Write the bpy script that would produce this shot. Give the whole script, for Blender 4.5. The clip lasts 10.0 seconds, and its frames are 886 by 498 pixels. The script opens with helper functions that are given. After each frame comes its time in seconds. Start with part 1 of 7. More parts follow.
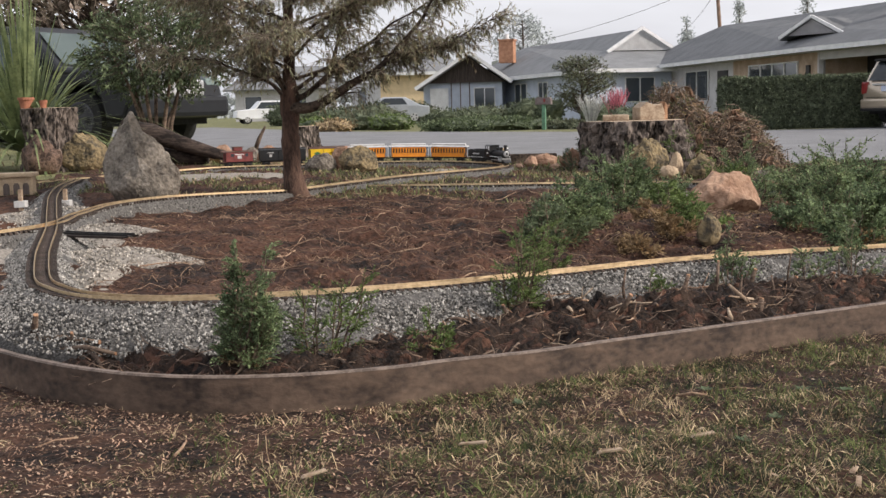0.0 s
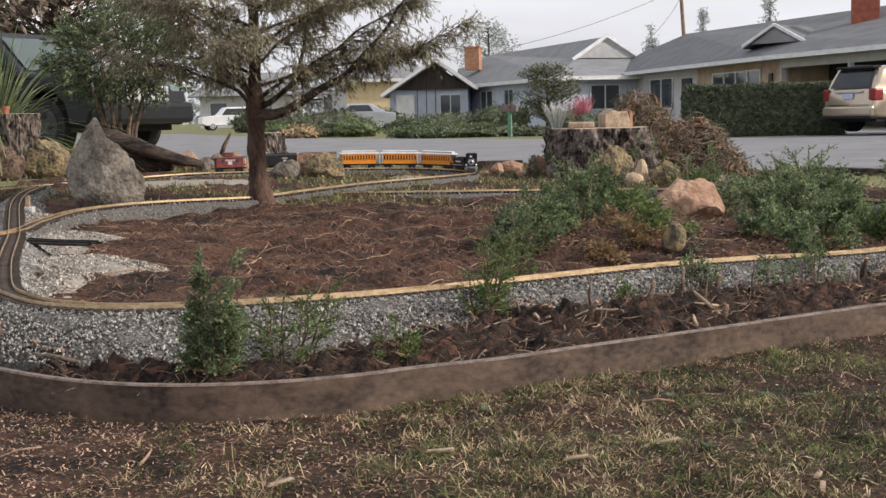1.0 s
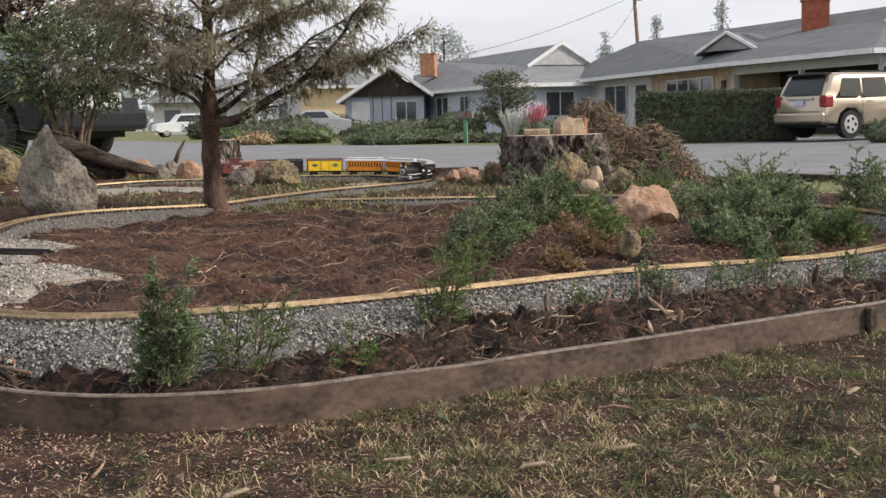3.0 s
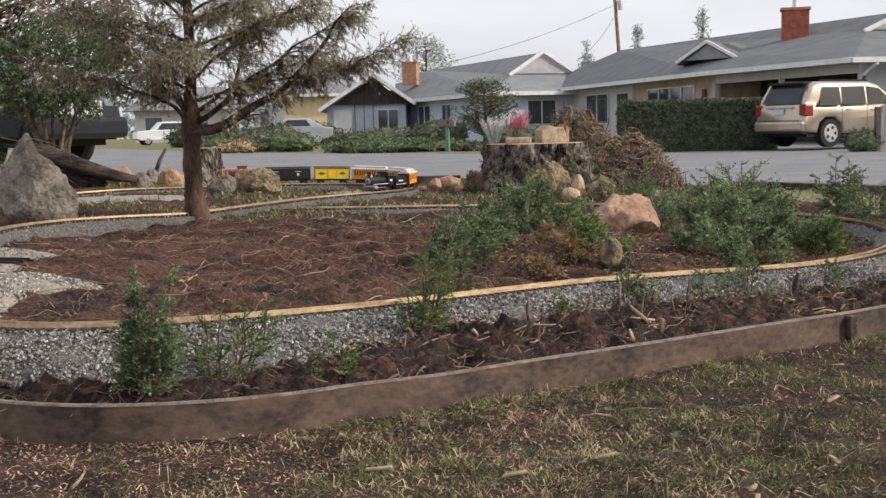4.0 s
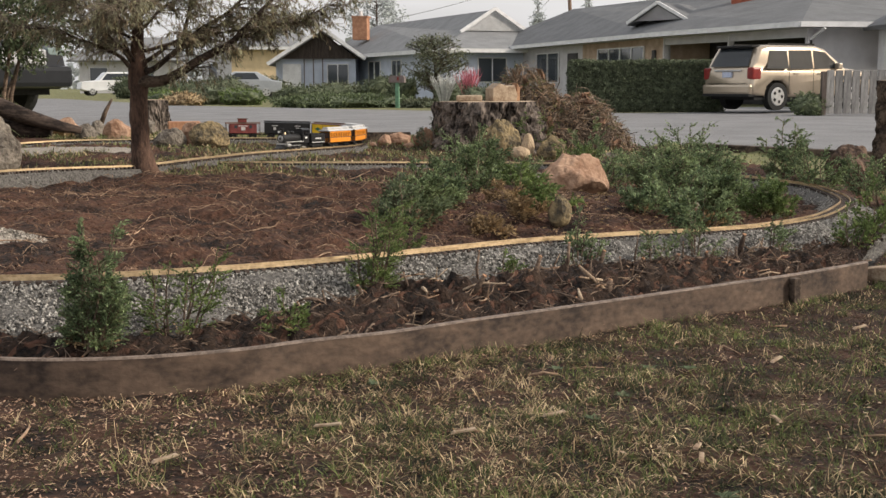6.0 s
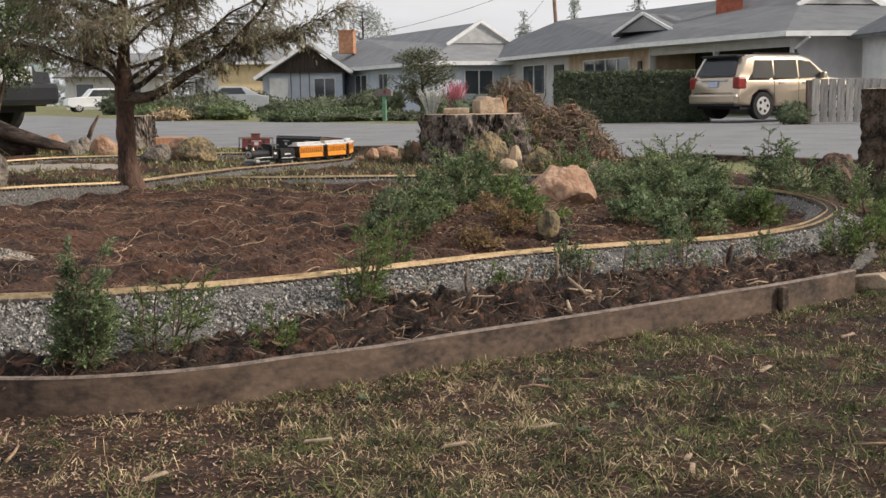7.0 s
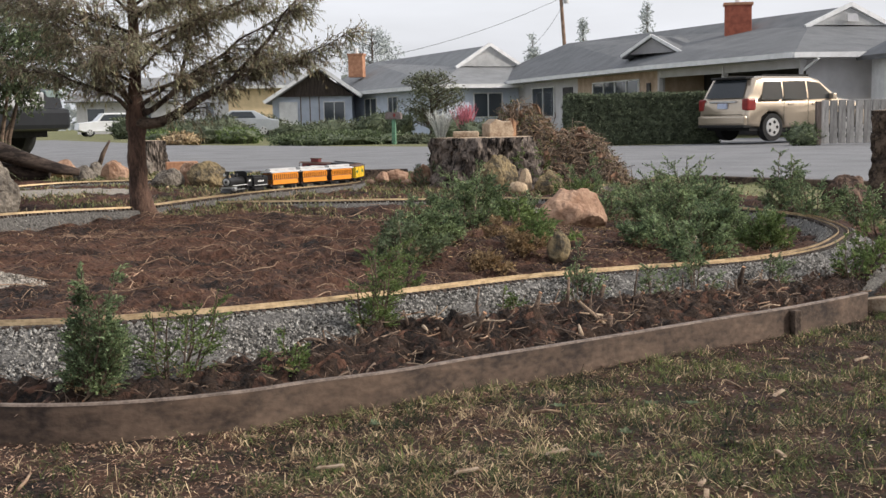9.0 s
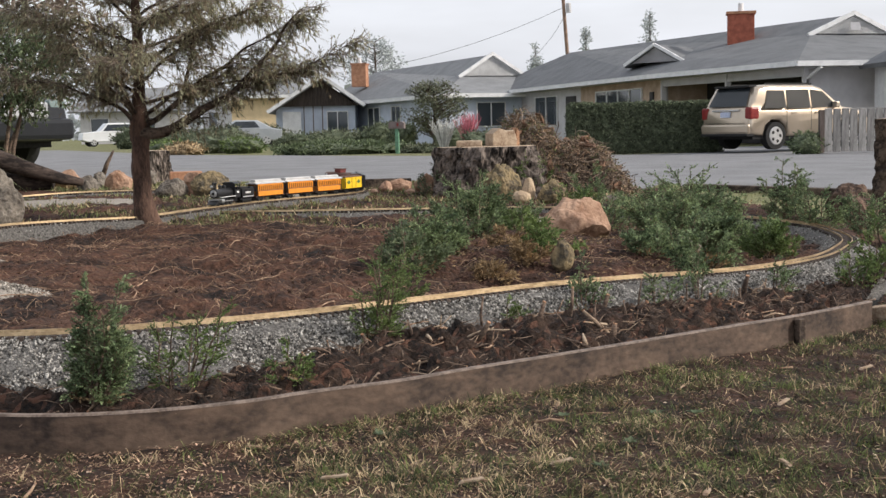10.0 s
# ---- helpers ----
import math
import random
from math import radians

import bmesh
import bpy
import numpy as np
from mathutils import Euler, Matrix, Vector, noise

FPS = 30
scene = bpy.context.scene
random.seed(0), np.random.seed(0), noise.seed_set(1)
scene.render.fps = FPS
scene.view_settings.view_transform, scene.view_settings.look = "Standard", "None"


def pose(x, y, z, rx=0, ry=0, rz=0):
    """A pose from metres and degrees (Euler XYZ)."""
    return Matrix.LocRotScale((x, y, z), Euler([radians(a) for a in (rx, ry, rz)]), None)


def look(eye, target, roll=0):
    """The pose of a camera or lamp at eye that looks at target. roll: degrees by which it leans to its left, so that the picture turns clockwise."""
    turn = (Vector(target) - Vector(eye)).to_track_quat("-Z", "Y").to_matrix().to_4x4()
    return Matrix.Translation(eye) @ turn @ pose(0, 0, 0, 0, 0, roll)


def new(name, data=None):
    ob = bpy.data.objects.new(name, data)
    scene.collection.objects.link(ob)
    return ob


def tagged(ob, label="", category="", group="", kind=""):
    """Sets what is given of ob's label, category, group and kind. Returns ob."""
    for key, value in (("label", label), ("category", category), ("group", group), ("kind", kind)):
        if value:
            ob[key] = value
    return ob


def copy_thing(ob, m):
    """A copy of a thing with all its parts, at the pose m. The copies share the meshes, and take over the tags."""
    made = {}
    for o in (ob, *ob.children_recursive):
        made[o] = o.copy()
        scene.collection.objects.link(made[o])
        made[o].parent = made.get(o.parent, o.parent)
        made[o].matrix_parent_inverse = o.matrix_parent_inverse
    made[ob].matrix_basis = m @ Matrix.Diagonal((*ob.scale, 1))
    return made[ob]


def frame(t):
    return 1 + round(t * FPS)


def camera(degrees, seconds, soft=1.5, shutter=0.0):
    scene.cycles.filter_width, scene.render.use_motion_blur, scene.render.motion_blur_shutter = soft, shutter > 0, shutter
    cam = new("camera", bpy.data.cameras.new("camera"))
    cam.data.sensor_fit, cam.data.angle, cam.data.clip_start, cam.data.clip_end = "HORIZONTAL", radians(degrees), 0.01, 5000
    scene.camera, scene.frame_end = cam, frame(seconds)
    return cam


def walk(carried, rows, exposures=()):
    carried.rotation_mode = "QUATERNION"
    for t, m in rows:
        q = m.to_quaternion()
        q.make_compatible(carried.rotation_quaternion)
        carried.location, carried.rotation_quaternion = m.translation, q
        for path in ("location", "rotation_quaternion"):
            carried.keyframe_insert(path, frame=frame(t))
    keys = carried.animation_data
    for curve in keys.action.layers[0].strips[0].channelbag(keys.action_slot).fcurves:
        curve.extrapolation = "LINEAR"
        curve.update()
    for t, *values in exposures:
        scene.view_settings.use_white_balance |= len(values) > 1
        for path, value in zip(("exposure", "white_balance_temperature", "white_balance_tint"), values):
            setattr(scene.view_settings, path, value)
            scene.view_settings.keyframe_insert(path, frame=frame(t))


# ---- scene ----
cam = camera(41.0, 10.0, soft=1.5)
PATH = [
    (0.0, pose(0.001, 0.000, 0.800, 83.230, 1.500, -0.000)),
    (0.5, pose(0.001, -0.002, 0.802, 83.379, 1.419, -0.882)),
    (1.0, pose(-0.001, -0.000, 0.801, 83.517, 1.370, -1.634)),
    (1.5, pose(-0.001, 0.002, 0.800, 83.548, 1.384, -2.487)),
    (2.0, pose(0.001, 0.004, 0.800, 83.521, 1.364, -3.213)),
    (2.5, pose(0.000, 0.003, 0.802, 83.571, 1.331, -3.570)),
    (4.0, pose(-0.000, 0.003, 0.806, 84.156, 1.307, -4.626)),
    (4.5, pose(-0.008, 0.002, 0.805, 82.804, 0.535, -5.948)),
    (5.0, pose(-0.008, 0.019, 0.803, 81.101, 0.152, -6.591)),
    (5.5, pose(-0.008, 0.011, 0.805, 81.236, 0.220, -6.493)),
    (6.0, pose(-0.008, 0.007, 0.808, 82.050, 0.199, -7.031)),
    (7.5, pose(-0.007, 0.007, 0.811, 82.701, 0.903, -7.757)),
    (8.0, pose(-0.007, 0.007, 0.812, 82.871, 0.931, -7.684)),
    (8.5, pose(-0.009, 0.004, 0.815, 83.274, 1.040, -7.399)),
    (9.0, pose(-0.011, 0.008, 0.818, 83.737, 1.084, -7.214)),
    (9.5, pose(-0.011, 0.004, 0.818, 84.080, 1.125, -7.072)),
    (10.0, pose(-0.013, 0.006, 0.819, 84.183, 1.212, -7.063)),
]
EXPOSURE = [(0.0, 0.06, 6500, 14), (4.0, 0.06, 6480, 12), (4.5, 0.02, 6600, 12), (5.0, -0.02, 6900, 12), (5.6, -0.02, 6900, 12), (7.5, 0.02, 6600, 12), (9.0, 0.05, 6450, 12), (10.0, 0.06, 6400, 12)]
walk(cam, PATH, EXPOSURE)

# ---- sky and sun: thin bright overcast, sun low behind the camera's right shoulder
SUN_ELEV, SUN_AZ = 30.0, 106.0          # degrees; azimuth clockwise from +y
world = bpy.data.worlds.new("sky")
scene.world = world
world.use_nodes = True
wn = world.node_tree
wbg = wn.nodes["Background"]
wsky = wn.nodes.new("ShaderNodeTexSky")
wsky.sky_type = 'NISHITA'
wsky.sun_disc = False
wsky.sun_elevation = radians(SUN_ELEV)
wsky.sun_rotation = radians(SUN_AZ)
wsky.air_density, wsky.dust_density, wsky.ozone_density = 1.6, 6.0, 1.5
# pale cloud veil over the sky
wtc = wn.nodes.new("ShaderNodeTexCoord")
wno = wn.nodes.new("ShaderNodeTexNoise")
wno.inputs["Scale"].default_value = 2.2
wno.inputs["Detail"].default_value = 5
wmp = wn.nodes.new("ShaderNodeMapping")
wmp.inputs["Scale"].default_value = (1, 1, 5)
wmix = wn.nodes.new("ShaderNodeMix")
wmix.data_type = 'RGBA'
wrm = wn.nodes.new("ShaderNodeMapRange")
wrm.inputs[1].default_value, wrm.inputs[2].default_value = 0.35, 0.7
wrm.inputs[3].default_value, wrm.inputs[4].default_value = 0.62, 0.9
wn.links.new(wtc.outputs["Generated"], wmp.inputs["Vector"])
wn.links.new(wmp.outputs["Vector"], wno.inputs["Vector"])
wn.links.new(wno.outputs["Fac"], wrm.inputs[0])
wn.links.new(wrm.outputs[0], wmix.inputs[0])
wn.links.new(wsky.outputs["Color"], wmix.inputs["A"])
wmix.inputs["B"].default_value = (9.6, 9.9, 10.4, 1)
wn.links.new(wmix.outputs["Result"], wbg.inputs["Color"])
wbg.inputs["Strength"].default_value = 0.106
sun_data = bpy.data.lights.new("sun", 'SUN')
sun_data.energy, sun_data.angle, sun_data.color = 3.5, radians(4), (1.0, 0.94, 0.85)
sun = new("sun", sun_data)
az, el = radians(SUN_AZ), radians(SUN_ELEV)
sun_dir = Vector((math.sin(az) * math.cos(el), math.cos(az) * math.cos(el), math.sin(el)))
sun.matrix_world = look(sun_dir * 50, (0, 0, 0))

# ---- materials
def mat(name, base, dark=None, scale=20.0, rough=0.8, bump=0.3, detail=6, metal=0.0, fine=6.0, spread=0.55, obj_random=0.0, island=0.0, translucent=0.0, stretch=(1, 1, 1), spec=0.3):
    """Two-scale noise colour with bump."""
    m = bpy.data.materials.new(name)
    m.use_nodes = True
    nt = m.node_tree
    b = nt.nodes["Principled BSDF"]
    b.inputs["Roughness"].default_value = rough
    b.inputs["Metallic"].default_value = metal
    b.inputs["Specular IOR Level"].default_value = spec
    dark = dark or tuple(c * 0.55 for c in base)
    tc = nt.nodes.new("ShaderNodeTexCoord")
    mp = nt.nodes.new("ShaderNodeMapping")
    mp.inputs["Scale"].default_value = stretch
    nt.links.new(tc.outputs["Object"], mp.inputs["Vector"])
    n1 = nt.nodes.new("ShaderNodeTexNoise")
    n1.inputs["Scale"].default_value = scale
    n1.inputs["Detail"].default_value = detail
    n2 = nt.nodes.new("ShaderNodeTexNoise")
    n2.inputs["Scale"].default_value = scale * fine
    n2.inputs["Detail"].default_value = 4
    nt.links.new(mp.outputs[0], n1.inputs["Vector"])
    nt.links.new(mp.outputs[0], n2.inputs["Vector"])
    ad = nt.nodes.new("ShaderNodeMath")
    ad.operation = 'MULTIPLY_ADD'
    ad.inputs[1].default_value = 0.6
    nt.links.new(n1.outputs["Fac"], ad.inputs[0])
    mu = nt.nodes.new("ShaderNodeMath")
    mu.operation = 'MULTIPLY'
    mu.inputs[1].default_value = 0.4
    nt.links.new(n2.outputs["Fac"], mu.inputs[0])
    nt.links.new(mu.outputs[0], ad.inputs[2])
    ra = nt.nodes.new("ShaderNodeMapRange")
    ra.inputs[1].default_value = 0.5 - spread * 0.15
    ra.inputs[2].default_value = 0.5 + spread * 0.15
    nt.links.new(ad.outputs[0], ra.inputs[0])
    mx = nt.nodes.new("ShaderNodeMix")
    mx.data_type = 'RGBA'
    mx.inputs["A"].default_value = (*dark, 1)
    mx.inputs["B"].default_value = (*base, 1)
    nt.links.new(ra.outputs[0], mx.inputs[0])
    col = mx.outputs["Result"]
    if obj_random or island:
        hs = nt.nodes.new("ShaderNodeHueSaturation")
        if obj_random:
            src = nt.nodes.new("ShaderNodeObjectInfo").outputs["Random"]
        else:
            src = nt.nodes.new("ShaderNodeNewGeometry").outputs["Random Per Island"]
        amt = obj_random or island
        mr = nt.nodes.new("ShaderNodeMapRange")
        mr.inputs[3].default_value, mr.inputs[4].default_value = 1 - amt, 1 + amt
        nt.links.new(src, mr.inputs[0])
        nt.links.new(mr.outputs[0], hs.inputs["Value"])
        nt.links.new(col, hs.inputs["Color"])
        col = hs.outputs["Color"]
    nt.links.new(col, b.inputs["Base Color"])
    if bump:
        bp = nt.nodes.new("ShaderNodeBump")
        bp.inputs["Strength"].default_value = bump
        bp.inputs["Distance"].default_value = 0.25 / scale
        nt.links.new(ad.outputs[0], bp.inputs["Height"])
        nt.links.new(bp.outputs[0], b.inputs["Normal"])
    if translucent:
        b.inputs["Subsurface Weight"].default_value = 0.0
        tr = nt.nodes.new("ShaderNodeBsdfTranslucent")
        nt.links.new(col, tr.inputs["Color"])
        ms = nt.nodes.new("ShaderNodeMixShader")
        ms.inputs[0].default_value = translucent
        nt.links.new(b.outputs[0], ms.inputs[1])
        nt.links.new(tr.outputs[0], ms.inputs[2])
        nt.links.new(ms.outputs[0], nt.nodes["Material Output"].inputs["Surface"])
    return m

def glass_mat(name, tint=(0.05, 0.06, 0.07), rough=0.06):
    """Dark window glass as seen from outside."""
    m = bpy.data.materials.new(name)
    m.use_nodes = True
    b = m.node_tree.nodes["Principled BSDF"]
    b.inputs["Base Color"].default_value = (*tint, 1)
    b.inputs["Roughness"].default_value = rough
    b.inputs["IOR"].default_value = 1.5
    b.inputs["Specular IOR Level"].default_value = 0.8
    return m

M = {
    "lawn_soil": mat("lawn_soil", (0.080, 0.040, 0.025), (0.006, 0.004, 0.003), 6, 0.95, 1.0, fine=9, spread=0.8),
    "soil": mat("soil", (0.110, 0.053, 0.033), (0.009, 0.006, 0.005), 3.5, 0.95, 1.0, fine=11, spread=0.75),
    "soil_dark": mat("soil_dark", (0.048, 0.028, 0.018), (0.005, 0.0035, 0.003), 9, 0.95, 1.0, fine=8, spread=0.8),
    # Bed colour set below the stones to paint shaded gaps between them.
    "gravel": mat("gravel", (0.17, 0.16, 0.148), (0.03, 0.028, 0.026), 90, 0.9, 0.8, fine=2.5, spread=0.7),
    "stone_chip": mat("stone_chip", (0.31, 0.295, 0.27), (0.13, 0.122, 0.11), 40, 0.85, 0.3, island=0.85),
    "sand_chip": mat("sand_chip", (0.42, 0.385, 0.335), (0.20, 0.18, 0.155), 40, 0.9, 0.3, island=0.65),
    "asphalt": mat("asphalt", (0.235, 0.235, 0.24), (0.16, 0.16, 0.165), 0.9, 0.9, 0.3, fine=60, spread=1.0),
    "turf": mat("turf", (0.22, 0.22, 0.10), (0.09, 0.09, 0.04), 4, 0.95, 0.8, fine=14, spread=0.8),
    "yard_grass": mat("yard_grass", (0.23, 0.245, 0.105), (0.09, 0.105, 0.045), 4, 0.8, 0, island=0.6, translucent=0.25),
    "grass": mat("grass", (0.12, 0.15, 0.045), (0.017, 0.027, 0.010), 4, 0.8, 0, island=0.85, translucent=0.2),
    "straw": mat("straw", (0.49, 0.38, 0.23), (0.14, 0.09, 0.047), 6, 0.8, 0, island=0.85, translucent=0.1),
    "board": mat("board", (0.150, 0.102, 0.073), (0.030, 0.021, 0.017), 5, 0.65, 0.15, fine=7, spread=0.95, stretch=(1, 1, 1.6)),
    "board_edge": mat("board_edge", (0.215, 0.165, 0.135), (0.10, 0.075, 0.06), 20, 0.7, 0.2),
    "wood_cut": mat("wood_cut", (0.46, 0.27, 0.16), (0.25, 0.13, 0.075), 18, 0.8, 0.3, obj_random=0.25),
    "stick": mat("stick", (0.21, 0.15, 0.11), (0.06, 0.04, 0.03), 15, 0.9, 0.4, obj_random=0.3, island=0.35),
    "brush": mat("brush", (0.31, 0.24, 0.18), (0.08, 0.06, 0.045), 15, 0.9, 0.4, island=0.65),
    "log_dark": mat("log_dark", (0.085, 0.062, 0.05), (0.018, 0.013, 0.011), 9, 0.95, 1.0, fine=5, stretch=(0.4, 1, 1)),
    "car_silver": mat("car_silver", (0.38, 0.40, 0.42), (0.33, 0.35, 0.37), 2, 0.3, 0, metal=0.3, spec=0.5),
    "clod": mat("clod", (0.075, 0.041, 0.027), (0.025, 0.014, 0.010), 20, 0.95, 0.6, island=0.6),
    "mulch": mat("mulch", (0.20, 0.118, 0.072), (0.075, 0.042, 0.026), 15, 0.9, 0, island=0.7),
    "rim_dark": mat("rim_dark", (0.06, 0.06, 0.065), (0.04, 0.04, 0.045), 8, 0.5, 0, metal=0.4),
    "root": mat("root", (0.40, 0.28, 0.19), (0.17, 0.10, 0.065), 12, 0.9, 0.3, island=0.5),
    "bark": mat("bark", (0.135, 0.080, 0.058), (0.03, 0.019, 0.015), 14, 0.95, 1.0, fine=5, spread=0.8, stretch=(1, 1, 0.35)),
    "needle_twig": mat("needle_twig", (0.30, 0.245, 0.195), (0.13, 0.10, 0.08), 9, 0.9, 0, island=0.5),
    "sand_gravel": mat("sand_gravel", (0.36, 0.325, 0.28), (0.16, 0.14, 0.118), 60, 0.95, 0.8, fine=3, spread=0.8),
    "bark_slab": mat("bark_slab", (0.27, 0.155, 0.10), (0.075, 0.045, 0.03), 12, 0.95, 0.8, fine=4, island=0.5),
    "bark_dark": mat("bark_dark", (0.13, 0.095, 0.072), (0.028, 0.02, 0.016), 10, 0.95, 1.0, fine=5),
    "stump_bark": mat("stump_bark", (0.215, 0.175, 0.148), (0.012, 0.009, 0.008), 11, 0.95, 1.0, fine=4, spread=0.65, stretch=(1, 1, 0.55)),
    "lawn_chip": mat("lawn_chip", (0.40, 0.26, 0.18), (0.17, 0.10, 0.065), 15, 0.9, 0, island=0.7),
    "stump_top": mat("stump_top", (0.46, 0.36, 0.26), (0.26, 0.18, 0.12), 14, 0.85, 0.3),
    "rail_brass": mat("rail_brass", (0.62, 0.47, 0.29), (0.40, 0.29, 0.17), 14, 0.4, 0.1, metal=0.75, spec=0.5),
    "tie": mat("tie", (0.075, 0.055, 0.045), (0.03, 0.022, 0.018), 30, 0.8, 0.2, obj_random=0.3),
    "rock_grey": mat("rock_grey", (0.265, 0.232, 0.192), (0.055, 0.045, 0.037), 8, 0.92, 1.0, fine=6, spread=0.8),
    "rock_tan": mat("rock_tan", (0.47, 0.31, 0.215), (0.21, 0.115, 0.072), 7, 0.92, 0.6, fine=5, spread=0.9),
    "rock_moss": mat("rock_moss", (0.29, 0.22, 0.12), (0.07, 0.06, 0.045), 10, 0.95, 1.0, fine=4, spread=0.7),
    "rock_red": mat("rock_red", (0.165, 0.108, 0.080), (0.045, 0.03, 0.024), 10, 0.95, 1.0, fine=4),
    "leaf_green": mat("leaf_green", (0.25, 0.315, 0.155), (0.085, 0.125, 0.065), 6, 0.65, 0, island=0.65, translucent=0.35),
    "leaf_dark": mat("leaf_dark", (0.165, 0.205, 0.105), (0.07, 0.095, 0.052), 6, 0.55, 0, island=0.5, translucent=0.25),
    "leaf_thin": mat("leaf_thin", (0.18, 0.24, 0.08), (0.08, 0.12, 0.04), 6, 0.65, 0, island=0.5, translucent=0.3),
    "leaf_dry": mat("leaf_dry", (0.36, 0.25, 0.13), (0.17, 0.115, 0.065), 6, 0.8, 0, island=0.5, translucent=0.15),
    "needle": mat("needle", (0.40, 0.39, 0.25), (0.22, 0.215, 0.135), 5, 0.75, 0, island=0.6, translucent=0.4),
    "needle_brown": mat("needle_brown", (0.38, 0.31, 0.20), (0.22, 0.175, 0.115), 5, 0.8, 0, island=0.5, translucent=0.35),
    "strap_leaf": mat("strap_leaf", (0.23, 0.27, 0.125), (0.10, 0.13, 0.06), 5, 0.55, 0, island=0.45, translucent=0.3),
    # Hedge greens raised in value to paint in some distance haze.
    "hedge": mat("hedge", (0.155, 0.18, 0.11), (0.068, 0.084, 0.052), 6, 0.7, 0, island=0.55, translucent=0.15),
    "far_shrub": mat("far_shrub", (0.175, 0.185, 0.12), (0.085, 0.095, 0.065), 4, 0.8, 0, island=0.5, translucent=0.15),
    # Pale grey-blue: distance haze painted into the crown colour.
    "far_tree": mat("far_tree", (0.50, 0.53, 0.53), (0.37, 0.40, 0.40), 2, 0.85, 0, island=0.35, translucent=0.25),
    "pink": mat("pink", (0.55, 0.19, 0.23), (0.38, 0.12, 0.15), 10, 0.7, 0, island=0.4),
    "white_twig": mat("white_twig", (0.66, 0.66, 0.62), (0.4, 0.4, 0.38), 10, 0.8, 0, island=0.3),
    "roof": mat("roof", (0.175, 0.18, 0.187), (0.115, 0.12, 0.125), 1.3, 0.9, 0.3, fine=30, spread=0.9),
    "roof_light": mat("roof_light", (0.24, 0.245, 0.25), (0.17, 0.175, 0.18), 1.3, 0.9, 0.3, fine=30, spread=0.9),
    "wall_blue": mat("wall_blue", (0.56, 0.61, 0.71), (0.48, 0.53, 0.62), 2, 0.8, 0.1, fine=20),
    "wall_grey": mat("wall_grey", (0.56, 0.55, 0.56), (0.47, 0.46, 0.47), 2, 0.8, 0.1, fine=20),
    "wall_tan": mat("wall_tan", (0.50, 0.38, 0.29), (0.33, 0.24, 0.17), 2, 0.85, 0.2, fine=20),
    "wall_cream": mat("wall_cream", (0.66, 0.52, 0.33), (0.56, 0.44, 0.28), 2, 0.8, 0.1, fine=20),
    "trim_white": mat("trim_white", (0.74, 0.74, 0.74), (0.62, 0.62, 0.62), 3, 0.6, 0.05),
    "wood_brown": mat("wood_brown", (0.145, 0.115, 0.10), (0.085, 0.066, 0.058), 3, 0.8, 0.2, stretch=(4, 4, 0.4)),
    # Near-black of the door, also painted as shade in carport and coaches.
    "door_and_shade_dark": mat("door_and_shade_dark", (0.045, 0.04, 0.04), (0.02, 0.02, 0.02), 3, 0.6, 0.1),
    "brick": mat("brick", (0.38, 0.12, 0.075), (0.24, 0.075, 0.05), 5, 0.9, 0.3, fine=8),
    "brick_pale": mat("brick_pale", (0.48, 0.25, 0.15), (0.34, 0.17, 0.10), 5, 0.9, 0.3, fine=8),
    "glass": glass_mat("glass"),
    "fence": mat("fence", (0.30, 0.29, 0.28), (0.17, 0.165, 0.16), 6, 0.9, 0.4, obj_random=0.2, stretch=(3, 3, 0.3)),
    "post_green": mat("post_green", (0.15, 0.30, 0.20), (0.10, 0.20, 0.13), 8, 0.7, 0.1),
    "mail_box": mat("mail_box", (0.21, 0.17, 0.165), (0.14, 0.11, 0.105), 10, 0.6, 0.1),
    "pole_wood": mat("pole_wood", (0.30, 0.20, 0.15), (0.18, 0.12, 0.09), 4, 0.9, 0.2),
    "suv_paint": mat("suv_paint", (0.50, 0.42, 0.33), (0.46, 0.385, 0.30), 2, 0.22, 0, metal=0.6, spec=0.6),
    "car_black": mat("car_black", (0.016, 0.017, 0.02), (0.012, 0.013, 0.015), 2, 0.4, 0, spec=0.25),
    # Pale green tint paints the sky mirrored in the truck's glass.
    "glass_sky_tint": glass_mat("glass_sky_tint", (0.16, 0.21, 0.20)),
    "car_white": mat("car_white", (0.68, 0.69, 0.70), (0.62, 0.63, 0.64), 2, 0.3, 0, spec=0.6),
    "tyre": mat("tyre", (0.025, 0.025, 0.025), (0.015, 0.015, 0.015), 20, 0.85, 0.2),
    "alloy": mat("alloy", (0.62, 0.62, 0.62), (0.5, 0.5, 0.5), 8, 0.35, 0, metal=0.7),
    "tail_red": mat("tail_red", (0.24, 0.03, 0.025), (0.17, 0.02, 0.02), 8, 0.3, 0),
    "plate": mat("plate", (0.55, 0.6, 0.72), (0.4, 0.45, 0.6), 30, 0.5, 0),
    "train_black": mat("train_black", (0.016, 0.016, 0.017), (0.009, 0.009, 0.010), 20, 0.45, 0.05, spec=0.4),
    "train_silver": mat("train_silver", (0.55, 0.55, 0.54), (0.4, 0.4, 0.4), 20, 0.35, 0, metal=0.6),
    "train_orange": mat("train_orange", (0.82, 0.30, 0.035), (0.72, 0.25, 0.03), 20, 0.45, 0.05),
    "train_yellow": mat("train_yellow", (0.86, 0.56, 0.03), (0.76, 0.48, 0.025), 20, 0.45, 0.05),
    "train_grey": mat("train_grey", (0.56, 0.55, 0.54), (0.44, 0.43, 0.42), 20, 0.6, 0.05),
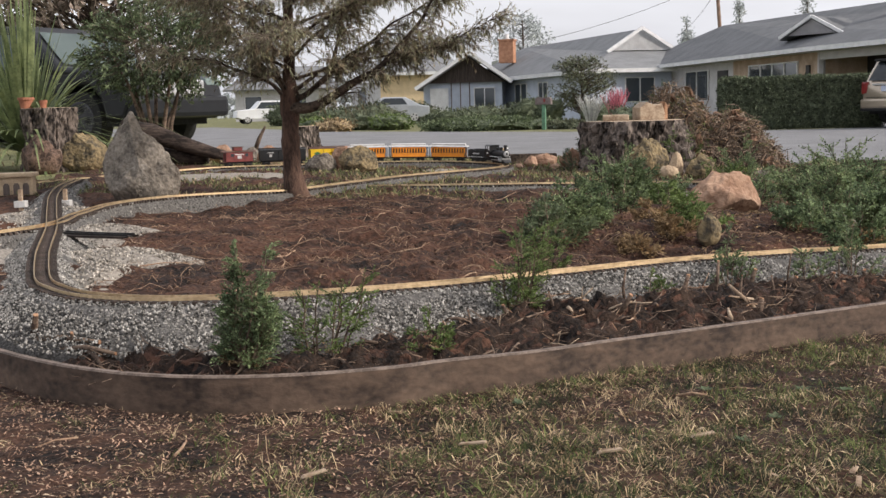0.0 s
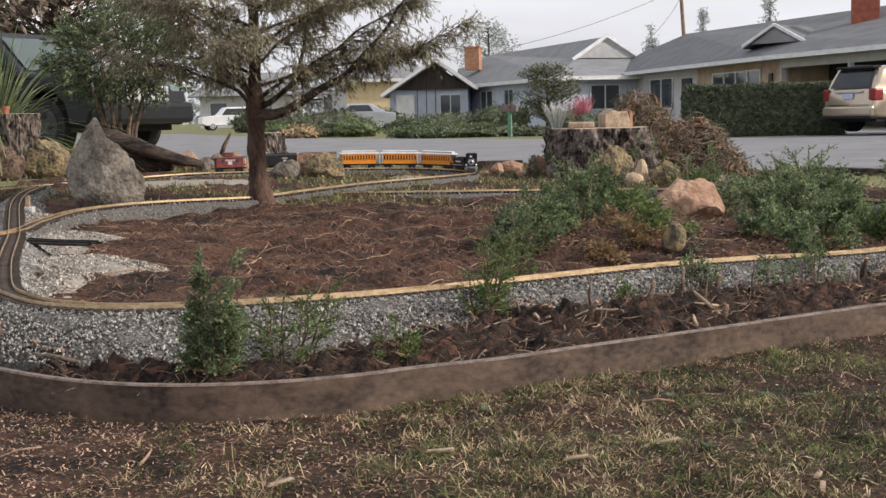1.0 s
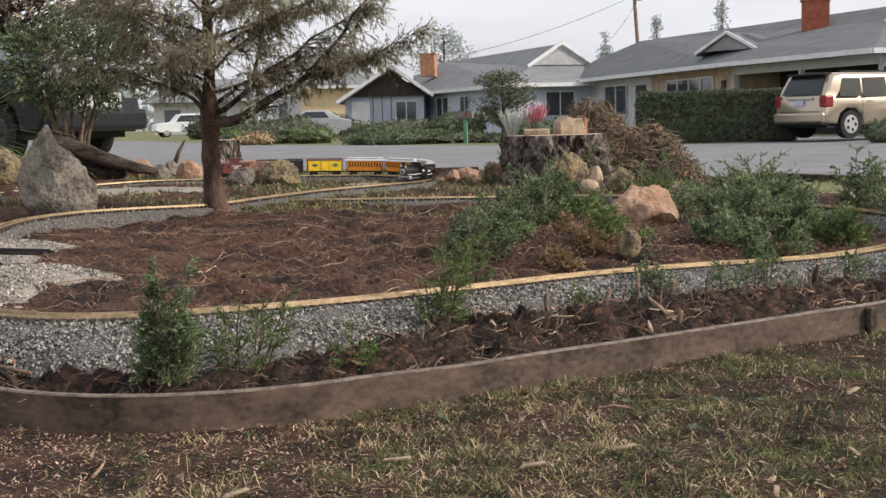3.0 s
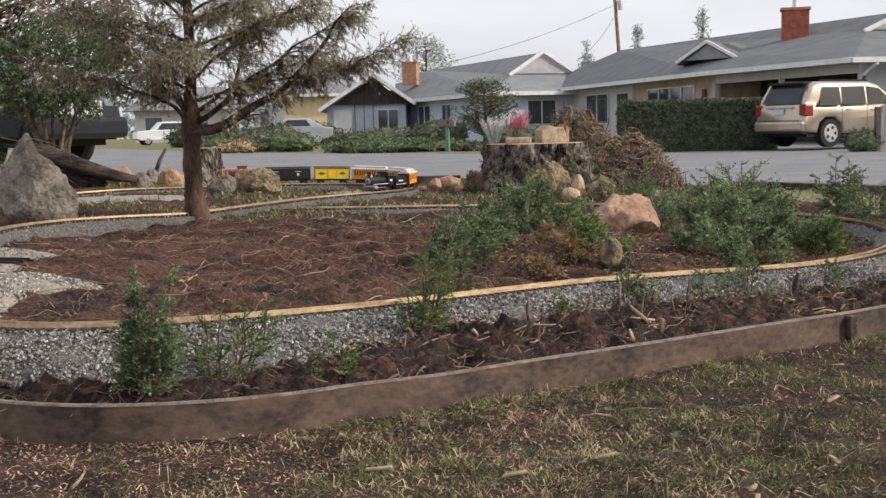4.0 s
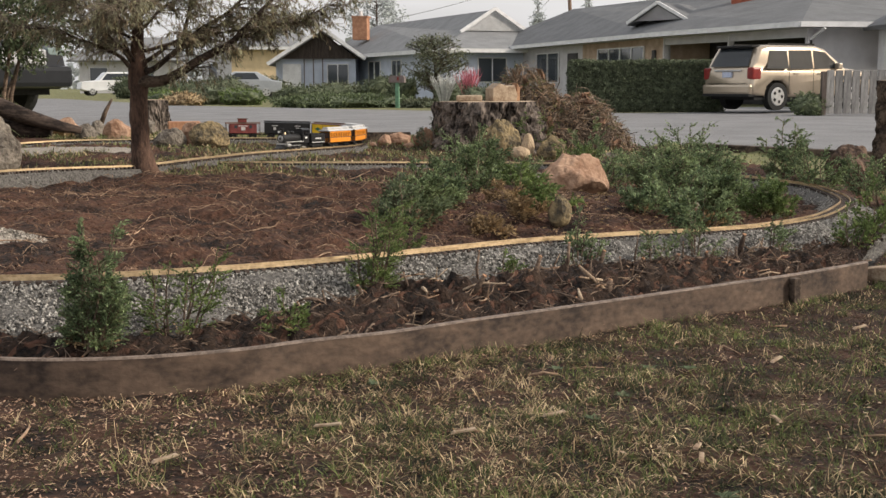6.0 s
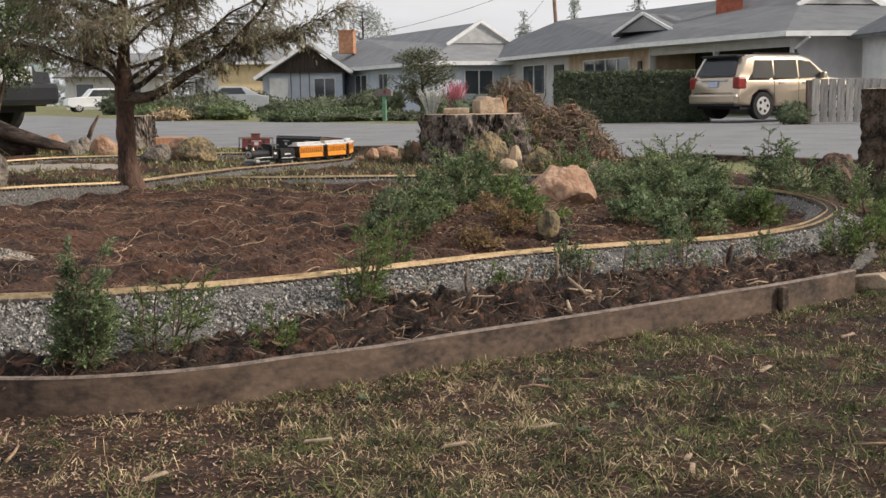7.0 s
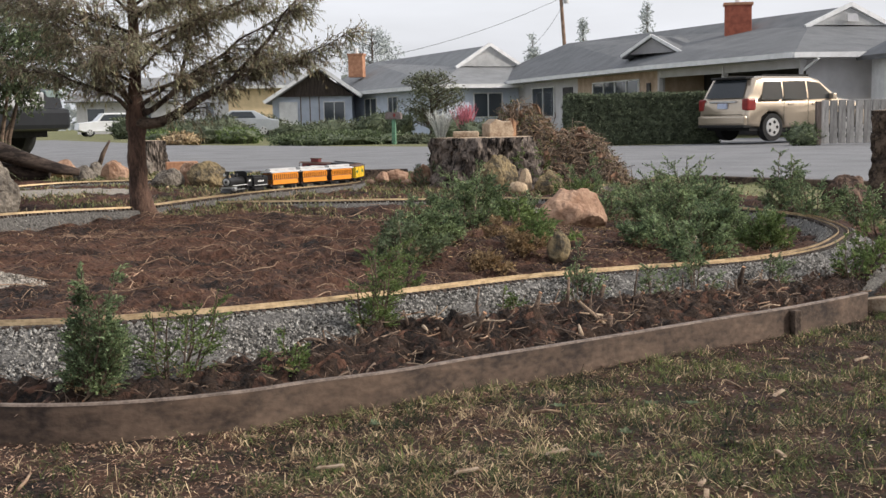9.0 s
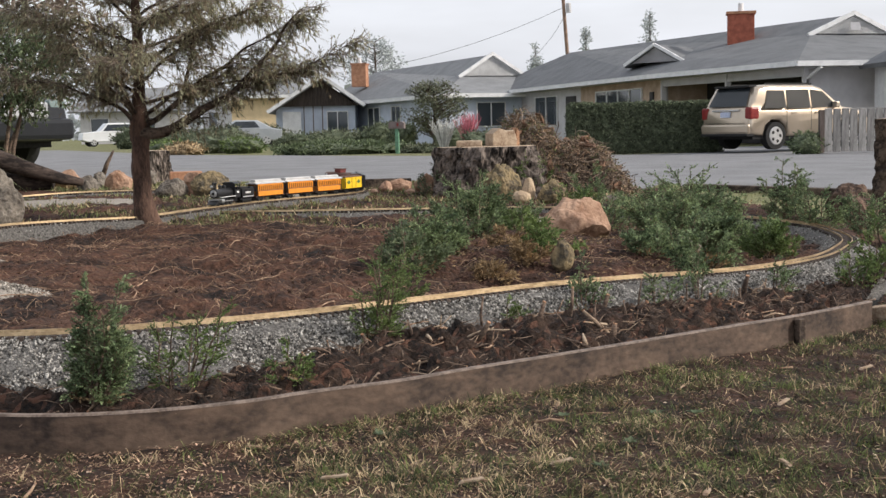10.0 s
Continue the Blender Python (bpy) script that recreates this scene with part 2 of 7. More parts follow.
    "train_red": mat("train_red", (0.21, 0.055, 0.05), (0.14, 0.035, 0.033), 20, 0.55, 0.1),
    "train_brown": mat("train_brown", (0.13, 0.07, 0.05), (0.08, 0.045, 0.035), 20, 0.6, 0.1),
    "train_white": mat("train_white", (0.8, 0.8, 0.78), (0.7, 0.7, 0.68), 20, 0.5, 0),
    "train_green": mat("train_green", (0.05, 0.18, 0.09), (0.04, 0.14, 0.07), 20, 0.5, 0),
    "terracotta": mat("terracotta", (0.40, 0.17, 0.10), (0.28, 0.11, 0.07), 12, 0.85, 0.2),
    "tan_block": mat("tan_block", (0.52, 0.40, 0.27), (0.38, 0.28, 0.19), 14, 0.9, 0.3),
}

# ---- mesh helpers
def link_mesh(name, bm, material, parent=None, label="", smooth=False):
    me = bpy.data.meshes.new(name)
    bm.normal_update()
    bm.to_mesh(me)
    bm.free()
    me.materials.append(material)
    if smooth:
        me.polygons.foreach_set("use_smooth", [True] * len(me.polygons))
    ob = new(name, me)
    if parent is not None:
        ob.parent = parent
    if label:
        tagged(ob, label)
    return ob

part = link_mesh

def raw(name, verts, faces, material, parent=None, label="", smooth=False):
    me = bpy.data.meshes.new(name)
    me.from_pydata(verts, [], faces)
    me.update()
    me.materials.append(material)
    if smooth:
        me.polygons.foreach_set("use_smooth", [True] * len(me.polygons))
    ob = new(name, me)
    if parent is not None:
        ob.parent = parent
    if label:
        tagged(ob, label)
    return ob

def thing(name, m, label, category, group="", kind=""):
    ob = new(name)
    ob.matrix_basis = m
    return tagged(ob, label, category, group, kind)

def box(bm, x0, x1, y0, y1, z0, z1, bevel=0.0):
    r = bmesh.ops.create_cube(bm, size=1, matrix=Matrix.Translation(((x0 + x1) / 2, (y0 + y1) / 2, (z0 + z1) / 2)) @ Matrix.Diagonal((x1 - x0, y1 - y0, z1 - z0, 1)))
    if bevel:
        es = list({e for v in r["verts"] for e in v.link_edges})
        bmesh.ops.bevel(bm, geom=es, offset=bevel, segments=2, affect='EDGES', profile=0.6)

def boxed(*args, bevel=0.0):
    bm = bmesh.new()
    box(bm, *args, bevel=bevel)
    return bm

def cyl(bm, p0, p1, r0, r1, n=10):
    p0, p1 = Vector(p0), Vector(p1)
    d = p1 - p0
    m = Matrix.Translation((p0 + p1) / 2) @ d.to_track_quat('Z', 'Y').to_matrix().to_4x4()
    bmesh.ops.create_cone(bm, cap_ends=True, segments=n, radius1=r0, radius2=r1, depth=d.length, matrix=m)

def cyled(p0, p1, r0, r1, n=10):
    bm = bmesh.new()
    cyl(bm, p0, p1, r0, r1, n)
    return bm

def prism(bm, outline, y0, y1, bevel=0.0):
    """Outline in (x, z), extruded from y0 to y1."""
    a = [bm.verts.new((x, y0, z)) for x, z in outline]
    b = [bm.verts.new((x, y1, z)) for x, z in outline]
    n = len(outline)
    fs = [bm.faces.new(a[::-1]), bm.faces.new(b)]
    for i in range(n):
        fs.append(bm.faces.new((a[i], a[(i + 1) % n], b[(i + 1) % n], b[i])))
    if bevel:
        bm.normal_update()
        es = [e for e in fs[0].edges] + [e for e in fs[1].edges]
        bmesh.ops.bevel(bm, geom=es, offset=bevel, segments=2, affect='EDGES', profile=0.6)
    bmesh.ops.recalc_face_normals(bm, faces=bm.faces)

def prismed(outline, y0, y1, bevel=0.0):
    bm = bmesh.new()
    prism(bm, outline, y0, y1, bevel)
    return bm

def tube(points, radii, n=7):
    """Verts and faces of a tapering tube along points."""
    vs, fs = [], []
    pts = [Vector(p) for p in points]
    up = Vector((0.31, 0.22, 0.93))
    for i, p in enumerate(pts):
        d = (pts[min(i + 1, len(pts) - 1)] - pts[max(i - 1, 0)]).normalized()
        a = d.cross(up)
        a = a.normalized() if a.length > 1e-4 else Vector((1, 0, 0))
        b = d.cross(a)
        for k in range(n):
            w = 2 * math.pi * k / n
            vs.append(p + (a * math.cos(w) + b * math.sin(w)) * radii[i])
    for i in range(len(pts) - 1):
        for k in range(n):
            fs.append((i * n + k, i * n + (k + 1) % n, (i + 1) * n + (k + 1) % n, (i + 1) * n + k))
    fs.append(tuple(range(n))[::-1])
    fs.append(tuple(range((len(pts) - 1) * n, len(pts) * n)))
    return vs, fs

class Bag:
    """Gathers many small pieces into one mesh."""
    def __init__(self):
        self.v, self.f = [], []

    def add(self, vs, fs):
        o = len(self.v)
        self.v.extend(vs)
        self.f.extend(tuple(i + o for i in f) for f in fs)

    def tube(self, points, radii, n=5):
        self.add(*tube(points, radii, n))

    def blade(self, p, tip, width, bend=0.3):
        p, tip = Vector(p), Vector(tip)
        d = tip - p
        s = d.cross(Vector((0, 0, 1)))
        s = (s.normalized() if s.length > 1e-5 else Vector((1, 0, 0))) * width / 2
        mid = p + d * 0.55 + Vector((0, 0, d.length * bend * 0.4))
        self.add([p - s, p + s, mid + s * 0.8, mid - s * 0.8, tip], [(0, 1, 2, 3), (3, 2, 4)])

    def leaf(self, p, normal, along, length, width):
        """A folded oval leaf of four faces."""
        p, a = Vector(p), Vector(along).normalized()
        nrm = Vector(normal)
        s = a.cross(nrm)
        s = s.normalized() if s.length > 1e-5 else Vector((0, 0, 1))
        u = s.cross(a)
        w = width / 2
        self.add([p, p + a * length * 0.45 + s * w + u * w * 0.4, p + a * length, p + a * length * 0.45 - s * w + u * w * 0.4, p + a * length * 0.5],
                 [(0, 1, 4), (1, 2, 4), (2, 3, 4), (3, 0, 4)])

    def ob(self, name, material, parent=None, label="", smooth=False):
        return raw(name, [tuple(v) for v in self.v], self.f, material, parent, label, smooth)

def rnd(a, b):
    return random.uniform(a, b)

def fbm(x, y, z=0.0, s=1.0, o=4):
    return noise.fractal(Vector((x * s, y * s, z * s)), 1.0, 2.0, o)

def smooth_line(pts, step):
    """Catmull-Rom through the points, resampled at even steps."""
    P = [Vector(p) for p in pts]
    P = [2 * P[0] - P[1]] + P + [2 * P[-1] - P[-2]]
    dense = []
    for i in range(1, len(P) - 2):
        for k in range(24):
            t = k / 24
            a, b, c, d = P[i - 1], P[i], P[i + 1], P[i + 2]
            dense.append(0.5 * ((2 * b) + (c - a) * t + (2 * a - 5 * b + 4 * c - d) * t * t + (3 * b - a - 3 * c + d) * t ** 3))
    dense.append(P[-2])
    out, acc = [dense[0]], 0.0
    for a, b in zip(dense, dense[1:]):
        seg = (b - a).length
        while acc + seg >= step:
            f = (step - acc) / seg
            a = a.lerp(b, f)
            out.append(a.copy())
            seg = (b - a).length
            acc = 0.0
        acc += seg
    out.append(dense[-1])
    return out

# ---- the lie of the land
def track_z(x, y):
    return 0.18 - 0.025 * x + 0.009 * y

BOARD = [(-2.6, 4.75), (-1.75, 3.98), (-1.37, 3.55), (-1.14, 3.34), (-0.94, 3.21), (-0.76, 3.14), (-0.57, 3.11), (-0.36, 3.12), (-0.15, 3.17), (0.0, 3.24),
         (0.25, 3.33), (0.51, 3.48), (0.9, 3.68), (1.14, 3.80), (1.49, 3.98), (1.79, 4.14), (2.22, 4.41)]
BOARD_H = 0.105
ROAD_EDGE = [(60, -10), (14, 6.0), (7.6, 9.2), (5.7, 11.9), (4.6, 13.8), (2.5, 15.5), (-0.8, 17.6), (-4.0, 20.6), (-12, 26.0), (-60, 46)]

def y_on(line, x):
    pts = sorted(line)
    if x <= pts[0][0]:
        a, b = pts[0], pts[1]
    elif x >= pts[-1][0]:
        a, b = pts[-2], pts[-1]
    else:
        k = max(i for i in range(len(pts) - 1) if pts[i][0] <= x)
        a, b = pts[k], pts[k + 1]
    return a[1] + (b[1] - a[1]) * (x - a[0]) / (b[0] - a[0])

def sstep(a, b, v):
    t = min(1, max(0, (v - a) / (b - a)))
    return t * t * (3 - 2 * t)

def front_track_y(x):
    return y_on([(-1.3, 3.85), (-0.74, 3.70), (-0.17, 3.91), (0.47, 4.3), (1.42, 4.83), (2.07, 5.14), (2.85, 5.97), (3.1, 6.4)], x)

def bed_z(x, y):
    """Soil inside the garden."""
    z = track_z(x, y) - 0.062
    by, fy = y_on(BOARD, x), front_track_y(x)
    d = (y - by) / max(0.2, fy - by)
    drop = 0.135 - 0.03 * sstep(-0.5, 0.3, x)
    strip = 0.065 + (track_z(x, y) - drop - 0.065) * sstep(0.1, 0.75, d)
    k = sstep(0.85, 1.25, d)
    z = z * k + strip * (1 - k)
    inner = sstep(0.15, 0.6, y - fy) * sstep(9.0, 8.0, y)
    z += inner * (-0.03 + 0.05 * fbm(x, y, 3, 1.1, 3))
    # heap under the bushes and the spoil strip behind the board
    z += 0.07 * math.exp(-((x - 1.5) / 0.8) ** 2 - ((y - 6.4) / 1.1) ** 2)
    z += 0.042 * math.exp(-((x - 0.85) / 0.75) ** 4 - ((y - (by + 0.42 * (fy - by))) / 0.2) ** 2)
    return z

def ground_z(x, y):
    by = y_on(BOARD, x)
    if x > 2.2:
        by = 4.41 + (x - 2.2) * 1.6
    if y < by:
        return 0.0
    e = y_on(ROAD_EDGE, x)
    if x < 14 and y > e:
        return max(0.0, (track_z(x, y) - 0.05) * (1 - sstep(0, 0.8, y - e)) * (1 - 0.97 * sstep(13.0, 17.2, y) * sstep(-5.0, -3.2, x))) - 0.012 - 0.02 * sstep(0, 1, y - e)
    z = bed_z(x, min(y, 30)) if x > -3.5 else track_z(x, min(y, 30)) - 0.062
    z = max(0.0, z) * (1 - sstep(2.9, 4.6, x) * 0.75)
    z *= 1 - 0.97 * sstep(13.0, 17.2, y) * sstep(-5.0, -3.2, x)
    if x < -6:
        z = min(z, 0.45)
    return z * sstep(-0.02, 0.1, y - by) if x > 2.2 else z

def axis(spans):
    out = []
    for a, b, s in spans:
        n = max(1, round((b - a) / s))
        out += [a + (b - a) * i / n for i in range(n)]
    return out + [spans[-1][1]]

def grid(name, xs, ys, zfun, keep, material, label="", category="", kind="structure", smooth=True):
    idx, vs, fs = {}, [], []
    ok = [[keep(x, y) for x in xs] for y in ys]
    for j in range(len(ys) - 1):
        for i in range(len(xs) - 1):
            if ok[j][i] and ok[j][i + 1] and ok[j + 1][i] and ok[j + 1][i + 1]:
                q = []
                for a, b in ((i, j), (i + 1, j), (i + 1, j + 1), (i, j + 1)):
                    if (a, b) not in idx:
                        idx[(a, b)] = len(vs)
                        vs.append((xs[a], ys[b], zfun(xs[a], ys[b])))
                    q.append(idx[(a, b)])
                fs.append(q)
    ob = raw(name, vs, fs, material, smooth=smooth)
    return tagged(ob, label, category, kind=kind)

def in_bed(x, y):
    return y > y_on(BOARD, x) + 0.012 and y < 12.2 and -3.4 < x < 3.9 and not (x > 2.2 and y < 4.45 + (x - 2.2) * 1.6)

grid("ground", axis([(-500, -60, 110), (-60, -8, 4), (-8, 8, 0.2), (8, 60, 2.5), (60, 500, 110)]),
     axis([(-60, -4, 8), (-4, 2, 0.5), (2, 14, 0.2), (14, 30, 0.5), (30, 90, 4), (90, 900, 90)]),
     lambda x, y: -0.15 if (-3.1 < x < 3.65 and 1.45 < y < 11.9) or (-8.8 < x < 9.8 and -7.8 < y < 4.2) or (3.6 < x < 4.2 and y < 6.4 and y > 0) else ground_z(x, y) - 0.012, lambda x, y: True, M["turf"],
     "patchy grass ground of the yards, flat to the horizon", "ground")

def lawn_z(x, y):
    return 0.012 * fbm(x, y, 0, 2.2, 4) + 0.007 * fbm(x, y, 9, 16, 4)

grid("lawn", axis([(-9, -2.4, 0.3), (-2.4, 4.4, 0.022), (4.4, 10, 0.3)]), axis([(-8, 1.3, 0.3), (1.3, 6.6, 0.022)]), lawn_z,
     lambda x, y: y < (y_on(BOARD, max(x, -2.6)) if x < 2.2 else 4.41 + (x - 2.2) * 1.6) + 0.03, M["lawn_soil"], "worn lawn of bare reddish soil and cut straw before the board", "lawn")

def rough_bed(x, y):
    n = fbm(x, y, 0, 5, 5)
    z = bed_z(x, y) + 0.03 * n + 0.02 * abs(fbm(x, y, 5, 17, 4)) - 0.006
    inner = max(0, min(1, (y - front_track_y(x) - 0.35) / 0.3)) * max(0, min(1, (7.7 - y) / 0.5)) * max(0, min(1, (x + 0.9) / 0.4)) * max(0, min(1, (1.6 - x) / 0.4))
    z += inner * (0.05 * abs(fbm(x, y, 11, 4, 4)) + 0.03 * abs(fbm(x, y, 13, 14, 3)))
    if in_strip(x, y):
        s = max(0, min(1, (y - y_on(BOARD, x)) / 0.12)) * max(0, min(1, (front_track_y(x) - 0.22 - y) / 0.1))
        z += s * (0.05 * abs(fbm(x, y, 3, 6, 3)) + 0.05 * abs(fbm(x, y, 7, 21, 4)) - 0.018)
    return z

def in_strip(x, y):
    return y < front_track_y(x) + 0.05 and -1.6 < x < 3.2

grid("planting_strip", axis([(-1.7, 3.3, 0.017)]), axis([(2.95, 6.6, 0.017)]), lambda x, y: rough_bed(x, y) + 0.004, lambda x, y: in_bed(x, y) and in_strip(x, y), M["soil_dark"],
     "dark freshly dug soil strip behind the edging board", "soil")
grid("garden_soil", axis([(-3.4, 3.9, 0.03)]), axis([(2.95, 12.2, 0.03)]), rough_bed, in_bed, M["soil"],
     "loose reddish-brown garden soil strewn with fine roots", "soil")

# asphalt street, running off to the left
st = [(60, -10.2), (14, 5.8), (7.6, 9.0), (5.75, 11.95), (4.65, 13.9), (2.55, 15.65), (-0.75, 17.8), (-4.0, 20.9), (-12, 26.5), (-60, 46.5)]
fr = [(60, 12), (22, 30.5), (16, 38.0), (11.6, 38.0), (11.2, 31.6), (8.8, 31.7), (3.7, 35.9), (0.3, 40.5), (-4.1, 46.6), (-14, 73), (-60, 110)]
outline = st + fr[::-1]
bm = bmesh.new()
bm.faces.new([bm.verts.new((x, y, 0.0)) for x, y in outline])
bmesh.ops.triangulate(bm, faces=bm.faces)
tagged(link_mesh("road", bm, M["asphalt"]), "grey worn asphalt street with a driveway", "road", kind="structure")

# low timber edging between yard and street
edge_pts = [(9.5, 8.25), (7.5, 9.3), (5.68, 11.85), (4.6, 13.7)]
for a, b in zip(edge_pts, edge_pts[1:]):
    L = math.dist(a, b)
    m = Matrix.Translation((*a, 0)) @ Matrix.Rotation(math.atan2(b[1] - a[1], b[0] - a[0]), 4, 'Z')
    o = link_mesh("edging_timber", boxed(0.01, L - 0.01, -0.06, 0.06, -0.05, 0.10, bevel=0.012), M["bark_dark"])
    o.matrix_basis = m
    tagged(o, "dark weathered timber edging along the street", "edging", "street edging")

# ---- bent edging board round the garden
bl = smooth_line([(x, y, 0) for x, y in BOARD], 0.05)
vs, fs = [], []
for i, p in enumerate(bl):
    d = (bl[min(i + 1, len(bl) - 1)] - bl[max(i - 1, 0)]).normalized()
    n = Vector((-d.y, d.x, 0))
    top = BOARD_H + 0.0015 * math.sin(i * 0.21)
    for off, z in ((-0.011, -0.03), (-0.011, top - 0.003), (-0.008, top), (0.008, top), (0.011, top - 0.003), (0.011, -0.03)):
        q = p + n * off
        vs.append((q.x, q.y, z))
for i in range(len(bl) - 1):
    for k in range(5):
        fs.append((i * 6 + k, i * 6 + k + 1, i * 6 + 7 + k, i * 6 + 6 + k))
fs += [(0, 1, 2, 3, 4, 5)[::-1], tuple(len(vs) - 6 + k for k in range(6))]
edging = raw("edging_board", vs, fs, M["board"])
tagged(edging, "long bent brown composite board edging the garden", "edging board")
# Paler strip capping the board along its top edge.
vs, fs = [], []
for i, p in enumerate(bl):
    d = (bl[min(i + 1, len(bl) - 1)] - bl[max(i - 1, 0)]).normalized()
    n = Vector((-d.y, d.x, 0))
    top = BOARD_H + 0.0015 * math.sin(i * 0.21)
    for off, z in ((-0.0122, top - 0.004), (-0.0085, top + 0.001), (0.0085, top + 0.001), (0.0122, top - 0.004)):
        q = p + n * off
        vs.append((q.x, q.y, z))
for i in range(len(bl) - 1):
    for k in range(3):
        fs.append((i * 4 + k, i * 4 + k + 1, i * 4 + 5 + k, i * 4 + 4 + k))
raw("pale_top_edge", vs, fs, M["board_edge"], edging, "pale top edge")
offcut = thing("wood_offcut", pose(2.33, 4.46, 0.02, 8, -6, -58), "short grey split wood offcut beyond the board's end", "wood offcut")
part("wood", prismed([(-0.09, 0), (0.08, 0), (0.10, 0.025), (0.05, 0.06), (-0.07, 0.05)], -0.025, 0.025, 0.006), M["stump_top"], offcut)
stake = thing("stake", pose(1.80, 4.115, 0, 0, 0, 25), "short dark wooden stake holding the edging board", "stake")
part("post", boxed(-0.018, 0.018, -0.016, 0.012, -0.05, 0.096, bevel=0.005), M["bark_dark"], stake)

# ---- garden railway track
LOOP = [(-3.4, 7.6, 0.325), (-3.4, 8.3, 0.32), (-3.3, 9.1, 0.31), (-3.1, 9.9, 0.3), (-2.85, 10.4, 0.3), (-2.47, 10.9, 0.302), (-2.11, 11.2, 0.309), (-1.69, 11.4, 0.306), (-1.1, 11.57, 0.303), (-0.54, 11.68, 0.3), (0.0, 11.72, 0.288), (0.36, 11.56, 0.275), (0.575, 11.2, 0.264), (0.5, 10.82, 0.262), (0.3, 10.49, 0.264), (-0.05, 10.04, 0.268), (-0.36, 9.62, 0.27), (-0.6, 9.15, 0.272), (-0.8, 8.77, 0.272), (-0.96, 8.45, 0.27), (-1.16, 8.22, 0.268), (-1.46, 8.0, 0.276), (-1.8, 7.62, 0.287), (-2.0, 7.1, 0.29), (-2.017, 6.4, 0.285)]
OVAL = [(-0.95, 9.15, 0.235), (-0.35, 8.98, 0.236), (0.27, 8.9, 0.233), (0.66, 8.95, 0.226), (1.1, 9.05, 0.212), (1.7, 9.05, 0.205), (2.35, 8.7, 0.195), (2.9, 8.1, 0.18), (3.23, 7.34, 0.165),
        (3.2, 6.85, 0.16), (3.06, 6.35, 0.16), (2.85, 5.97, 0.16), (2.49, 5.47, 0.167), (2.07, 5.14, 0.17), (1.67, 4.93, 0.18), (1.42, 4.83, 0.187), (0.9, 4.57, 0.2),
        (0.47, 4.3, 0.207), (0.14, 4.09, 0.213), (-0.17, 3.91, 0.22), (-0.55, 3.75, 0.228), (-0.74, 3.70, 0.232), (-0.96, 3.69, 0.237), (-1.17, 3.77, 0.243), (-1.31, 3.92, 0.248),
        (-1.42, 4.12, 0.252), (-1.62, 4.71, 0.263), (-1.73, 5.08, 0.27), (-1.93, 5.77, 0.28), (-2.2, 6.6, 0.295), (-2.53, 7.64, 0.312), (-2.75, 8.5, 0.325), (-2.85, 9.2, 0.335)]
SIDING = [(-2.017, 6.4, 0.285), (-1.98, 5.95, 0.282), (-2.12, 5.55, 0.282), (-2.45, 5.2, 0.285), (-2.9, 4.95, 0.29)]
GAUGE = 0.052

def sweep(line, profile, name, material, parent, smooth=False):
    """Sweep an (offset, height) profile along a line."""
    vs, fs, m = [], [], len(profile)
    for i, p in enumerate(line):
        d = (line[min(i + 1, len(line) - 1)] - line[max(i - 1, 0)])
        d.z = 0
        d.normalize()
        n = Vector((-d.y, d.x, 0))
        for o, h in profile:
            q = p + n * o
            vs.append((q.x, q.y, p.z + h))
    for i in range(len(line) - 1):
        for k in range(m - 1):
            fs.append((i * m + k, i * m + k + 1, (i + 1) * m + k + 1, (i + 1) * m + k))
    return raw(name, vs, fs, material, parent, smooth=smooth)

tie_mesh = None
def track(line_pts, label, ballast_l=0.22, ballast_r=0.22):
    global tie_mesh
    ln = smooth_line(line_pts, 0.03)
    t = thing("model_railway_track", Matrix(), label, "railway track", "garden railway tracks")
    for s in (-1, 1):
        c = s * GAUGE / 2
        sweep(ln, [(c - 0.0024, -0.0105), (c - 0.0015, -0.002), (c - 0.0013, 0.0), (c + 0.0013, 0.0), (c + 0.0015, -0.002), (c + 0.0024, -0.0105)], "rail", M["rail_brass"], t)
    if tie_mesh is None:
        bm = boxed(-0.008, 0.008, -0.056, 0.056, -0.028, -0.0095)
        tie_mesh = bpy.data.meshes.new("tie")
        bm.to_mesh(tie_mesh)
        bm.free()
        tie_mesh.materials.append(M["tie"])
    total = 0
    for i in range(0, len(ln) - 1, 1):
        d = ln[i + 1] - ln[i]
        o = new("tie", tie_mesh)
        o.parent = t
        o.matrix_basis = Matrix.Translation(ln[i]) @ Matrix.Rotation(math.atan2(d.y, d.x), 4, 'Z')
        total += 1
    return t, ln

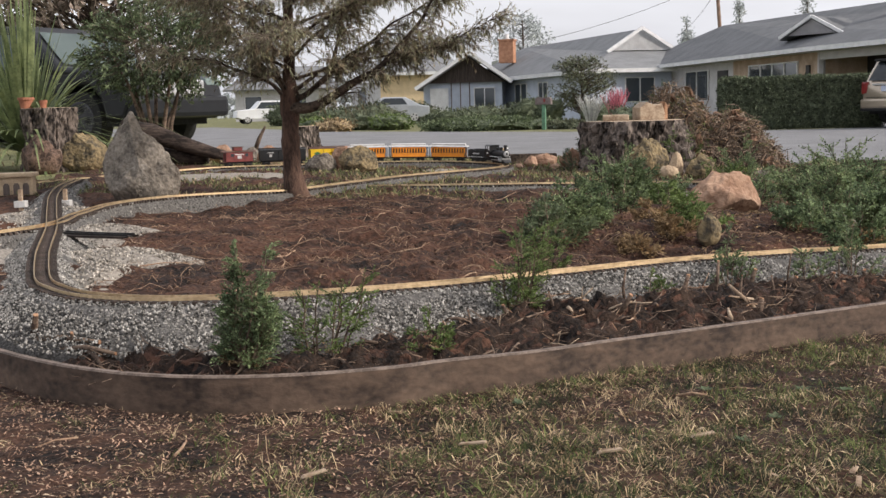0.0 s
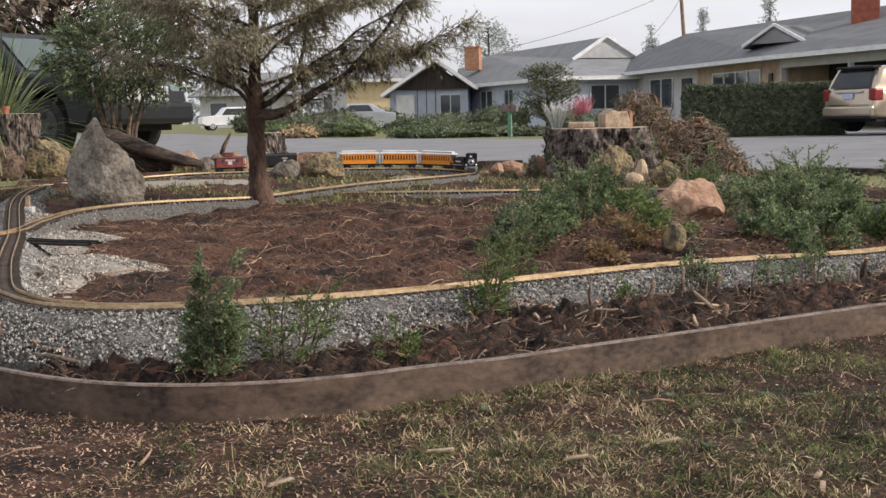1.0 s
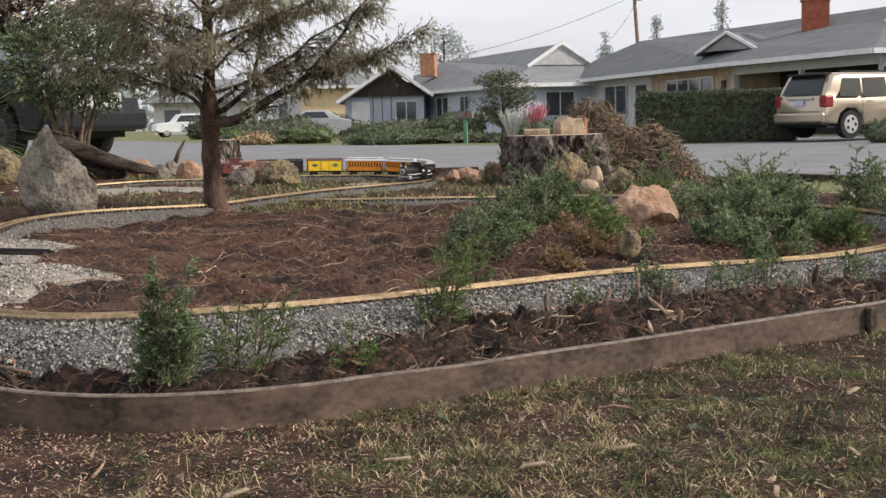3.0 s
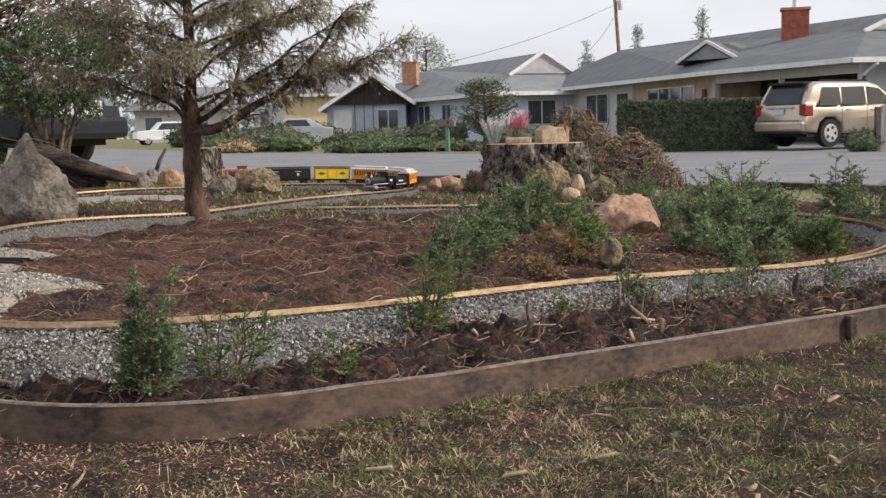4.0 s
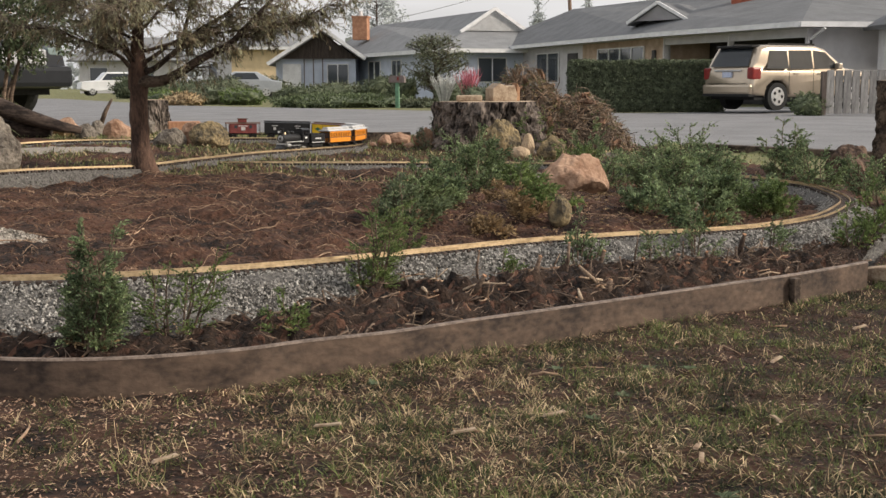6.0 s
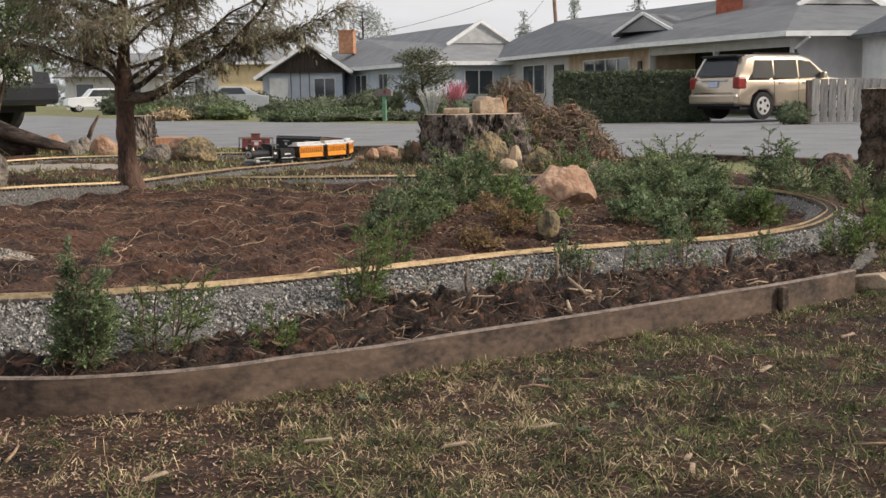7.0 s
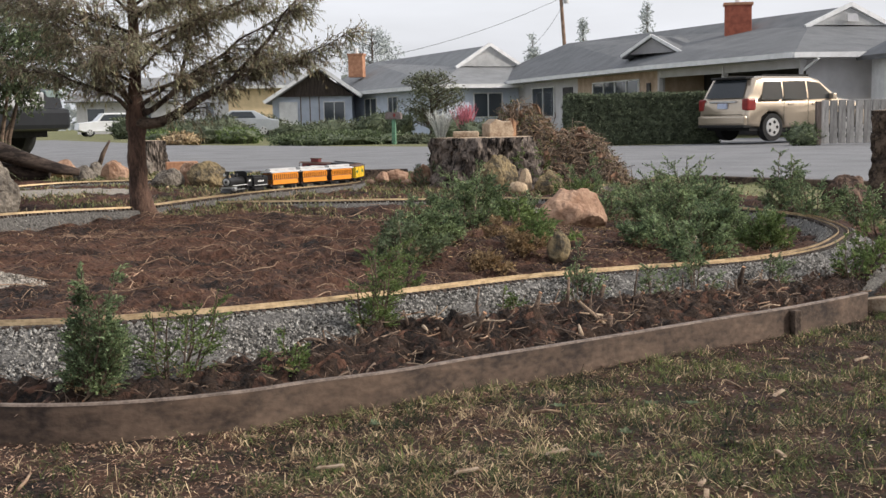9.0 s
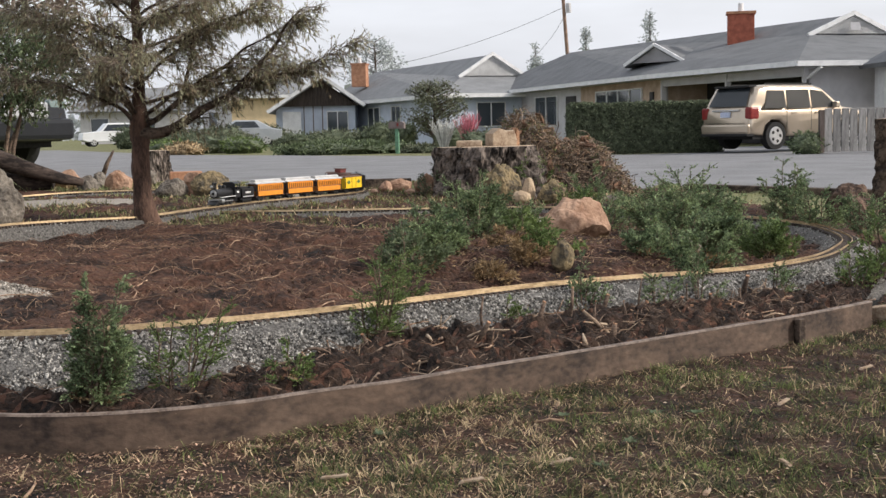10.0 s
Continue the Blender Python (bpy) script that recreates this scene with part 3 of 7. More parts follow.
def ballast(ln, wl, wr, name="gravel_ballast"):
    """Heaped gravel under the track, with loose stones on it."""
    bed, prof = [], [(-wl * 1.9, -0.29), (-wl, -0.15), (-wl * 0.6, -0.085), (-0.075, -0.026), (0, -0.02), (0.075, -0.026), (wr * 0.6, -0.085), (wr, -0.15), (wr * 1.9, -0.29)]
    vs, fs, m = [], [], len(prof)
    for i, p in enumerate(ln):
        d = ln[min(i + 1, len(ln) - 1)] - ln[max(i - 1, 0)]
        d.z = 0
        d.normalize()
        n = Vector((-d.y, d.x, 0))
        for k, (o, h) in enumerate(prof):
            o2 = o * (1 + 0.35 * fbm(p.x, p.y, k, 3.0, 3))
            q = p + n * o2
            q.y = max(q.y, y_on(BOARD, q.x) + 0.07) if q.x < 2.2 else q.y
            vs.append((q.x, q.y, p.z + h + 0.006 * fbm(q.x, q.y, 2, 20, 2)))
    for i in range(len(ln) - 1):
        for k in range(m - 1):
            fs.append((i * m + k, i * m + k + 1, (i + 1) * m + k + 1, (i + 1) * m + k))
    return tagged(raw(name, vs, fs, M["gravel"], smooth=True), "heaped grey crushed gravel under the track", "gravel", kind="stuff")

STONES = Bag()
def scatter_stones(ln, count, wl, wr, size, far=99.0):
    stretch = [i for i in range(1, len(ln) - 1) if ln[i].y < far]
    for _ in range(count):
        i = random.choice(stretch)
        p, d = ln[i], ln[i + 1] - ln[i - 1]
        d.z = 0
        d.normalize()
        n = Vector((-d.y, d.x, 0))
        o = rnd(-wl, wr)
        w = wl if o < 0 else wr
        a = abs(o)
        h = -0.02 if a < 0.06 else -0.02 - 0.12 * (a - 0.06) / (w - 0.06)
        q = p + n * o + d * rnd(-0.02, 0.02)
        if q.x < 2.2 and q.y < y_on(BOARD, q.x) + 0.06:
            continue
        r = size * rnd(0.5, 1.4)
        rot = Euler((rnd(0, 6), rnd(0, 6), rnd(0, 6))).to_matrix()
        base = [Vector(c) for c in ((1, 0, 0), (-1, 0.2, 0), (0, 1, 0.1), (0.2, -1, 0), (0, 0.1, 0.9), (0.1, 0, -0.8))]
        vs = [Vector((q.x, q.y, p.z + h + 0.002)) + rot @ (c * r * rnd(0.7, 1.1)) for c in base]
        STONES.add(vs, [(0, 2, 4), (2, 1, 4), (1, 3, 4), (3, 0, 4), (2, 0, 5), (1, 2, 5), (3, 1, 5), (0, 3, 5)])

loop_track, loop_line = track(LOOP, "brass-railed model railway track with dark ties on gravel")
oval_track, oval_line = track(OVAL, "long brass-railed model railway track with dark ties")
siding_track, siding_line = track(SIDING, "short brass-railed model railway track crossing the main line")
ballast(loop_line, 0.16, 0.16)
ballast(oval_line, 0.24, 0.26)
ballast(siding_line, 0.2, 0.2)
scatter_stones(oval_line, 90000, 0.25, 0.27, 0.0052, 6.6)
scatter_stones(oval_line, 12000, 0.25, 0.27, 0.007)
scatter_stones(siding_line, 1500, 0.2, 0.2, 0.007)
scatter_stones(loop_line, 4500, 0.14, 0.14, 0.007)

# ---- the train, each vehicle a thing with x ahead and its origin on the railhead
def wheelset(parent, x, r, gauge=0.05):
    for s in (-1, 1):
        bm = bmesh.new()
        cyl(bm, (x, s * (gauge / 2 + 0.001), r), (x, s * (gauge / 2 + 0.006), r), r, r * 0.93, 14)
        cyl(bm, (x, s * (gauge / 2 - 0.002), r), (x, s * (gauge / 2 + 0.001), r), r * 1.1, r * 1.1, 14)
        part("wheel", bm, M["train_black"], parent)

def chassis(v, L, w=0.06):
    part("underframe", boxed(-L / 2 + 0.01, L / 2 - 0.01, -w / 2, w / 2, 0.026, 0.04), M["train_black"], v)
    for s in (-1, 1):
        x = s * (L / 2 - 0.07)
        b = part("bogie", boxed(x - 0.034, x + 0.034, -0.036, 0.036, 0.010, 0.024, bevel=0.003), M["train_black"], v)
        wheelset(v, x - 0.022, 0.014)
        wheelset(v, x + 0.022, 0.014)
        part("coupler", boxed(s * L / 2 - 0.012, s * L / 2 + 0.012, -0.006, 0.006, 0.024, 0.032), M["train_black"], v)

def coach(name_label):
    L, w = 0.378, 0.052
    v = thing("passenger_coach", Matrix(), name_label, "train coach", "garden train")
    chassis(v, L)
    part("lower_body", boxed(-L / 2 + 0.022, L / 2 - 0.022, -w, w, 0.040, 0.082, bevel=0.002), M["train_orange"], v, "orange lower side panels")
    part("letter_board", boxed(-L / 2 + 0.022, L / 2 - 0.022, -w, w, 0.122, 0.136), M["train_orange"], v)
    # Solid dark block paints the shade behind the window openings.
    part("interior", boxed(-L / 2 + 0.026, L / 2 - 0.026, -w + 0.006, w - 0.006, 0.080, 0.124), M["door_and_shade_dark"], v, "dark block painting the shaded interior behind the windows")
    n = 12
    for s in (-1, 1):
        for k in range(n + 1):
            x = -L / 2 + 0.026 + (L - 0.052) * k / n
            part("window_post", boxed(x - 0.006, x + 0.006, s * w - 0.004, s * w + 0.001, 0.081, 0.123), M["train_orange"], v)
        part("belt_rail", boxed(-L / 2 + 0.022, L / 2 - 0.022, s * (w + 0.0005) - 0.001, s * (w + 0.0005) + 0.001, 0.079, 0.083), M["wood_brown"], v)
    for s in (-1, 1):
        part("platform", boxed(min(s * (L / 2 - 0.022), s * L / 2), max(s * (L / 2 - 0.022), s * L / 2), -w + 0.004, w - 0.004, 0.034, 0.040), M["train_brown"], v)
        part("end_wall", boxed(s * (L / 2 - 0.024) - 0.002, s * (L / 2 - 0.024) + 0.002, -w, w, 0.04, 0.136), M["train_brown"], v)
        for q in (-1, 1):
            part("end_post", boxed(s * (L / 2 - 0.004) - 0.002, s * (L / 2 - 0.004) + 0.002, q * (w - 0.006) - 0.002, q * (w - 0.006) + 0.002, 0.04, 0.136), M["train_black"], v)
    roof = [(-w - 0.006, 0.136), (w + 0.006, 0.136), (w + 0.004, 0.142), (w * 0.62, 0.150), (-w * 0.62, 0.150), (-w - 0.004, 0.142)]
    bm = bmesh.new()
    prism(bm, roof, -L / 2 - 0.004, L / 2 + 0.004)
    bmesh.ops.rotate(bm, verts=bm.verts, matrix=Matrix.Rotation(radians(90), 3, 'Z'))
    part("roof", bm, M["train_grey"], v, "pale grey roof")
    bm = bmesh.new()
    prism(bm, [(-0.027, 0.149), (0.027, 0.149), (0.029, 0.164), (0.016, 0.170), (-0.016, 0.170), (-0.029, 0.164)], -L / 2 + 0.02, L / 2 - 0.02)
    bmesh.ops.rotate(bm, verts=bm.verts, matrix=Matrix.Rotation(radians(90), 3, 'Z'))
    part("clerestory", bm, M["train_grey"], v)
    return v

def freight(kind, L, body, roof, label, height=0.152):
    w = 0.052
    v = thing(kind, Matrix(), label, "freight car", "garden train")
    chassis(v, L)
    part("body", boxed(-L / 2 + 0.008, L / 2 - 0.008, -w, w, 0.040, height - 0.012, bevel=0.002), body, v)
    bm = bmesh.new()
    prism(bm, [(-w - 0.004, height - 0.013), (w + 0.004, height - 0.013), (w + 0.002, height - 0.008), (0, height + 0.004), (-w - 0.002, height - 0.008)], -L / 2 + 0.003, L / 2 - 0.003)
    bmesh.ops.rotate(bm, verts=bm.verts, matrix=Matrix.Rotation(radians(90), 3, 'Z'))
    part("roof", bm, roof, v)
    part("roof_walk", boxed(-L / 2, L / 2, -0.012, 0.012, height + 0.005, height + 0.009), roof, v)
    for s in (-1, 1):
        part("side_door", boxed(-0.038, 0.038, s * (w + 0.001) - 0.0015, s * (w + 0.001) + 0.0015, 0.046, height - 0.018), body, v)
        for x in (-0.04, 0.04):
            part("door_strap", boxed(x - 0.0015, x + 0.0015, s * (w + 0.003) - 0.001, s * (w + 0.003) + 0.001, 0.046, height - 0.018), roof, v)
        for x in (-L / 2 + 0.012, L / 2 - 0.012):
            part("ladder", boxed(x - 0.004, x + 0.004, s * (w + 0.002) - 0.001, s * (w + 0.002) + 0.001, 0.046, height - 0.02), M["train_black"], v)
    return v

def locomotive():
    v = thing("steam_locomotive", Matrix(), "black model steam locomotive with a silver smokebox door", "locomotive", "garden train")
    part("underframe", boxed(-0.17, 0.13, -0.02, 0.02, 0.02, 0.05), M["train_black"], v)
    part("boiler", cyled((-0.09, 0, 0.092), (0.115, 0, 0.092), 0.036, 0.034, 20), M["train_black"], v)
    part("smokebox", cyled((0.108, 0, 0.092), (0.148, 0, 0.092), 0.036, 0.036, 20), M["train_black"], v)
    part("smokebox_door", cyled((0.148, 0, 0.092), (0.155, 0, 0.092), 0.029, 0.018, 20), M["train_silver"], v)
    part("number_plate", cyled((0.154, 0, 0.092), (0.157, 0, 0.092), 0.011, 0.011, 16), M["train_black"], v)
    part("smokestack", cyled((0.13, 0, 0.126), (0.13, 0, 0.175), 0.010, 0.019, 16), M["train_black"], v)
    lamp = part("headlight", boxed(0.146, 0.172, -0.013, 0.013, 0.134, 0.162, bevel=0.003), M["train_black"], v)
    part("lens", cyled((0.172, 0, 0.148), (0.175, 0, 0.148), 0.010, 0.010, 14), M["train_white"], lamp, "white headlight lens")
    part("bell", cyled((0.092, 0, 0.126), (0.092, 0, 0.146), 0.010, 0.004, 12), M["rail_brass"], v)
    for x, r, h in ((0.055, 0.016, 0.155), (-0.005, 0.017, 0.152)):
        bm = bmesh.new()
        cyl(bm, (x, 0, 0.12), (x, 0, h - 0.008), r, r, 14)
        cyl(bm, (x, 0, h - 0.008), (x, 0, h), r, r * 0.5, 14)
        part("dome", bm, M["train_black"], v)
    for s in (-1, 1):
        part("cab_side", boxed(-0.17, -0.085, s * 0.05 - 0.002, s * 0.05 + 0.002, 0.05, 0.112), M["train_black"], v)
        for x in (-0.168, -0.128, -0.088):
            part("cab_post", boxed(x - 0.004, x + 0.004, s * 0.05 - 0.002, s * 0.05 + 0.002, 0.112, 0.158), M["train_black"], v)
        part("number_panel", boxed(-0.145, -0.115, s * 0.053 - 0.0007, s * 0.053 + 0.0007, 0.085, 0.10), M["train_white"], v, "pale plain bar on the cab side")
        part("running_board", boxed(-0.09, 0.13, s * 0.046 - 0.008, s * 0.046 + 0.008, 0.062, 0.066), M["train_white"], v, "white-edged running board")
        part("cylinder", cyled((0.085, s * 0.045, 0.036), (0.13, s * 0.045, 0.036), 0.016, 0.016, 14), M["train_silver"], v, "silver cylinder")
        part("main_rod", boxed(-0.06, 0.09, s * 0.046 - 0.002, s * 0.046 + 0.002, 0.030, 0.036), M["train_silver"], v)
    part("cab_front", boxed(-0.092, -0.086, -0.05, 0.05, 0.05, 0.158), M["train_black"], v)
    bm = bmesh.new()
    prism(bm, [(-0.058, 0.157), (0.058, 0.157), (0.035, 0.170), (-0.035, 0.170)], -0.185, -0.075)
    bmesh.ops.rotate(bm, verts=bm.verts, matrix=Matrix.Rotation(radians(90), 3, 'Z'))
    bmesh.ops.translate(bm, verts=bm.verts, vec=(-0.26, 0, 0))
    bmesh.ops.rotate(bm, verts=bm.verts, matrix=Matrix.Rotation(radians(180), 3, 'Z'), cent=(-0.13, 0, 0))
    for q in bm.verts:
        q.co.x = -0.13 + (0.055 if q.co.x > sum(u.co.x for u in bm.verts) / len(bm.verts) else -0.055)
    part("cab_roof", bm, M["train_black"], v)
    bm = bmesh.new()
    prism(bm, [(0.14, 0.04), (0.185, 0.012), (0.185, 0.008), (0.14, 0.008)], -0.04, 0.04)
    part("pilot", bm, M["train_black"], v)
    part("pilot_beam", boxed(0.135, 0.143, -0.048, 0.048, 0.04, 0.054), M["train_silver"], v)
    for x, r in ((0.0, 0.026), (-0.06, 0.026), (0.055, 0.026), (0.125, 0.015)):
        wheelset(v, x, r)
    return v

def tender():
    v = thing("tender", Matrix(), "black model locomotive tender with white lining", "tender", "garden train")
    chassis(v, 0.21)
    part("tank", boxed(-0.10, 0.09, -0.047, 0.047, 0.042, 0.112, bevel=0.003), M["train_black"], v)
    part("coal", boxed(-0.03, 0.085, -0.038, 0.038, 0.108, 0.126, bevel=0.008), M["tyre"], v, "heap of coal")
    part("rear_box", boxed(-0.098, -0.05, -0.04, 0.04, 0.11, 0.122, bevel=0.002), M["train_black"], v)
    for s in (-1, 1):
        for x0, x1, z0, z1 in ((-0.04, -0.022, 0.075, 0.087), (-0.014, 0.0, 0.075, 0.087), (0.004, 0.018, 0.075, 0.087), (0.022, 0.036, 0.075, 0.087), (-0.095, 0.085, 0.047, 0.051)):
            part("painted_bar", boxed(x0, x1, s * 0.048 - 0.0008, s * 0.048 + 0.0008, z0, z1), M["train_white"], v, "plain white bar")
    return v

def caboose():
    L, w = 0.33, 0.052
    v = thing("caboose", Matrix(), "dark red model caboose with a cupola on its roof", "caboose", "garden train")
    chassis(v, L)
    part("body", boxed(-L / 2 + 0.035, L / 2 - 0.035, -w, w, 0.040, 0.132, bevel=0.002), M["train_red"], v)
    bm = bmesh.new()
    prism(bm, [(-w - 0.006, 0.131), (w + 0.006, 0.131), (w * 0.5, 0.145), (-w * 0.5, 0.145)], -L / 2, L / 2)
    bmesh.ops.rotate(bm, verts=bm.verts, matrix=Matrix.Rotation(radians(90), 3, 'Z'))
    part("roof", bm, M["train_brown"], v)
    cup = part("cupola", boxed(-0.045, 0.035, -0.036, 0.036, 0.144, 0.176, bevel=0.002), M["train_red"], v)
    part("cupola_roof", boxed(-0.055, 0.045, -0.042, 0.042, 0.176, 0.182, bevel=0.002), M["train_brown"], cup)
    for s in (-1, 1):
        part("platform", boxed(min(s * L / 2, s * (L / 2 - 0.035)), max(s * L / 2, s * (L / 2 - 0.035)), -w + 0.004, w - 0.004, 0.034, 0.04), M["train_brown"], v)
        part("end_rail", boxed(s * (L / 2 - 0.003) - 0.002, s * (L / 2 - 0.003) + 0.002, -w + 0.006, w - 0.006, 0.06, 0.066), M["train_black"], v)
        for q in (-1, 1):
            part("end_post", boxed(s * (L / 2 - 0.004) - 0.002, s * (L / 2 - 0.004) + 0.002, q * (w - 0.006) - 0.002, q * (w - 0.006) + 0.002, 0.04, 0.132), M["train_black"], v)
        for x in (-0.07, 0.07):
            part("window", boxed(x - 0.014, x + 0.014, s * (w + 0.0005) - 0.001, s * (w + 0.0005) + 0.001, 0.088, 0.116), M["glass"], v)
        part("emblem", boxed(-0.02, 0.02, s * (w + 0.0005) - 0.001, s * (w + 0.0005) + 0.001, 0.068, 0.10), M["train_grey"], v, "plain pale emblem")
        part("painted_bar", boxed(-0.045, 0.045, s * (w + 0.0005) - 0.001, s * (w + 0.0005) + 0.001, 0.108, 0.113), M["train_white"], v)
    return v

loco = locomotive()
tend = tender()
coach_a = coach("orange model passenger coach with grey clerestory roof")
coach_b = copy_thing(coach_a, Matrix())
coach_c = copy_thing(coach_a, Matrix())
reefer = freight("refrigerator_car", 0.36, M["train_yellow"], M["train_brown"], "yellow model refrigerator car with brown roof and green emblems")
for s in (-1, 1):
    for x in (-0.1, 0.1):
        bm = bmesh.new()
        prism(bm, [(x - 0.034, 0.095), (x, 0.077), (x + 0.034, 0.095), (x, 0.113)], s * 0.0535 - 0.001, s * 0.0535 + 0.001)
        part("emblem", bm, M["train_green"], reefer, "plain green diamond")
boxcar = freight("box_car", 0.455, M["train_black"], M["train_black"], "black model box car with small white markings")
for s in (-1, 1):
    for x in (-0.12, 0.1):
        part("painted_bar", boxed(x - 0.03, x + 0.03, s * 0.0535 - 0.001, s * 0.0535 + 0.001, 0.112, 0.119), M["train_grey"], boxcar)
        part("emblem", boxed(x - 0.012, x + 0.012, s * 0.0535 - 0.001, s * 0.0535 + 0.001, 0.075, 0.10), M["train_grey"], boxcar)
cab = caboose()
TRAIN = [(loco, 0.185, 0.09), (tend, 0.485, 0.06), (coach_a, 0.815, 0.115), (coach_b, 1.217, 0.115), (coach_c, 1.62, 0.115), (reefer, 2.02, 0.11), (boxcar, 2.455, 0.155), (cab, 2.885, 0.09)]

# ---- plants
def unit():
    while True:
        v = Vector((rnd(-1, 1), rnd(-1, 1), rnd(-1, 1)))
        if 0.05 < v.length < 1:
            return v.normalized()

def sprig(leaves, p, d, length, n, ll, lw):
    """Leaves set round a twig."""
    p, d = Vector(p), Vector(d).normalized()
    for k in range(n):
        f = (k + 0.4) / n
        out = (unit() * 0.8 + d * 0.9).normalized()
        leaves.leaf(p + d * length * f, unit(), out, ll * rnd(0.6, 1.2) * (1.1 - 0.4 * f), lw * rnd(0.7, 1.2))

def plume(leaves, p, d, length, n, ll, lw):
    """Small leaves pressed along a shoot, pointing to its tip."""
    p, d = Vector(p), Vector(d).normalized()
    for k in range(n):
        f = (k + rnd(0, 0.8)) / n
        out = (unit() * (0.75 - 0.35 * f) + d).normalized()
        leaves.leaf(p + d * length * f + unit() * ll * 0.15, unit(), out, ll * rnd(0.6, 1.15) * (1.15 - 0.45 * f), lw * rnd(0.7, 1.2))

def bush(x, y, z, w, h, stems, twigs, leaf, label, ll=0.022, lw=0.007, lean=(0, 0), thin=1.0, category="shrub", bare=0.0):
    """A many-stemmed garden bush of separate plumes: w wide, h high."""
    b = thing("shrub", pose(x, y, z), label, category, "garden shrubs")
    wood, leaves, inner = Bag(), Bag(), Bag()
    for s in range(stems):
        a = rnd(0, 6.283)
        rr = w / 2 * math.sqrt(rnd(0.0, 1)) * 1.05
        tip = Vector((rr * math.cos(a) + lean[0] * h, rr * math.sin(a) + lean[1] * h, h * rnd(0.5, 1.05) * (1 - 0.38 * (rr / (w / 2)) ** 2)))
        base = Vector((tip.x * 0.3, tip.y * 0.3, -0.02))
        pts = [base.lerp(tip, k / 5) + Vector((rnd(-1, 1), rnd(-1, 1), 0)) * 0.02 * w * k ** 0.5 + Vector((0, 0, -0.07 * h * math.sin(k / 5 * 3.14))) for k in range(6)]
        r0 = 0.006 * (0.5 + h)
        wood.tube(pts, [r0 * (1 - 0.14 * k) for k in range(6)], 5)
        axis_d = (tip - base).normalized()
        for t in range(twigs):
            f = bare + (1 - bare) * rnd(0.12, 1.0) ** 0.75
            k = min(4, int(f * 5))
            p = pts[k].lerp(pts[k + 1], f * 5 - k)
            e = a + rnd(-1.9, 1.9)
            out = (Vector((math.cos(e), math.sin(e), rnd(-0.2, 0.65))) + axis_d * 0.35).normalized()
            L = (0.17 * w * rnd(0.5, 1.5) + 0.03) * (1.25 - 0.6 * f)
            wood.tube([p, p + out * L * 0.9], [r0 * 0.3, r0 * 0.12], 3)
            bag = inner if rnd(0, 1) > f * 2.6 + 0.1 else leaves
            plume(bag, p, out, L, max(4, int(13 * thin)), ll, lw)
            for j in range(2):
                q = p + out * L * rnd(0.15, 0.75)
                plume(bag, q, out + unit() * 0.75, L * rnd(0.35, 0.6), max(3, int(7 * thin)), ll * 0.9, lw)
        plume(leaves, pts[-2], pts[-1] - pts[-2], (pts[-1] - pts[-2]).length * 1.1, int(16 * thin), ll, lw)
    wood.ob("woody_base", M["stick"], b, "thin brown stems")
    leaves.ob("foliage", leaf, b)
    if inner.f:
        inner.ob("inner_foliage", M["leaf_dry"], b, "dry brown inner foliage")
    return b

def rock(name_label, x, y, z, w, d, h, seed, material, taper=0.5, rot=0.0, shift=(0, 0), cuts=9, category="rock", group="garden rocks", rough=1.0):
    """A weathered boulder: an icosphere cut by planes, pulled in towards its top and roughened."""
    bm = bmesh.new()
    bmesh.ops.create_icosphere(bm, subdivisions=5, radius=1)
    rs = random.Random(seed)
    planes = []
    for _ in range(cuts):
        n = Vector((rs.uniform(-1, 1), rs.uniform(-1, 1), rs.uniform(-0.3, 1))).normalized()
        planes.append((n, rs.uniform(0.62, 0.92)))
    for v in bm.verts:
        c = v.co.copy()
        for n, q in planes:
            e = c.dot(n) - q
            if e > 0:
                c -= n * e * 0.97
        f = (c.z + 1) / 2
        k = 1 - taper * f
        c = Vector((c.x * k + shift[0] * f, c.y * k + shift[1] * f, f))
        o = Vector((c.x + seed, c.y, c.z))
        c += c.normalized() * rough * (0.07 * noise.fractal(o * 2.4, 1, 2, 5) + 0.020 * noise.fractal(o * 8, 1, 2, 4) - 0.035 * abs(noise.noise(o * 5)))
        v.co = Vector((c.x * w / 2, c.y * d / 2, c.z * h * 1.04 - h * 0.08))
    o = link_mesh("rock", bm, material)
    o.matrix_basis = pose(x, y, z, 0, 0, rot)
    return tagged(o, name_label, category, group)

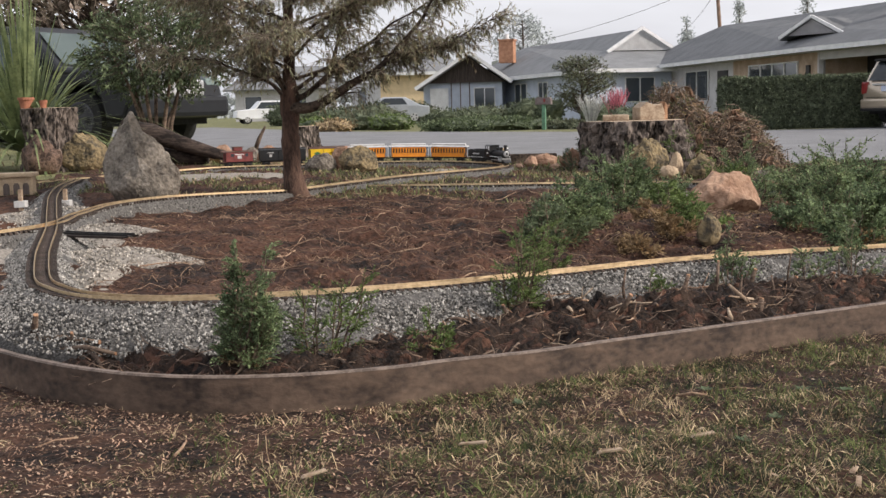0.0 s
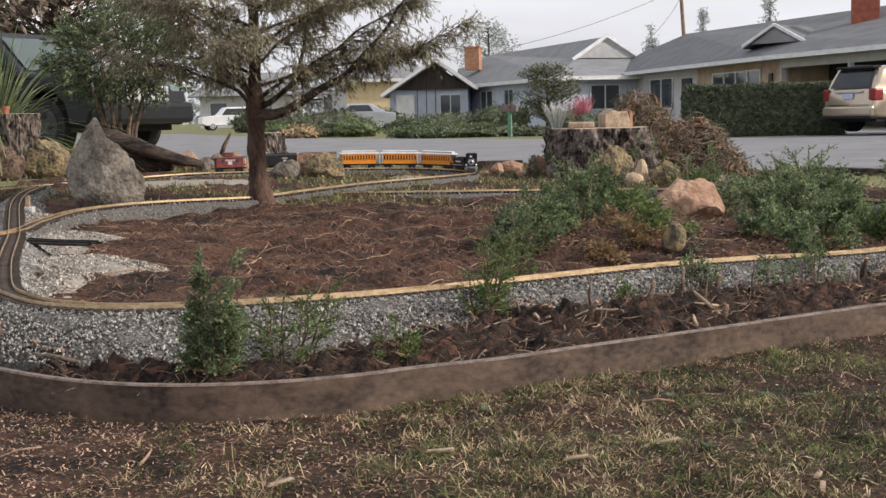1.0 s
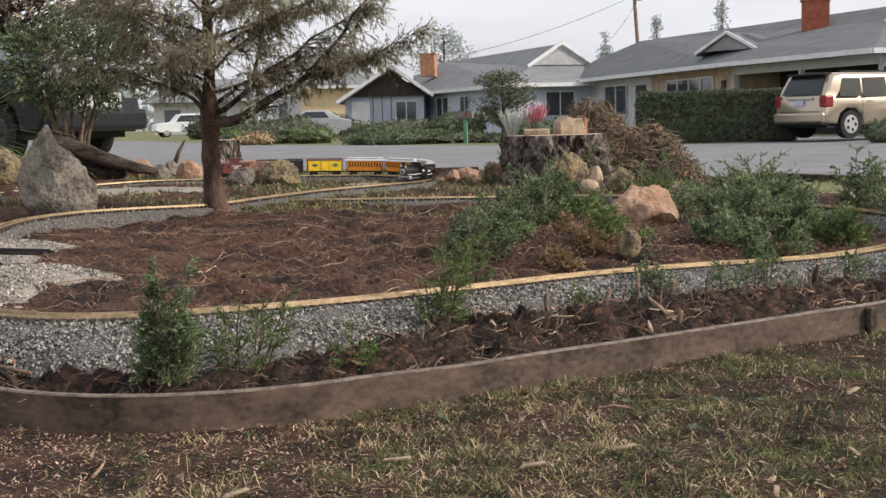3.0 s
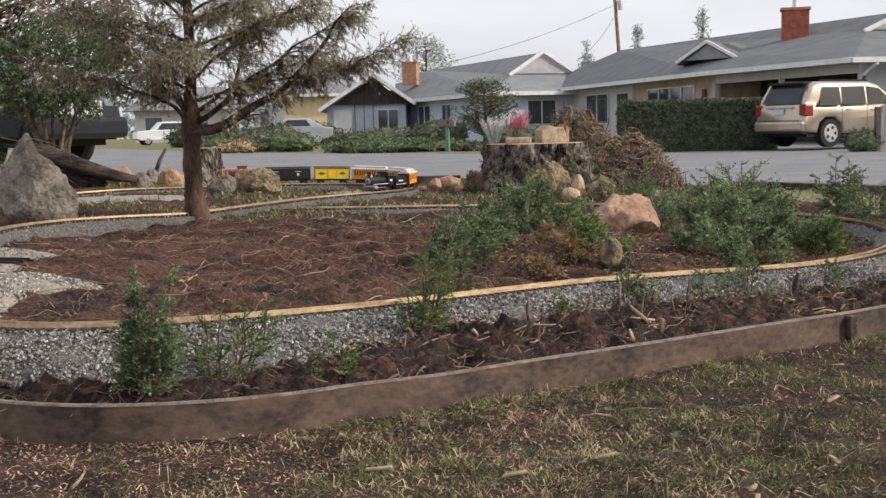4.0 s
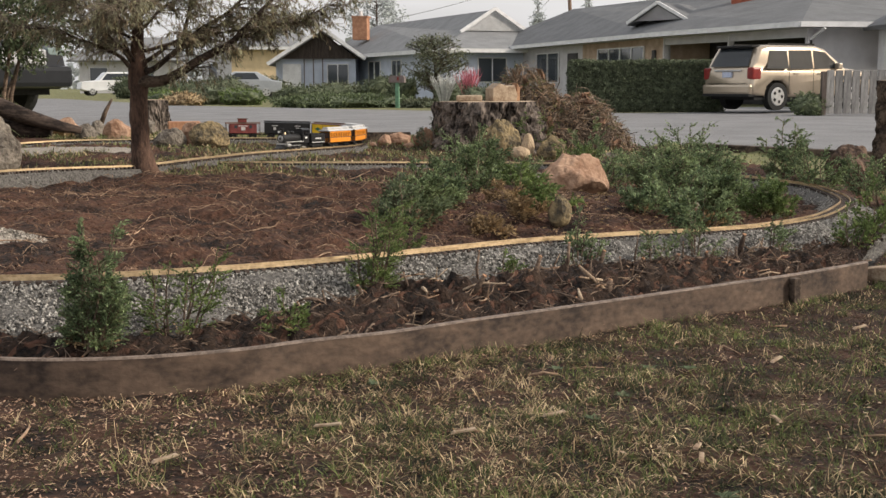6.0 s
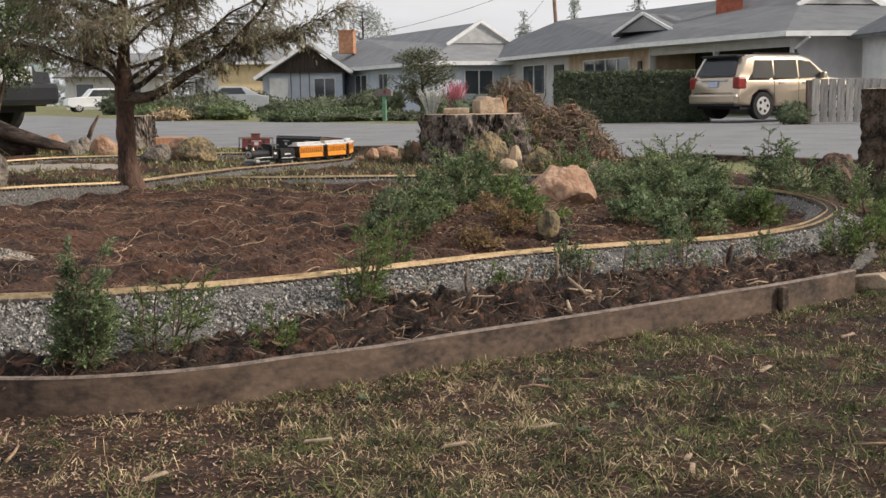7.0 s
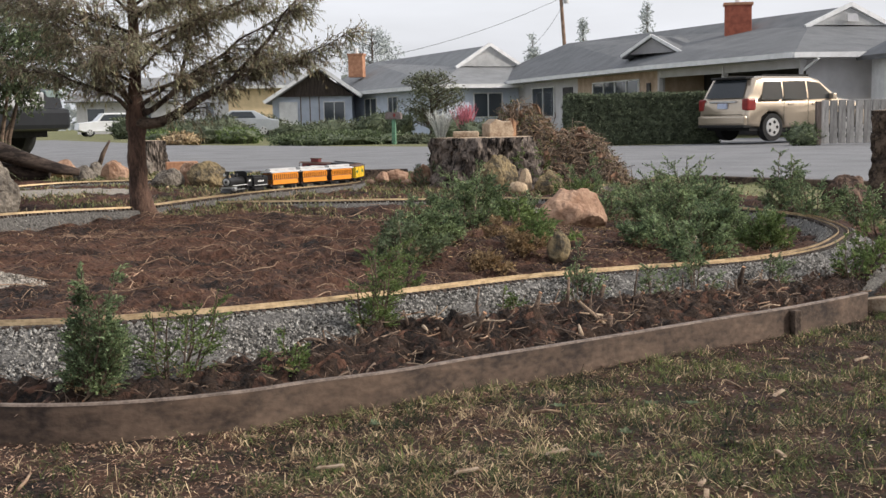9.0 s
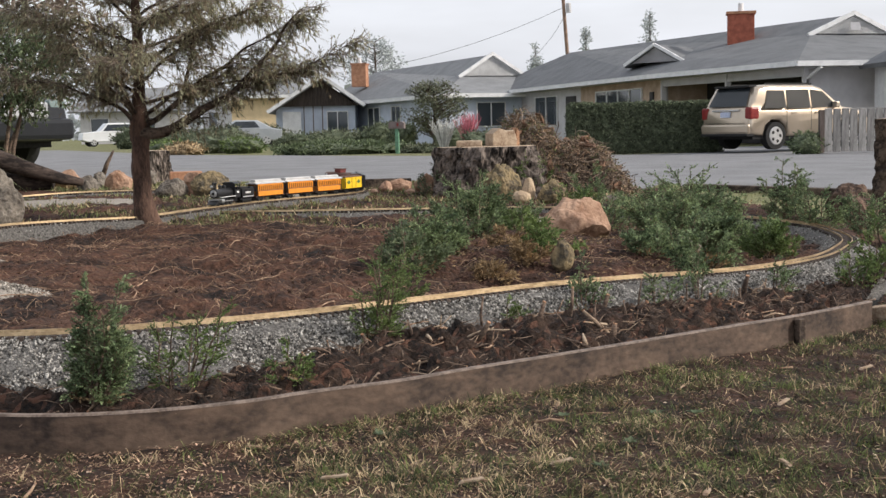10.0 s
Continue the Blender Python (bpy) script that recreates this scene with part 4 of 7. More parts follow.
def stump(x, y, z, r, h, label, bark, cut, flare=1.25, seed=3, cracks=7):
    """A sawn stump with furrowed bark and a cut face."""
    s = thing("tree_stump", pose(x, y, z), label, "tree stump", "tree stumps")
    n, m = 132, 30
    vs, fs = [], []
    for j in range(m + 1):
        f = j / m
        for i in range(n):
            a = 2 * math.pi * i / n
            c, q = math.cos(a), math.sin(a)
            fl = 1 + (flare - 1) * (1 - f) ** 2 * (1 + 0.5 * math.sin(a * 4 + seed))
            ridge = 0.05 * abs(noise.noise(Vector((c * cracks, q * cracks, f * 1.3 + seed)))) + 0.075 * noise.noise(Vector((c * 1.6 + seed, q * 1.6, f * 1.5)))
            plate = noise.noise(Vector((c * 8 + seed, q * 8, f * 8 * h / 0.5))) + 0.6 * noise.noise(Vector((c * 17, q * 17, f * 9 * h / 0.5 + seed)))
            rr = r * fl * (0.87 + ridge * 3.0 + 0.085 * max(-0.7, min(0.5, plate * 1.6)))
            vs.append((rr * c, rr * q, -0.06 + (h + 0.06) * f))
    for j in range(m):
        for i in range(n):
            fs.append((j * n + i, j * n + (i + 1) % n, (j + 1) * n + (i + 1) % n, (j + 1) * n + i))
    raw("bark", vs, fs, bark, s)
    top = vs[-n:]
    tv = [(p[0] * 0.985, p[1] * 0.985, h + 0.004 * noise.noise(Vector((p[0] * 9, p[1] * 9, seed)))) for p in top] + [(p[0] * 0.5, p[1] * 0.5, h + 0.005) for p in top] + [(0, 0, h + 0.004)]
    tf = [(i, (i + 1) % n, n + (i + 1) % n, n + i) for i in range(n)] + [(n + i, n + (i + 1) % n, 2 * n) for i in range(n)]
    raw("cut_face", tv, tf, cut, s, "sawn pale wood top")
    return s

# ---- the conifer in the bed
def garden_conifer():
    random.seed(11)
    t = thing("conifer_tree", pose(-1.06, 8.3, 0.23), "sparse young conifer with reddish trunk and drooping twigs in the bed", "tree")
    trunk_pts = [(0.02, 0, -0.06), (0.012, 0, 0.03), (0.0, 0, 0.14), (-0.008, 0, 0.32), (-0.006, 0.0, 0.50), (-0.004, 0.0, 0.60), (-0.002, 0.005, 0.68), (0.0, 0.01, 0.78), (0.004, 0.01, 0.95), (0.008, 0.0, 1.3), (0.0, 0, 1.8), (0.0, 0, 2.5)]
    rad = [0.105, 0.084, 0.066, 0.059, 0.060, 0.066, 0.066, 0.048, 0.040, 0.032, 0.022, 0.008]
    line = smooth_line(trunk_pts, 0.02)
    v, f = tube(line, [float(np.interp(p.z, [q[2] for q in trunk_pts], rad)) for p in line], 22)
    v = [p + Vector((p.x, p.y, 0)) * (0.22 * noise.noise(Vector((p.x * 30, p.y * 30, p.z * 7))) + 0.10 * noise.noise(p * 40)) for p in v]
    raw("trunk", [tuple(p) for p in v], f, M["bark"], t, "reddish-brown bark", smooth=True)
    crown, brown, fine = Bag(), Bag(), Bag()

    def limb(pts, r0, dens, n=7):
        line = smooth_line(pts, 0.045)
        line = [p + Vector((noise.noise(p * 5), noise.noise(p * 5 + Vector((9, 0, 0))), noise.noise(p * 5 + Vector((0, 9, 0))))) * 0.03 for p in line]
        c = len(line)
        vv, ff = tube(line, [max(0.002, r0 * (1 - 0.9 * (k / (c - 1)) ** 0.8)) for k in range(c)], n)
        raw("limb", [tuple(p) for p in vv], ff, M["bark_dark"], t, smooth=True)
        twigs = Bag()
        length = 0.045 * (c - 1)
        for k in range(int(dens * length)):
            q = rnd(0.14, 1.0) * (c - 1)
            i = min(c - 2, int(q))
            p = line[i].lerp(line[i + 1], q - i)
            ahead = (line[i + 1] - line[i]).normalized()
            side = math.atan2(ahead.y, ahead.x) + random.choice((-1, 1)) * rnd(0.3, 1.35)
            L = rnd(0.09, 0.36) * (1.15 - 0.5 * q / c)
            d = Vector((math.cos(side), math.sin(side), rnd(-0.15, 0.5))).normalized()
            mid, end = p + d * L * 0.55, p + d * L + Vector((0, 0, -0.16 * L))
            twigs.tube([p, mid, end], [0.0034, 0.0024, 0.001], 4)
            for j in range(9):
                g = rnd(0.1, 1)
                s0 = p.lerp(mid, g / 0.55) if g < 0.55 else mid.lerp(end, (g - 0.55) / 0.45)
                dd = (d * 0.8 + unit() * 0.9 + Vector((0, 0, -0.22))).normalized()
                LL = rnd(0.04, 0.13)
                fine.tube([s0, s0 + dd * LL], [0.0017, 0.0007], 3)
                bag = brown if rnd(0, 1) < 0.28 else crown
                for m in range(8):
                    e = (dd + unit() * 0.65).normalized()
                    pp = s0 + dd * LL * rnd(0.1, 1)
                    bag.blade(pp, pp + e * rnd(0.016, 0.036) + Vector((0, 0, -0.008)), rnd(0.004, 0.008), 0.1)
        twigs.ob("branchwork", M["needle_twig"], t)

    # the heavy limbs, each with its own sweep
    limb([(0.0, -0.02, 0.60), (0.14, -0.06, 0.61), (0.30, -0.09, 0.66), (0.47, -0.12, 0.76), (0.66, -0.16, 0.88), (0.80, -0.18, 1.02), (0.95, -0.2, 1.2), (1.12, -0.2, 1.42)], 0.043, 46, 9)
    limb([(0.02, 0.0, 0.66), (0.18, -0.10, 0.72), (0.31, -0.16, 0.84), (0.36, -0.18, 1.02), (0.40, -0.2, 1.28), (0.42, -0.2, 1.6)], 0.024, 44)
    limb([(0.2, -0.08, 0.74), (0.42, -0.05, 0.93), (0.62, -0.02, 1.06), (0.86, 0.0, 1.24), (1.05, 0.02, 1.32)], 0.019, 48)
    limb([(0.55, -0.14, 0.82), (0.85, -0.2, 0.95), (1.15, -0.25, 1.02), (1.42, -0.28, 1.16)], 0.013, 60)
    limb([(-0.02, -0.02, 0.66), (-0.14, -0.08, 0.78), (-0.29, -0.12, 0.86), (-0.45, -0.15, 0.92), (-0.7, -0.2, 0.95), (-0.9, -0.2, 1.02)], 0.017, 40)
    limb([(-0.02, -0.02, 0.70), (-0.13, -0.06, 0.86), (-0.27, -0.1, 1.06), (-0.40, -0.12, 1.24), (-0.54, -0.14, 1.45)], 0.015, 42)
    limb([(-0.01, -0.03, 0.72), (-0.08, -0.16, 0.88), (-0.12, -0.3, 1.08), (-0.14, -0.4, 1.3)], 0.013, 44)
    limb([(0.0, 0.03, 0.72), (-0.2, 0.2, 0.9), (-0.4, 0.4, 1.05), (-0.6, 0.55, 1.15)], 0.016, 36)
    limb([(0.02, 0.03, 0.72), (0.2, 0.25, 0.86), (0.5, 0.45, 1.0), (0.85, 0.6, 1.1)], 0.017, 40)
    for k in range(34):
        azm = radians(k * 137.5)
        z0 = 0.80 + 0.044 * k
        reach = 1.12 * (1 - k / 62) * rnd(0.75, 1.1) * (1.15 if math.cos(azm) > 0 else 0.85)
        rise = rnd(0.20, 0.62) * (1 - k / 110)
        pts = []
        for j in range(6):
            q = j / 5
            a = azm + 0.15 * math.sin(j + k)
            pts.append((reach * q * math.cos(a), reach * q * math.sin(a), z0 + rise * (1.35 * q - 0.5 * q * q)))
        limb(pts, 0.0135 * (1.25 - z0 / 4), 42 if math.cos(azm) > 0 else 34)
    fine.ob("fine_twigwork", M["needle_twig"], t, "fine drooping grey-brown twigs")
    crown.ob("needles", M["needle"], t, "olive needle sprays")
    brown.ob("dry_needles", M["needle_brown"], t, "brown dry needle tufts")
garden_conifer()

# ---- stumps and rocks
random.seed(21)
stump(-3.74, 11.3, 0.30, 0.26, 0.60, "grey weathered tree stump carrying a potted flax", M["stump_bark"], M["stump_top"], 1.15, 2)
stump(-1.69, 14.2, 0.21, 0.235, 0.42, "old grey tree stump in the grass", M["stump_bark"], M["stump_top"], 1.1, 8)
stump(1.78, 11.05, 0.14, 0.49, 0.50, "broad dark fir stump with furrowed bark", M["stump_bark"], M["stump_top"], 1.32, 5, 9)
rock("tall pointed grey boulder with lichen beside the track", -1.985, 7.85, 0.24, 0.68, 0.54, 0.60, 4, M["rock_grey"], 0.66, 0, (-0.2, 0), 7, rough=1.3)
rock("rounded moss-brown boulder beside the stump", -3.42, 11.25, 0.30, 0.5, 0.42, 0.41, 9, M["rock_moss"], 0.2, 0)
rock("shaggy brown boulder leaning on the flax stump", -3.72, 10.92, 0.29, 0.46, 0.36, 0.38, 14, M["rock_red"], 0.25, 0)
rock("dark angular boulder by the track", -1.16, 11.08, 0.235, 0.38, 0.26, 0.21, 12, M["rock_grey"], 0.35, 20)
rock("rounded grey-tan boulder by the track", -0.78, 11.08, 0.235, 0.44, 0.28, 0.25, 15, M["rock_moss"], 0.2, 5)
rock("rust-tan faceted boulder among the shrubs", 1.63, 6.87, 0.12, 0.56, 0.44, 0.33, 47, M["rock_tan"], 0.45, 25, (-0.06, 0), 11, rough=0.9)
rock("small grey-tan rock in the bed", 1.2, 5.38, 0.15, 0.12, 0.1, 0.15, 19, M["rock_moss"], 0.15)
rock("small grey rock under the shrubs", 1.97, 5.85, 0.13, 0.16, 0.12, 0.13, 23, M["rock_grey"], 0.3)
rock("pink-grey rough rock against the stump", 1.76, 10.35, 0.15, 0.40, 0.28, 0.36, 26, M["rock_moss"], 0.1, 0, (0.1, 0), 6, rough=1.5)
rock("smooth cream stone by the stump", 1.90, 10.05, 0.16, 0.17, 0.14, 0.12, 27, M["tan_block"], 0.05, 0, (0, 0), 2)
rock("upright cream stone by the stump", 1.98, 10.2, 0.16, 0.15, 0.1, 0.22, 28, M["tan_block"], 0.25, 0, (0.15, 0), 4)
rock("brown broken chunk of wood by the stump", 2.18, 10.1, 0.14, 0.28, 0.2, 0.22, 31, M["rock_moss"], 0.15)
rock("pale tan boulder behind the track", -1.80, 12.35, 0.225, 0.36, 0.27, 0.25, 52, M["rock_tan"], 0.25, 0)
rock("blue-grey boulder behind the track", -2.10, 12.3, 0.23, 0.30, 0.24, 0.2, 53, M["rock_grey"], 0.3, 10)
rock("reddish block of stone behind the boulders", -0.95, 11.5, 0.235, 0.30, 0.2, 0.26, 54, M["rock_tan"], 0.12, 0)
rock("flat grey stone in the grass", 2.75, 10.3, 0.1, 0.3, 0.2, 0.1, 32, M["rock_grey"], 0.3)
for k, (x, y, w, h) in enumerate(((0.86, 11.75, 0.17, 0.12), (1.02, 11.9, 0.34, 0.13), (1.24, 11.6, 0.26, 0.2), (0.72, 11.45, 0.09, 0.06), (1.05, 11.3, 0.12, 0.06))):
    rock("tan stone lining the end of the railway loop", x, y, 0.2, w, 0.18, h, 40 + k, M["rock_tan"], 0.25)
for k, (x, y, w, h, mt) in enumerate(((-2.35, 12.6, 0.36, 0.2, "rock_tan"), (-2.72, 12.5, 0.28, 0.22, "rock_grey"), (-1.6, 12.9, 0.3, 0.2, "rock_grey"), (-2.05, 12.7, 0.2, 0.16, "rock_grey"), (-3.1, 11.9, 0.3, 0.2, "rock_grey"))):
    rock("boulder behind the back track", x, y, 0.29, w, 0.24, h, 50 + k, M[mt], 0.25)
rock("large rust-brown rock in the shade", 4.05, 8.3, 0.05, 0.46, 0.4, 0.36, 61, M["rock_red"], 0.35)
stump(4.62, 8.6, 0.02, 0.24, 0.80, "tall dark stump at the garden's end", M["bark_dark"], M["stump_top"], 1.15, 13)
# timber sleeper behind the loop's end
o = link_mesh("sleeper_timber", boxed(-0.42, 0.42, -0.05, 0.05, -0.03, 0.11, bevel=0.01), M["bark_dark"])
o.matrix_basis = pose(0.75, 12.35, 0.2, 0, 0, -4)
tagged(o, "dark old timber lying behind the railway loop", "timber")
# cut block and chips on the big stump
b = thing("wood_block", pose(1.90, 11.1, 0.64, 0, 0, 12), "split pale tan wood block on the stump", "wood block")
part("block", prismed([(-0.11, 0), (0.13, 0), (0.14, 0.05), (0.11, 0.15), (0.03, 0.14), (-0.04, 0.17), (-0.11, 0.12)], -0.1, 0.1, 0.01), M["stump_top"], b)
part("splinter", prismed([(0.13, 0), (0.17, 0), (0.17, 0.13), (0.14, 0.17)], -0.08, 0.04, 0.008), M["wood_cut"], b)
b = thing("wood_block", pose(1.60, 11.05, 0.64, 0, 0, -8), "low grey-brown wood slab on the stump", "wood block")
part("block", boxed(-0.12, 0.12, -0.1, 0.1, 0, 0.06, bevel=0.015), M["stump_top"], b)

# brush heap behind the stump
def brush_heap():
    random.seed(31)
    t = thing("brush_heap", pose(2.62, 11.9, 0.08), "heap of dead brown branches and bark behind the stump", "brush heap")

    def top(x, y):
        ridge = float(np.interp(x, (-0.88, -0.75, -0.5, -0.36, -0.2, 0.0, 0.25, 0.5, 0.68, 0.8), (0, 0.45, 0.78, 0.84, 0.76, 0.60, 0.58, 0.46, 0.2, 0)))
        w = 0.5 + 0.1 * noise.noise(Vector((x * 3, 0, 4)))
        return ridge * max(0, 1 - (abs(y + 0.03) / w) ** 1.7) * (1 + 0.22 * noise.fractal(Vector((x, y, 3)) * 4, 1, 2, 3))

    def surface():
        while True:
            x, y = rnd(-0.9, 0.77), rnd(-0.55, 0.5)
            z = top(x, y)
            if z > 0.02:
                return Vector((x, y, z))

    core, n = [], 48
    for j in range(n + 1):
        for i in range(n + 1):
            x, y = -0.95 + 1.77 * i / n, -0.58 + 1.14 * j / n
            z = top(x, y)
            core.append((x, y, -0.05 + max(0, z - 0.08 + 0.14 * noise.fractal(Vector((x, y, z)) * 5, 1, 2, 4)) if z > 0.02 else -0.05))
    raw("loose_soil", core, [(j * (n + 1) + i, j * (n + 1) + i + 1, (j + 1) * (n + 1) + i + 1, (j + 1) * (n + 1) + i) for j in range(n) for i in range(n)], M["bark_dark"], t)
    # heavy branches, arched over the heap
    for k in range(80):
        p = surface()
        a, L, r = rnd(0, 6.283), rnd(0.15, 0.42), rnd(0.004, 0.011)
        pts = []
        for j in range(7):
            q = p + Vector((math.cos(a), math.sin(a) * 0.7, 0)) * L * (j / 6 - 0.5)
            a += rnd(-0.6, 0.6)
            z = max(0.01, top(q.x, q.y))
            pts.append(Vector((q.x, q.y, (z if z > 0.02 else 0.5 * p.z) + rnd(-0.03, 0.06))))
        v, f = tube(pts, [r * (1 - 0.09 * j) for j in range(7)], 6)
        raw("branch", [tuple(c) for c in v], f, M["brush" if k % 3 else "root"], t, smooth=True)
    # torn slabs of bark
    for k in range(70):
        p = surface()
        m_ = Matrix.Translation(p + Vector((0, 0, rnd(-0.01, 0.03)))) @ Euler((rnd(-1.1, 1.1), rnd(-1.1, 1.1), rnd(0, 6))).to_matrix().to_4x4()
        L, W = rnd(0.03, 0.10), rnd(0.02, 0.05)
        bm = bmesh.new()
        prism(bm, [(-L, 0), (L * rnd(0.6, 1), rnd(-0.005, 0.005)), (L * 0.8, 0.016), (0, 0.026), (-L * 0.9, 0.012)], -W, W * rnd(0.4, 1))
        o = part("bark_slab", bm, M["bark_slab"], t)
        o.matrix_basis = m_
    sticks, pale, leaves, green = Bag(), Bag(), Bag(), Bag()
    for k in range(2600):
        p = surface() + Vector((0, 0, rnd(-0.05, 0.035)))
        d = Vector((rnd(-1, 1), rnd(-1, 1), rnd(-0.7, 0.55))).normalized()
        L = rnd(0.05, 0.26)
        r = rnd(0.0018, 0.005)
        (pale if k % 5 == 0 else sticks).tube([p - d * L / 2, p - d * L * 0.1 + unit() * L * 0.22, p + d * L * 0.25 + unit() * L * 0.2, p + d * L / 2], [r, r, r * 0.8, 0.0012], 4)
    for k in range(1500):
        p = surface()
        if p.x > -0.05 and k % 3:
            continue
        sprig(leaves if rnd(0, 1) < 0.62 else green, p + Vector((0, 0, rnd(-0.03, 0.03))), unit() + Vector((0, -0.3, 0.2)), rnd(0.04, 0.11), 8, 0.026, 0.008)
    tagged(pale.ob("pale_twig_tangle", M["root"], t), "pale peeled twigs", kind="stuff")
    sticks.ob("branch_tangle", M["brush"], t, "tangled grey-brown sticks")
    leaves.ob("dry_foliage", M["leaf_dry"], t, "dry brown foliage")
    green.ob("green_sprigs", M["leaf_thin"], t, "fading green sprigs")
brush_heap()

# ---- shrubs of the bed
random.seed(41)
LG, LT, LD, LY = M["leaf_green"], M["leaf_thin"], M["leaf_dark"], M["leaf_dry"]
SH = [  # x, y, width, height, stems, twigs, leaf, label
    (-0.61, 3.27, 0.14, 0.37, 15, 30, LG, "narrow upright green juniper close behind the board"),
    (-0.385, 3.42, 0.20, 0.34, 8, 11, LT, "thin wispy young shrub by the gravel"),
    (-0.05, 3.46, 0.10, 0.13, 5, 8, LT, "tiny green seedling shrub by the gravel"),
    (0.225, 3.97, 0.21, 0.36, 9, 15, LT, "loose light-green shrub beside the track"),
    (0.33, 4.55, 0.18, 0.22, 7, 12, LT, "loose light-green shrub behind the track"),
    (0.62, 6.1, 0.34, 0.26, 13, 20, LG, "low dark-green juniper in the bed"),
    (0.50, 5.55, 0.26, 0.22, 10, 16, LD, "low dark-green juniper in the bed"),
    (1.00, 7.05, 0.36, 0.36, 16, 22, LG, "bushy green juniper before the stump"),
    (1.07, 4.48, 0.15, 0.25, 7, 11, LG, "small green shrub with a bare stem"),
    (2.0, 6.05, 0.34, 0.25, 13, 18, LG, "spreading green juniper among rocks"),
    (2.12, 6.6, 0.42, 0.36, 17, 20, LG, "spreading green juniper among rocks"),
    (2.36, 7.1, 0.50, 0.50, 22, 22, LG, "tall full green juniper"),
    (2.55, 7.2, 0.34, 0.42, 13, 18, LG, "tall full green juniper"),
    (2.25, 6.1, 0.36, 0.27, 14, 18, LG, "bright green juniper by the curve"),
    (2.52, 6.25, 0.24, 0.21, 10, 14, LG, "bright green juniper by the curve"),
    (2.78, 7.75, 0.2, 0.22, 9, 14, LD, "small dark conifer seedling inside the curve"),
    (3.55, 8.4, 0.28, 0.46, 12, 18, LG, "upright green shrub outside the curve"),
    (3.55, 6.85, 0.40, 0.44, 15, 18, LG, "green shrub outside the curve"),
    (3.45, 6.2, 0.34, 0.34, 12, 16, LT, "loose green shrub outside the curve"),
    (3.15, 5.75, 0.25, 0.22, 9, 12, LT, "loose green shrub outside the curve"),
    (1.72, 5.0, 0.12, 0.17, 5, 8, LG, "small sprig growing through the gravel"),
    (1.42, 4.62, 0.14, 0.17, 5, 8, LG, "small sprig growing beside the track"),
    (0.70, 4.15, 0.12, 0.15, 5, 7, LT, "small sprig growing beside the track"),
    (2.02, 4.9, 0.16, 0.2, 5, 9, LG, "small sprig growing beside the track"),
    (2.05, 10.6, 0.34, 0.42, 9, 10, LT, "straggly shrub against the stump"),
    (2.35, 9.6, 0.3, 0.35, 8, 12, LG, "young green shrub by the stones"),
    (2.6, 8.6, 0.4, 0.3, 10, 14, LG, "young green shrub by the stones"),
    (1.18, 5.72, 0.26, 0.13, 10, 14, LT, "low sprawling green shrub in the bed"),
    (1.72, 5.62, 0.26, 0.15, 10, 14, LG, "low sprawling green shrub in the bed"),
    (1.22, 6.5, 0.24, 0.14, 9, 12, LT, "low sprawling green shrub in the bed"),
    (1.85, 5.3, 0.24, 0.2, 8, 12, LG, "low sprawling green shrub in the bed"),
    (2.35, 5.72, 0.22, 0.2, 9, 13, LT, "loose bright shrub inside the curve"),
    (1.62, 4.72, 0.16, 0.22, 6, 9, LG, "small green shrub rising beside the track"),
    (0.98, 6.75, 0.22, 0.40, 8, 14, LG, "upright bright juniper before the stump"),
    (1.25, 11.2, 0.28, 0.42, 8, 9, LD, "dark straggly shrub at the stump's edge"),
    (1.42, 7.6, 0.3, 0.2, 9, 12, LG, "low green juniper before the stones"),
    (2.0, 7.6, 0.3, 0.24, 10, 13, LG, "low green juniper beside the tan boulder"),
    (2.05, 8.7, 0.26, 0.3, 9, 13, LT, "pale upright seedling before the brush heap"),
    (2.75, 5.35, 0.2, 0.3, 6, 10, LT, "wispy sapling by the gravel's end"),
    (2.45, 5.0, 0.2, 0.24, 6, 10, LT, "wispy sapling by the gravel's end"),
    (3.35, 7.4, 0.3, 0.4, 11, 15, LG, "green shrub against the rust-brown rock"),
]
for x, y, w, h, st_, tw, lf, lab in SH:
    near = y < 5
    bush(x, y, rough_bed(x, y) if in_bed(x, y) else ground_z(x, y), w * (1.15 if near else 1.2), h * (1.05 if near else 1.0), int(st_ * (1.1 if near else 1.15)), tw, lf, lab, ll=0.013 if near else 0.021, lw=0.0055 if near else 0.0105, thin=1.0 if near else 0.75, lean=(0.16, 0) if y < 3.45 else (0.05, 0))
for x, y, w, h in ((1.05, 5.5, 0.2, 0.12), (0.85, 5.3, 0.18, 0.10), (1.9, 5.5, 0.2, 0.11), (1.05, 6.0, 0.22, 0.12)):
    bush(x, y, rough_bed(x, y), w, h, 8, 9, LY, "low dry brown heather clump in the bed", bare=0.1)

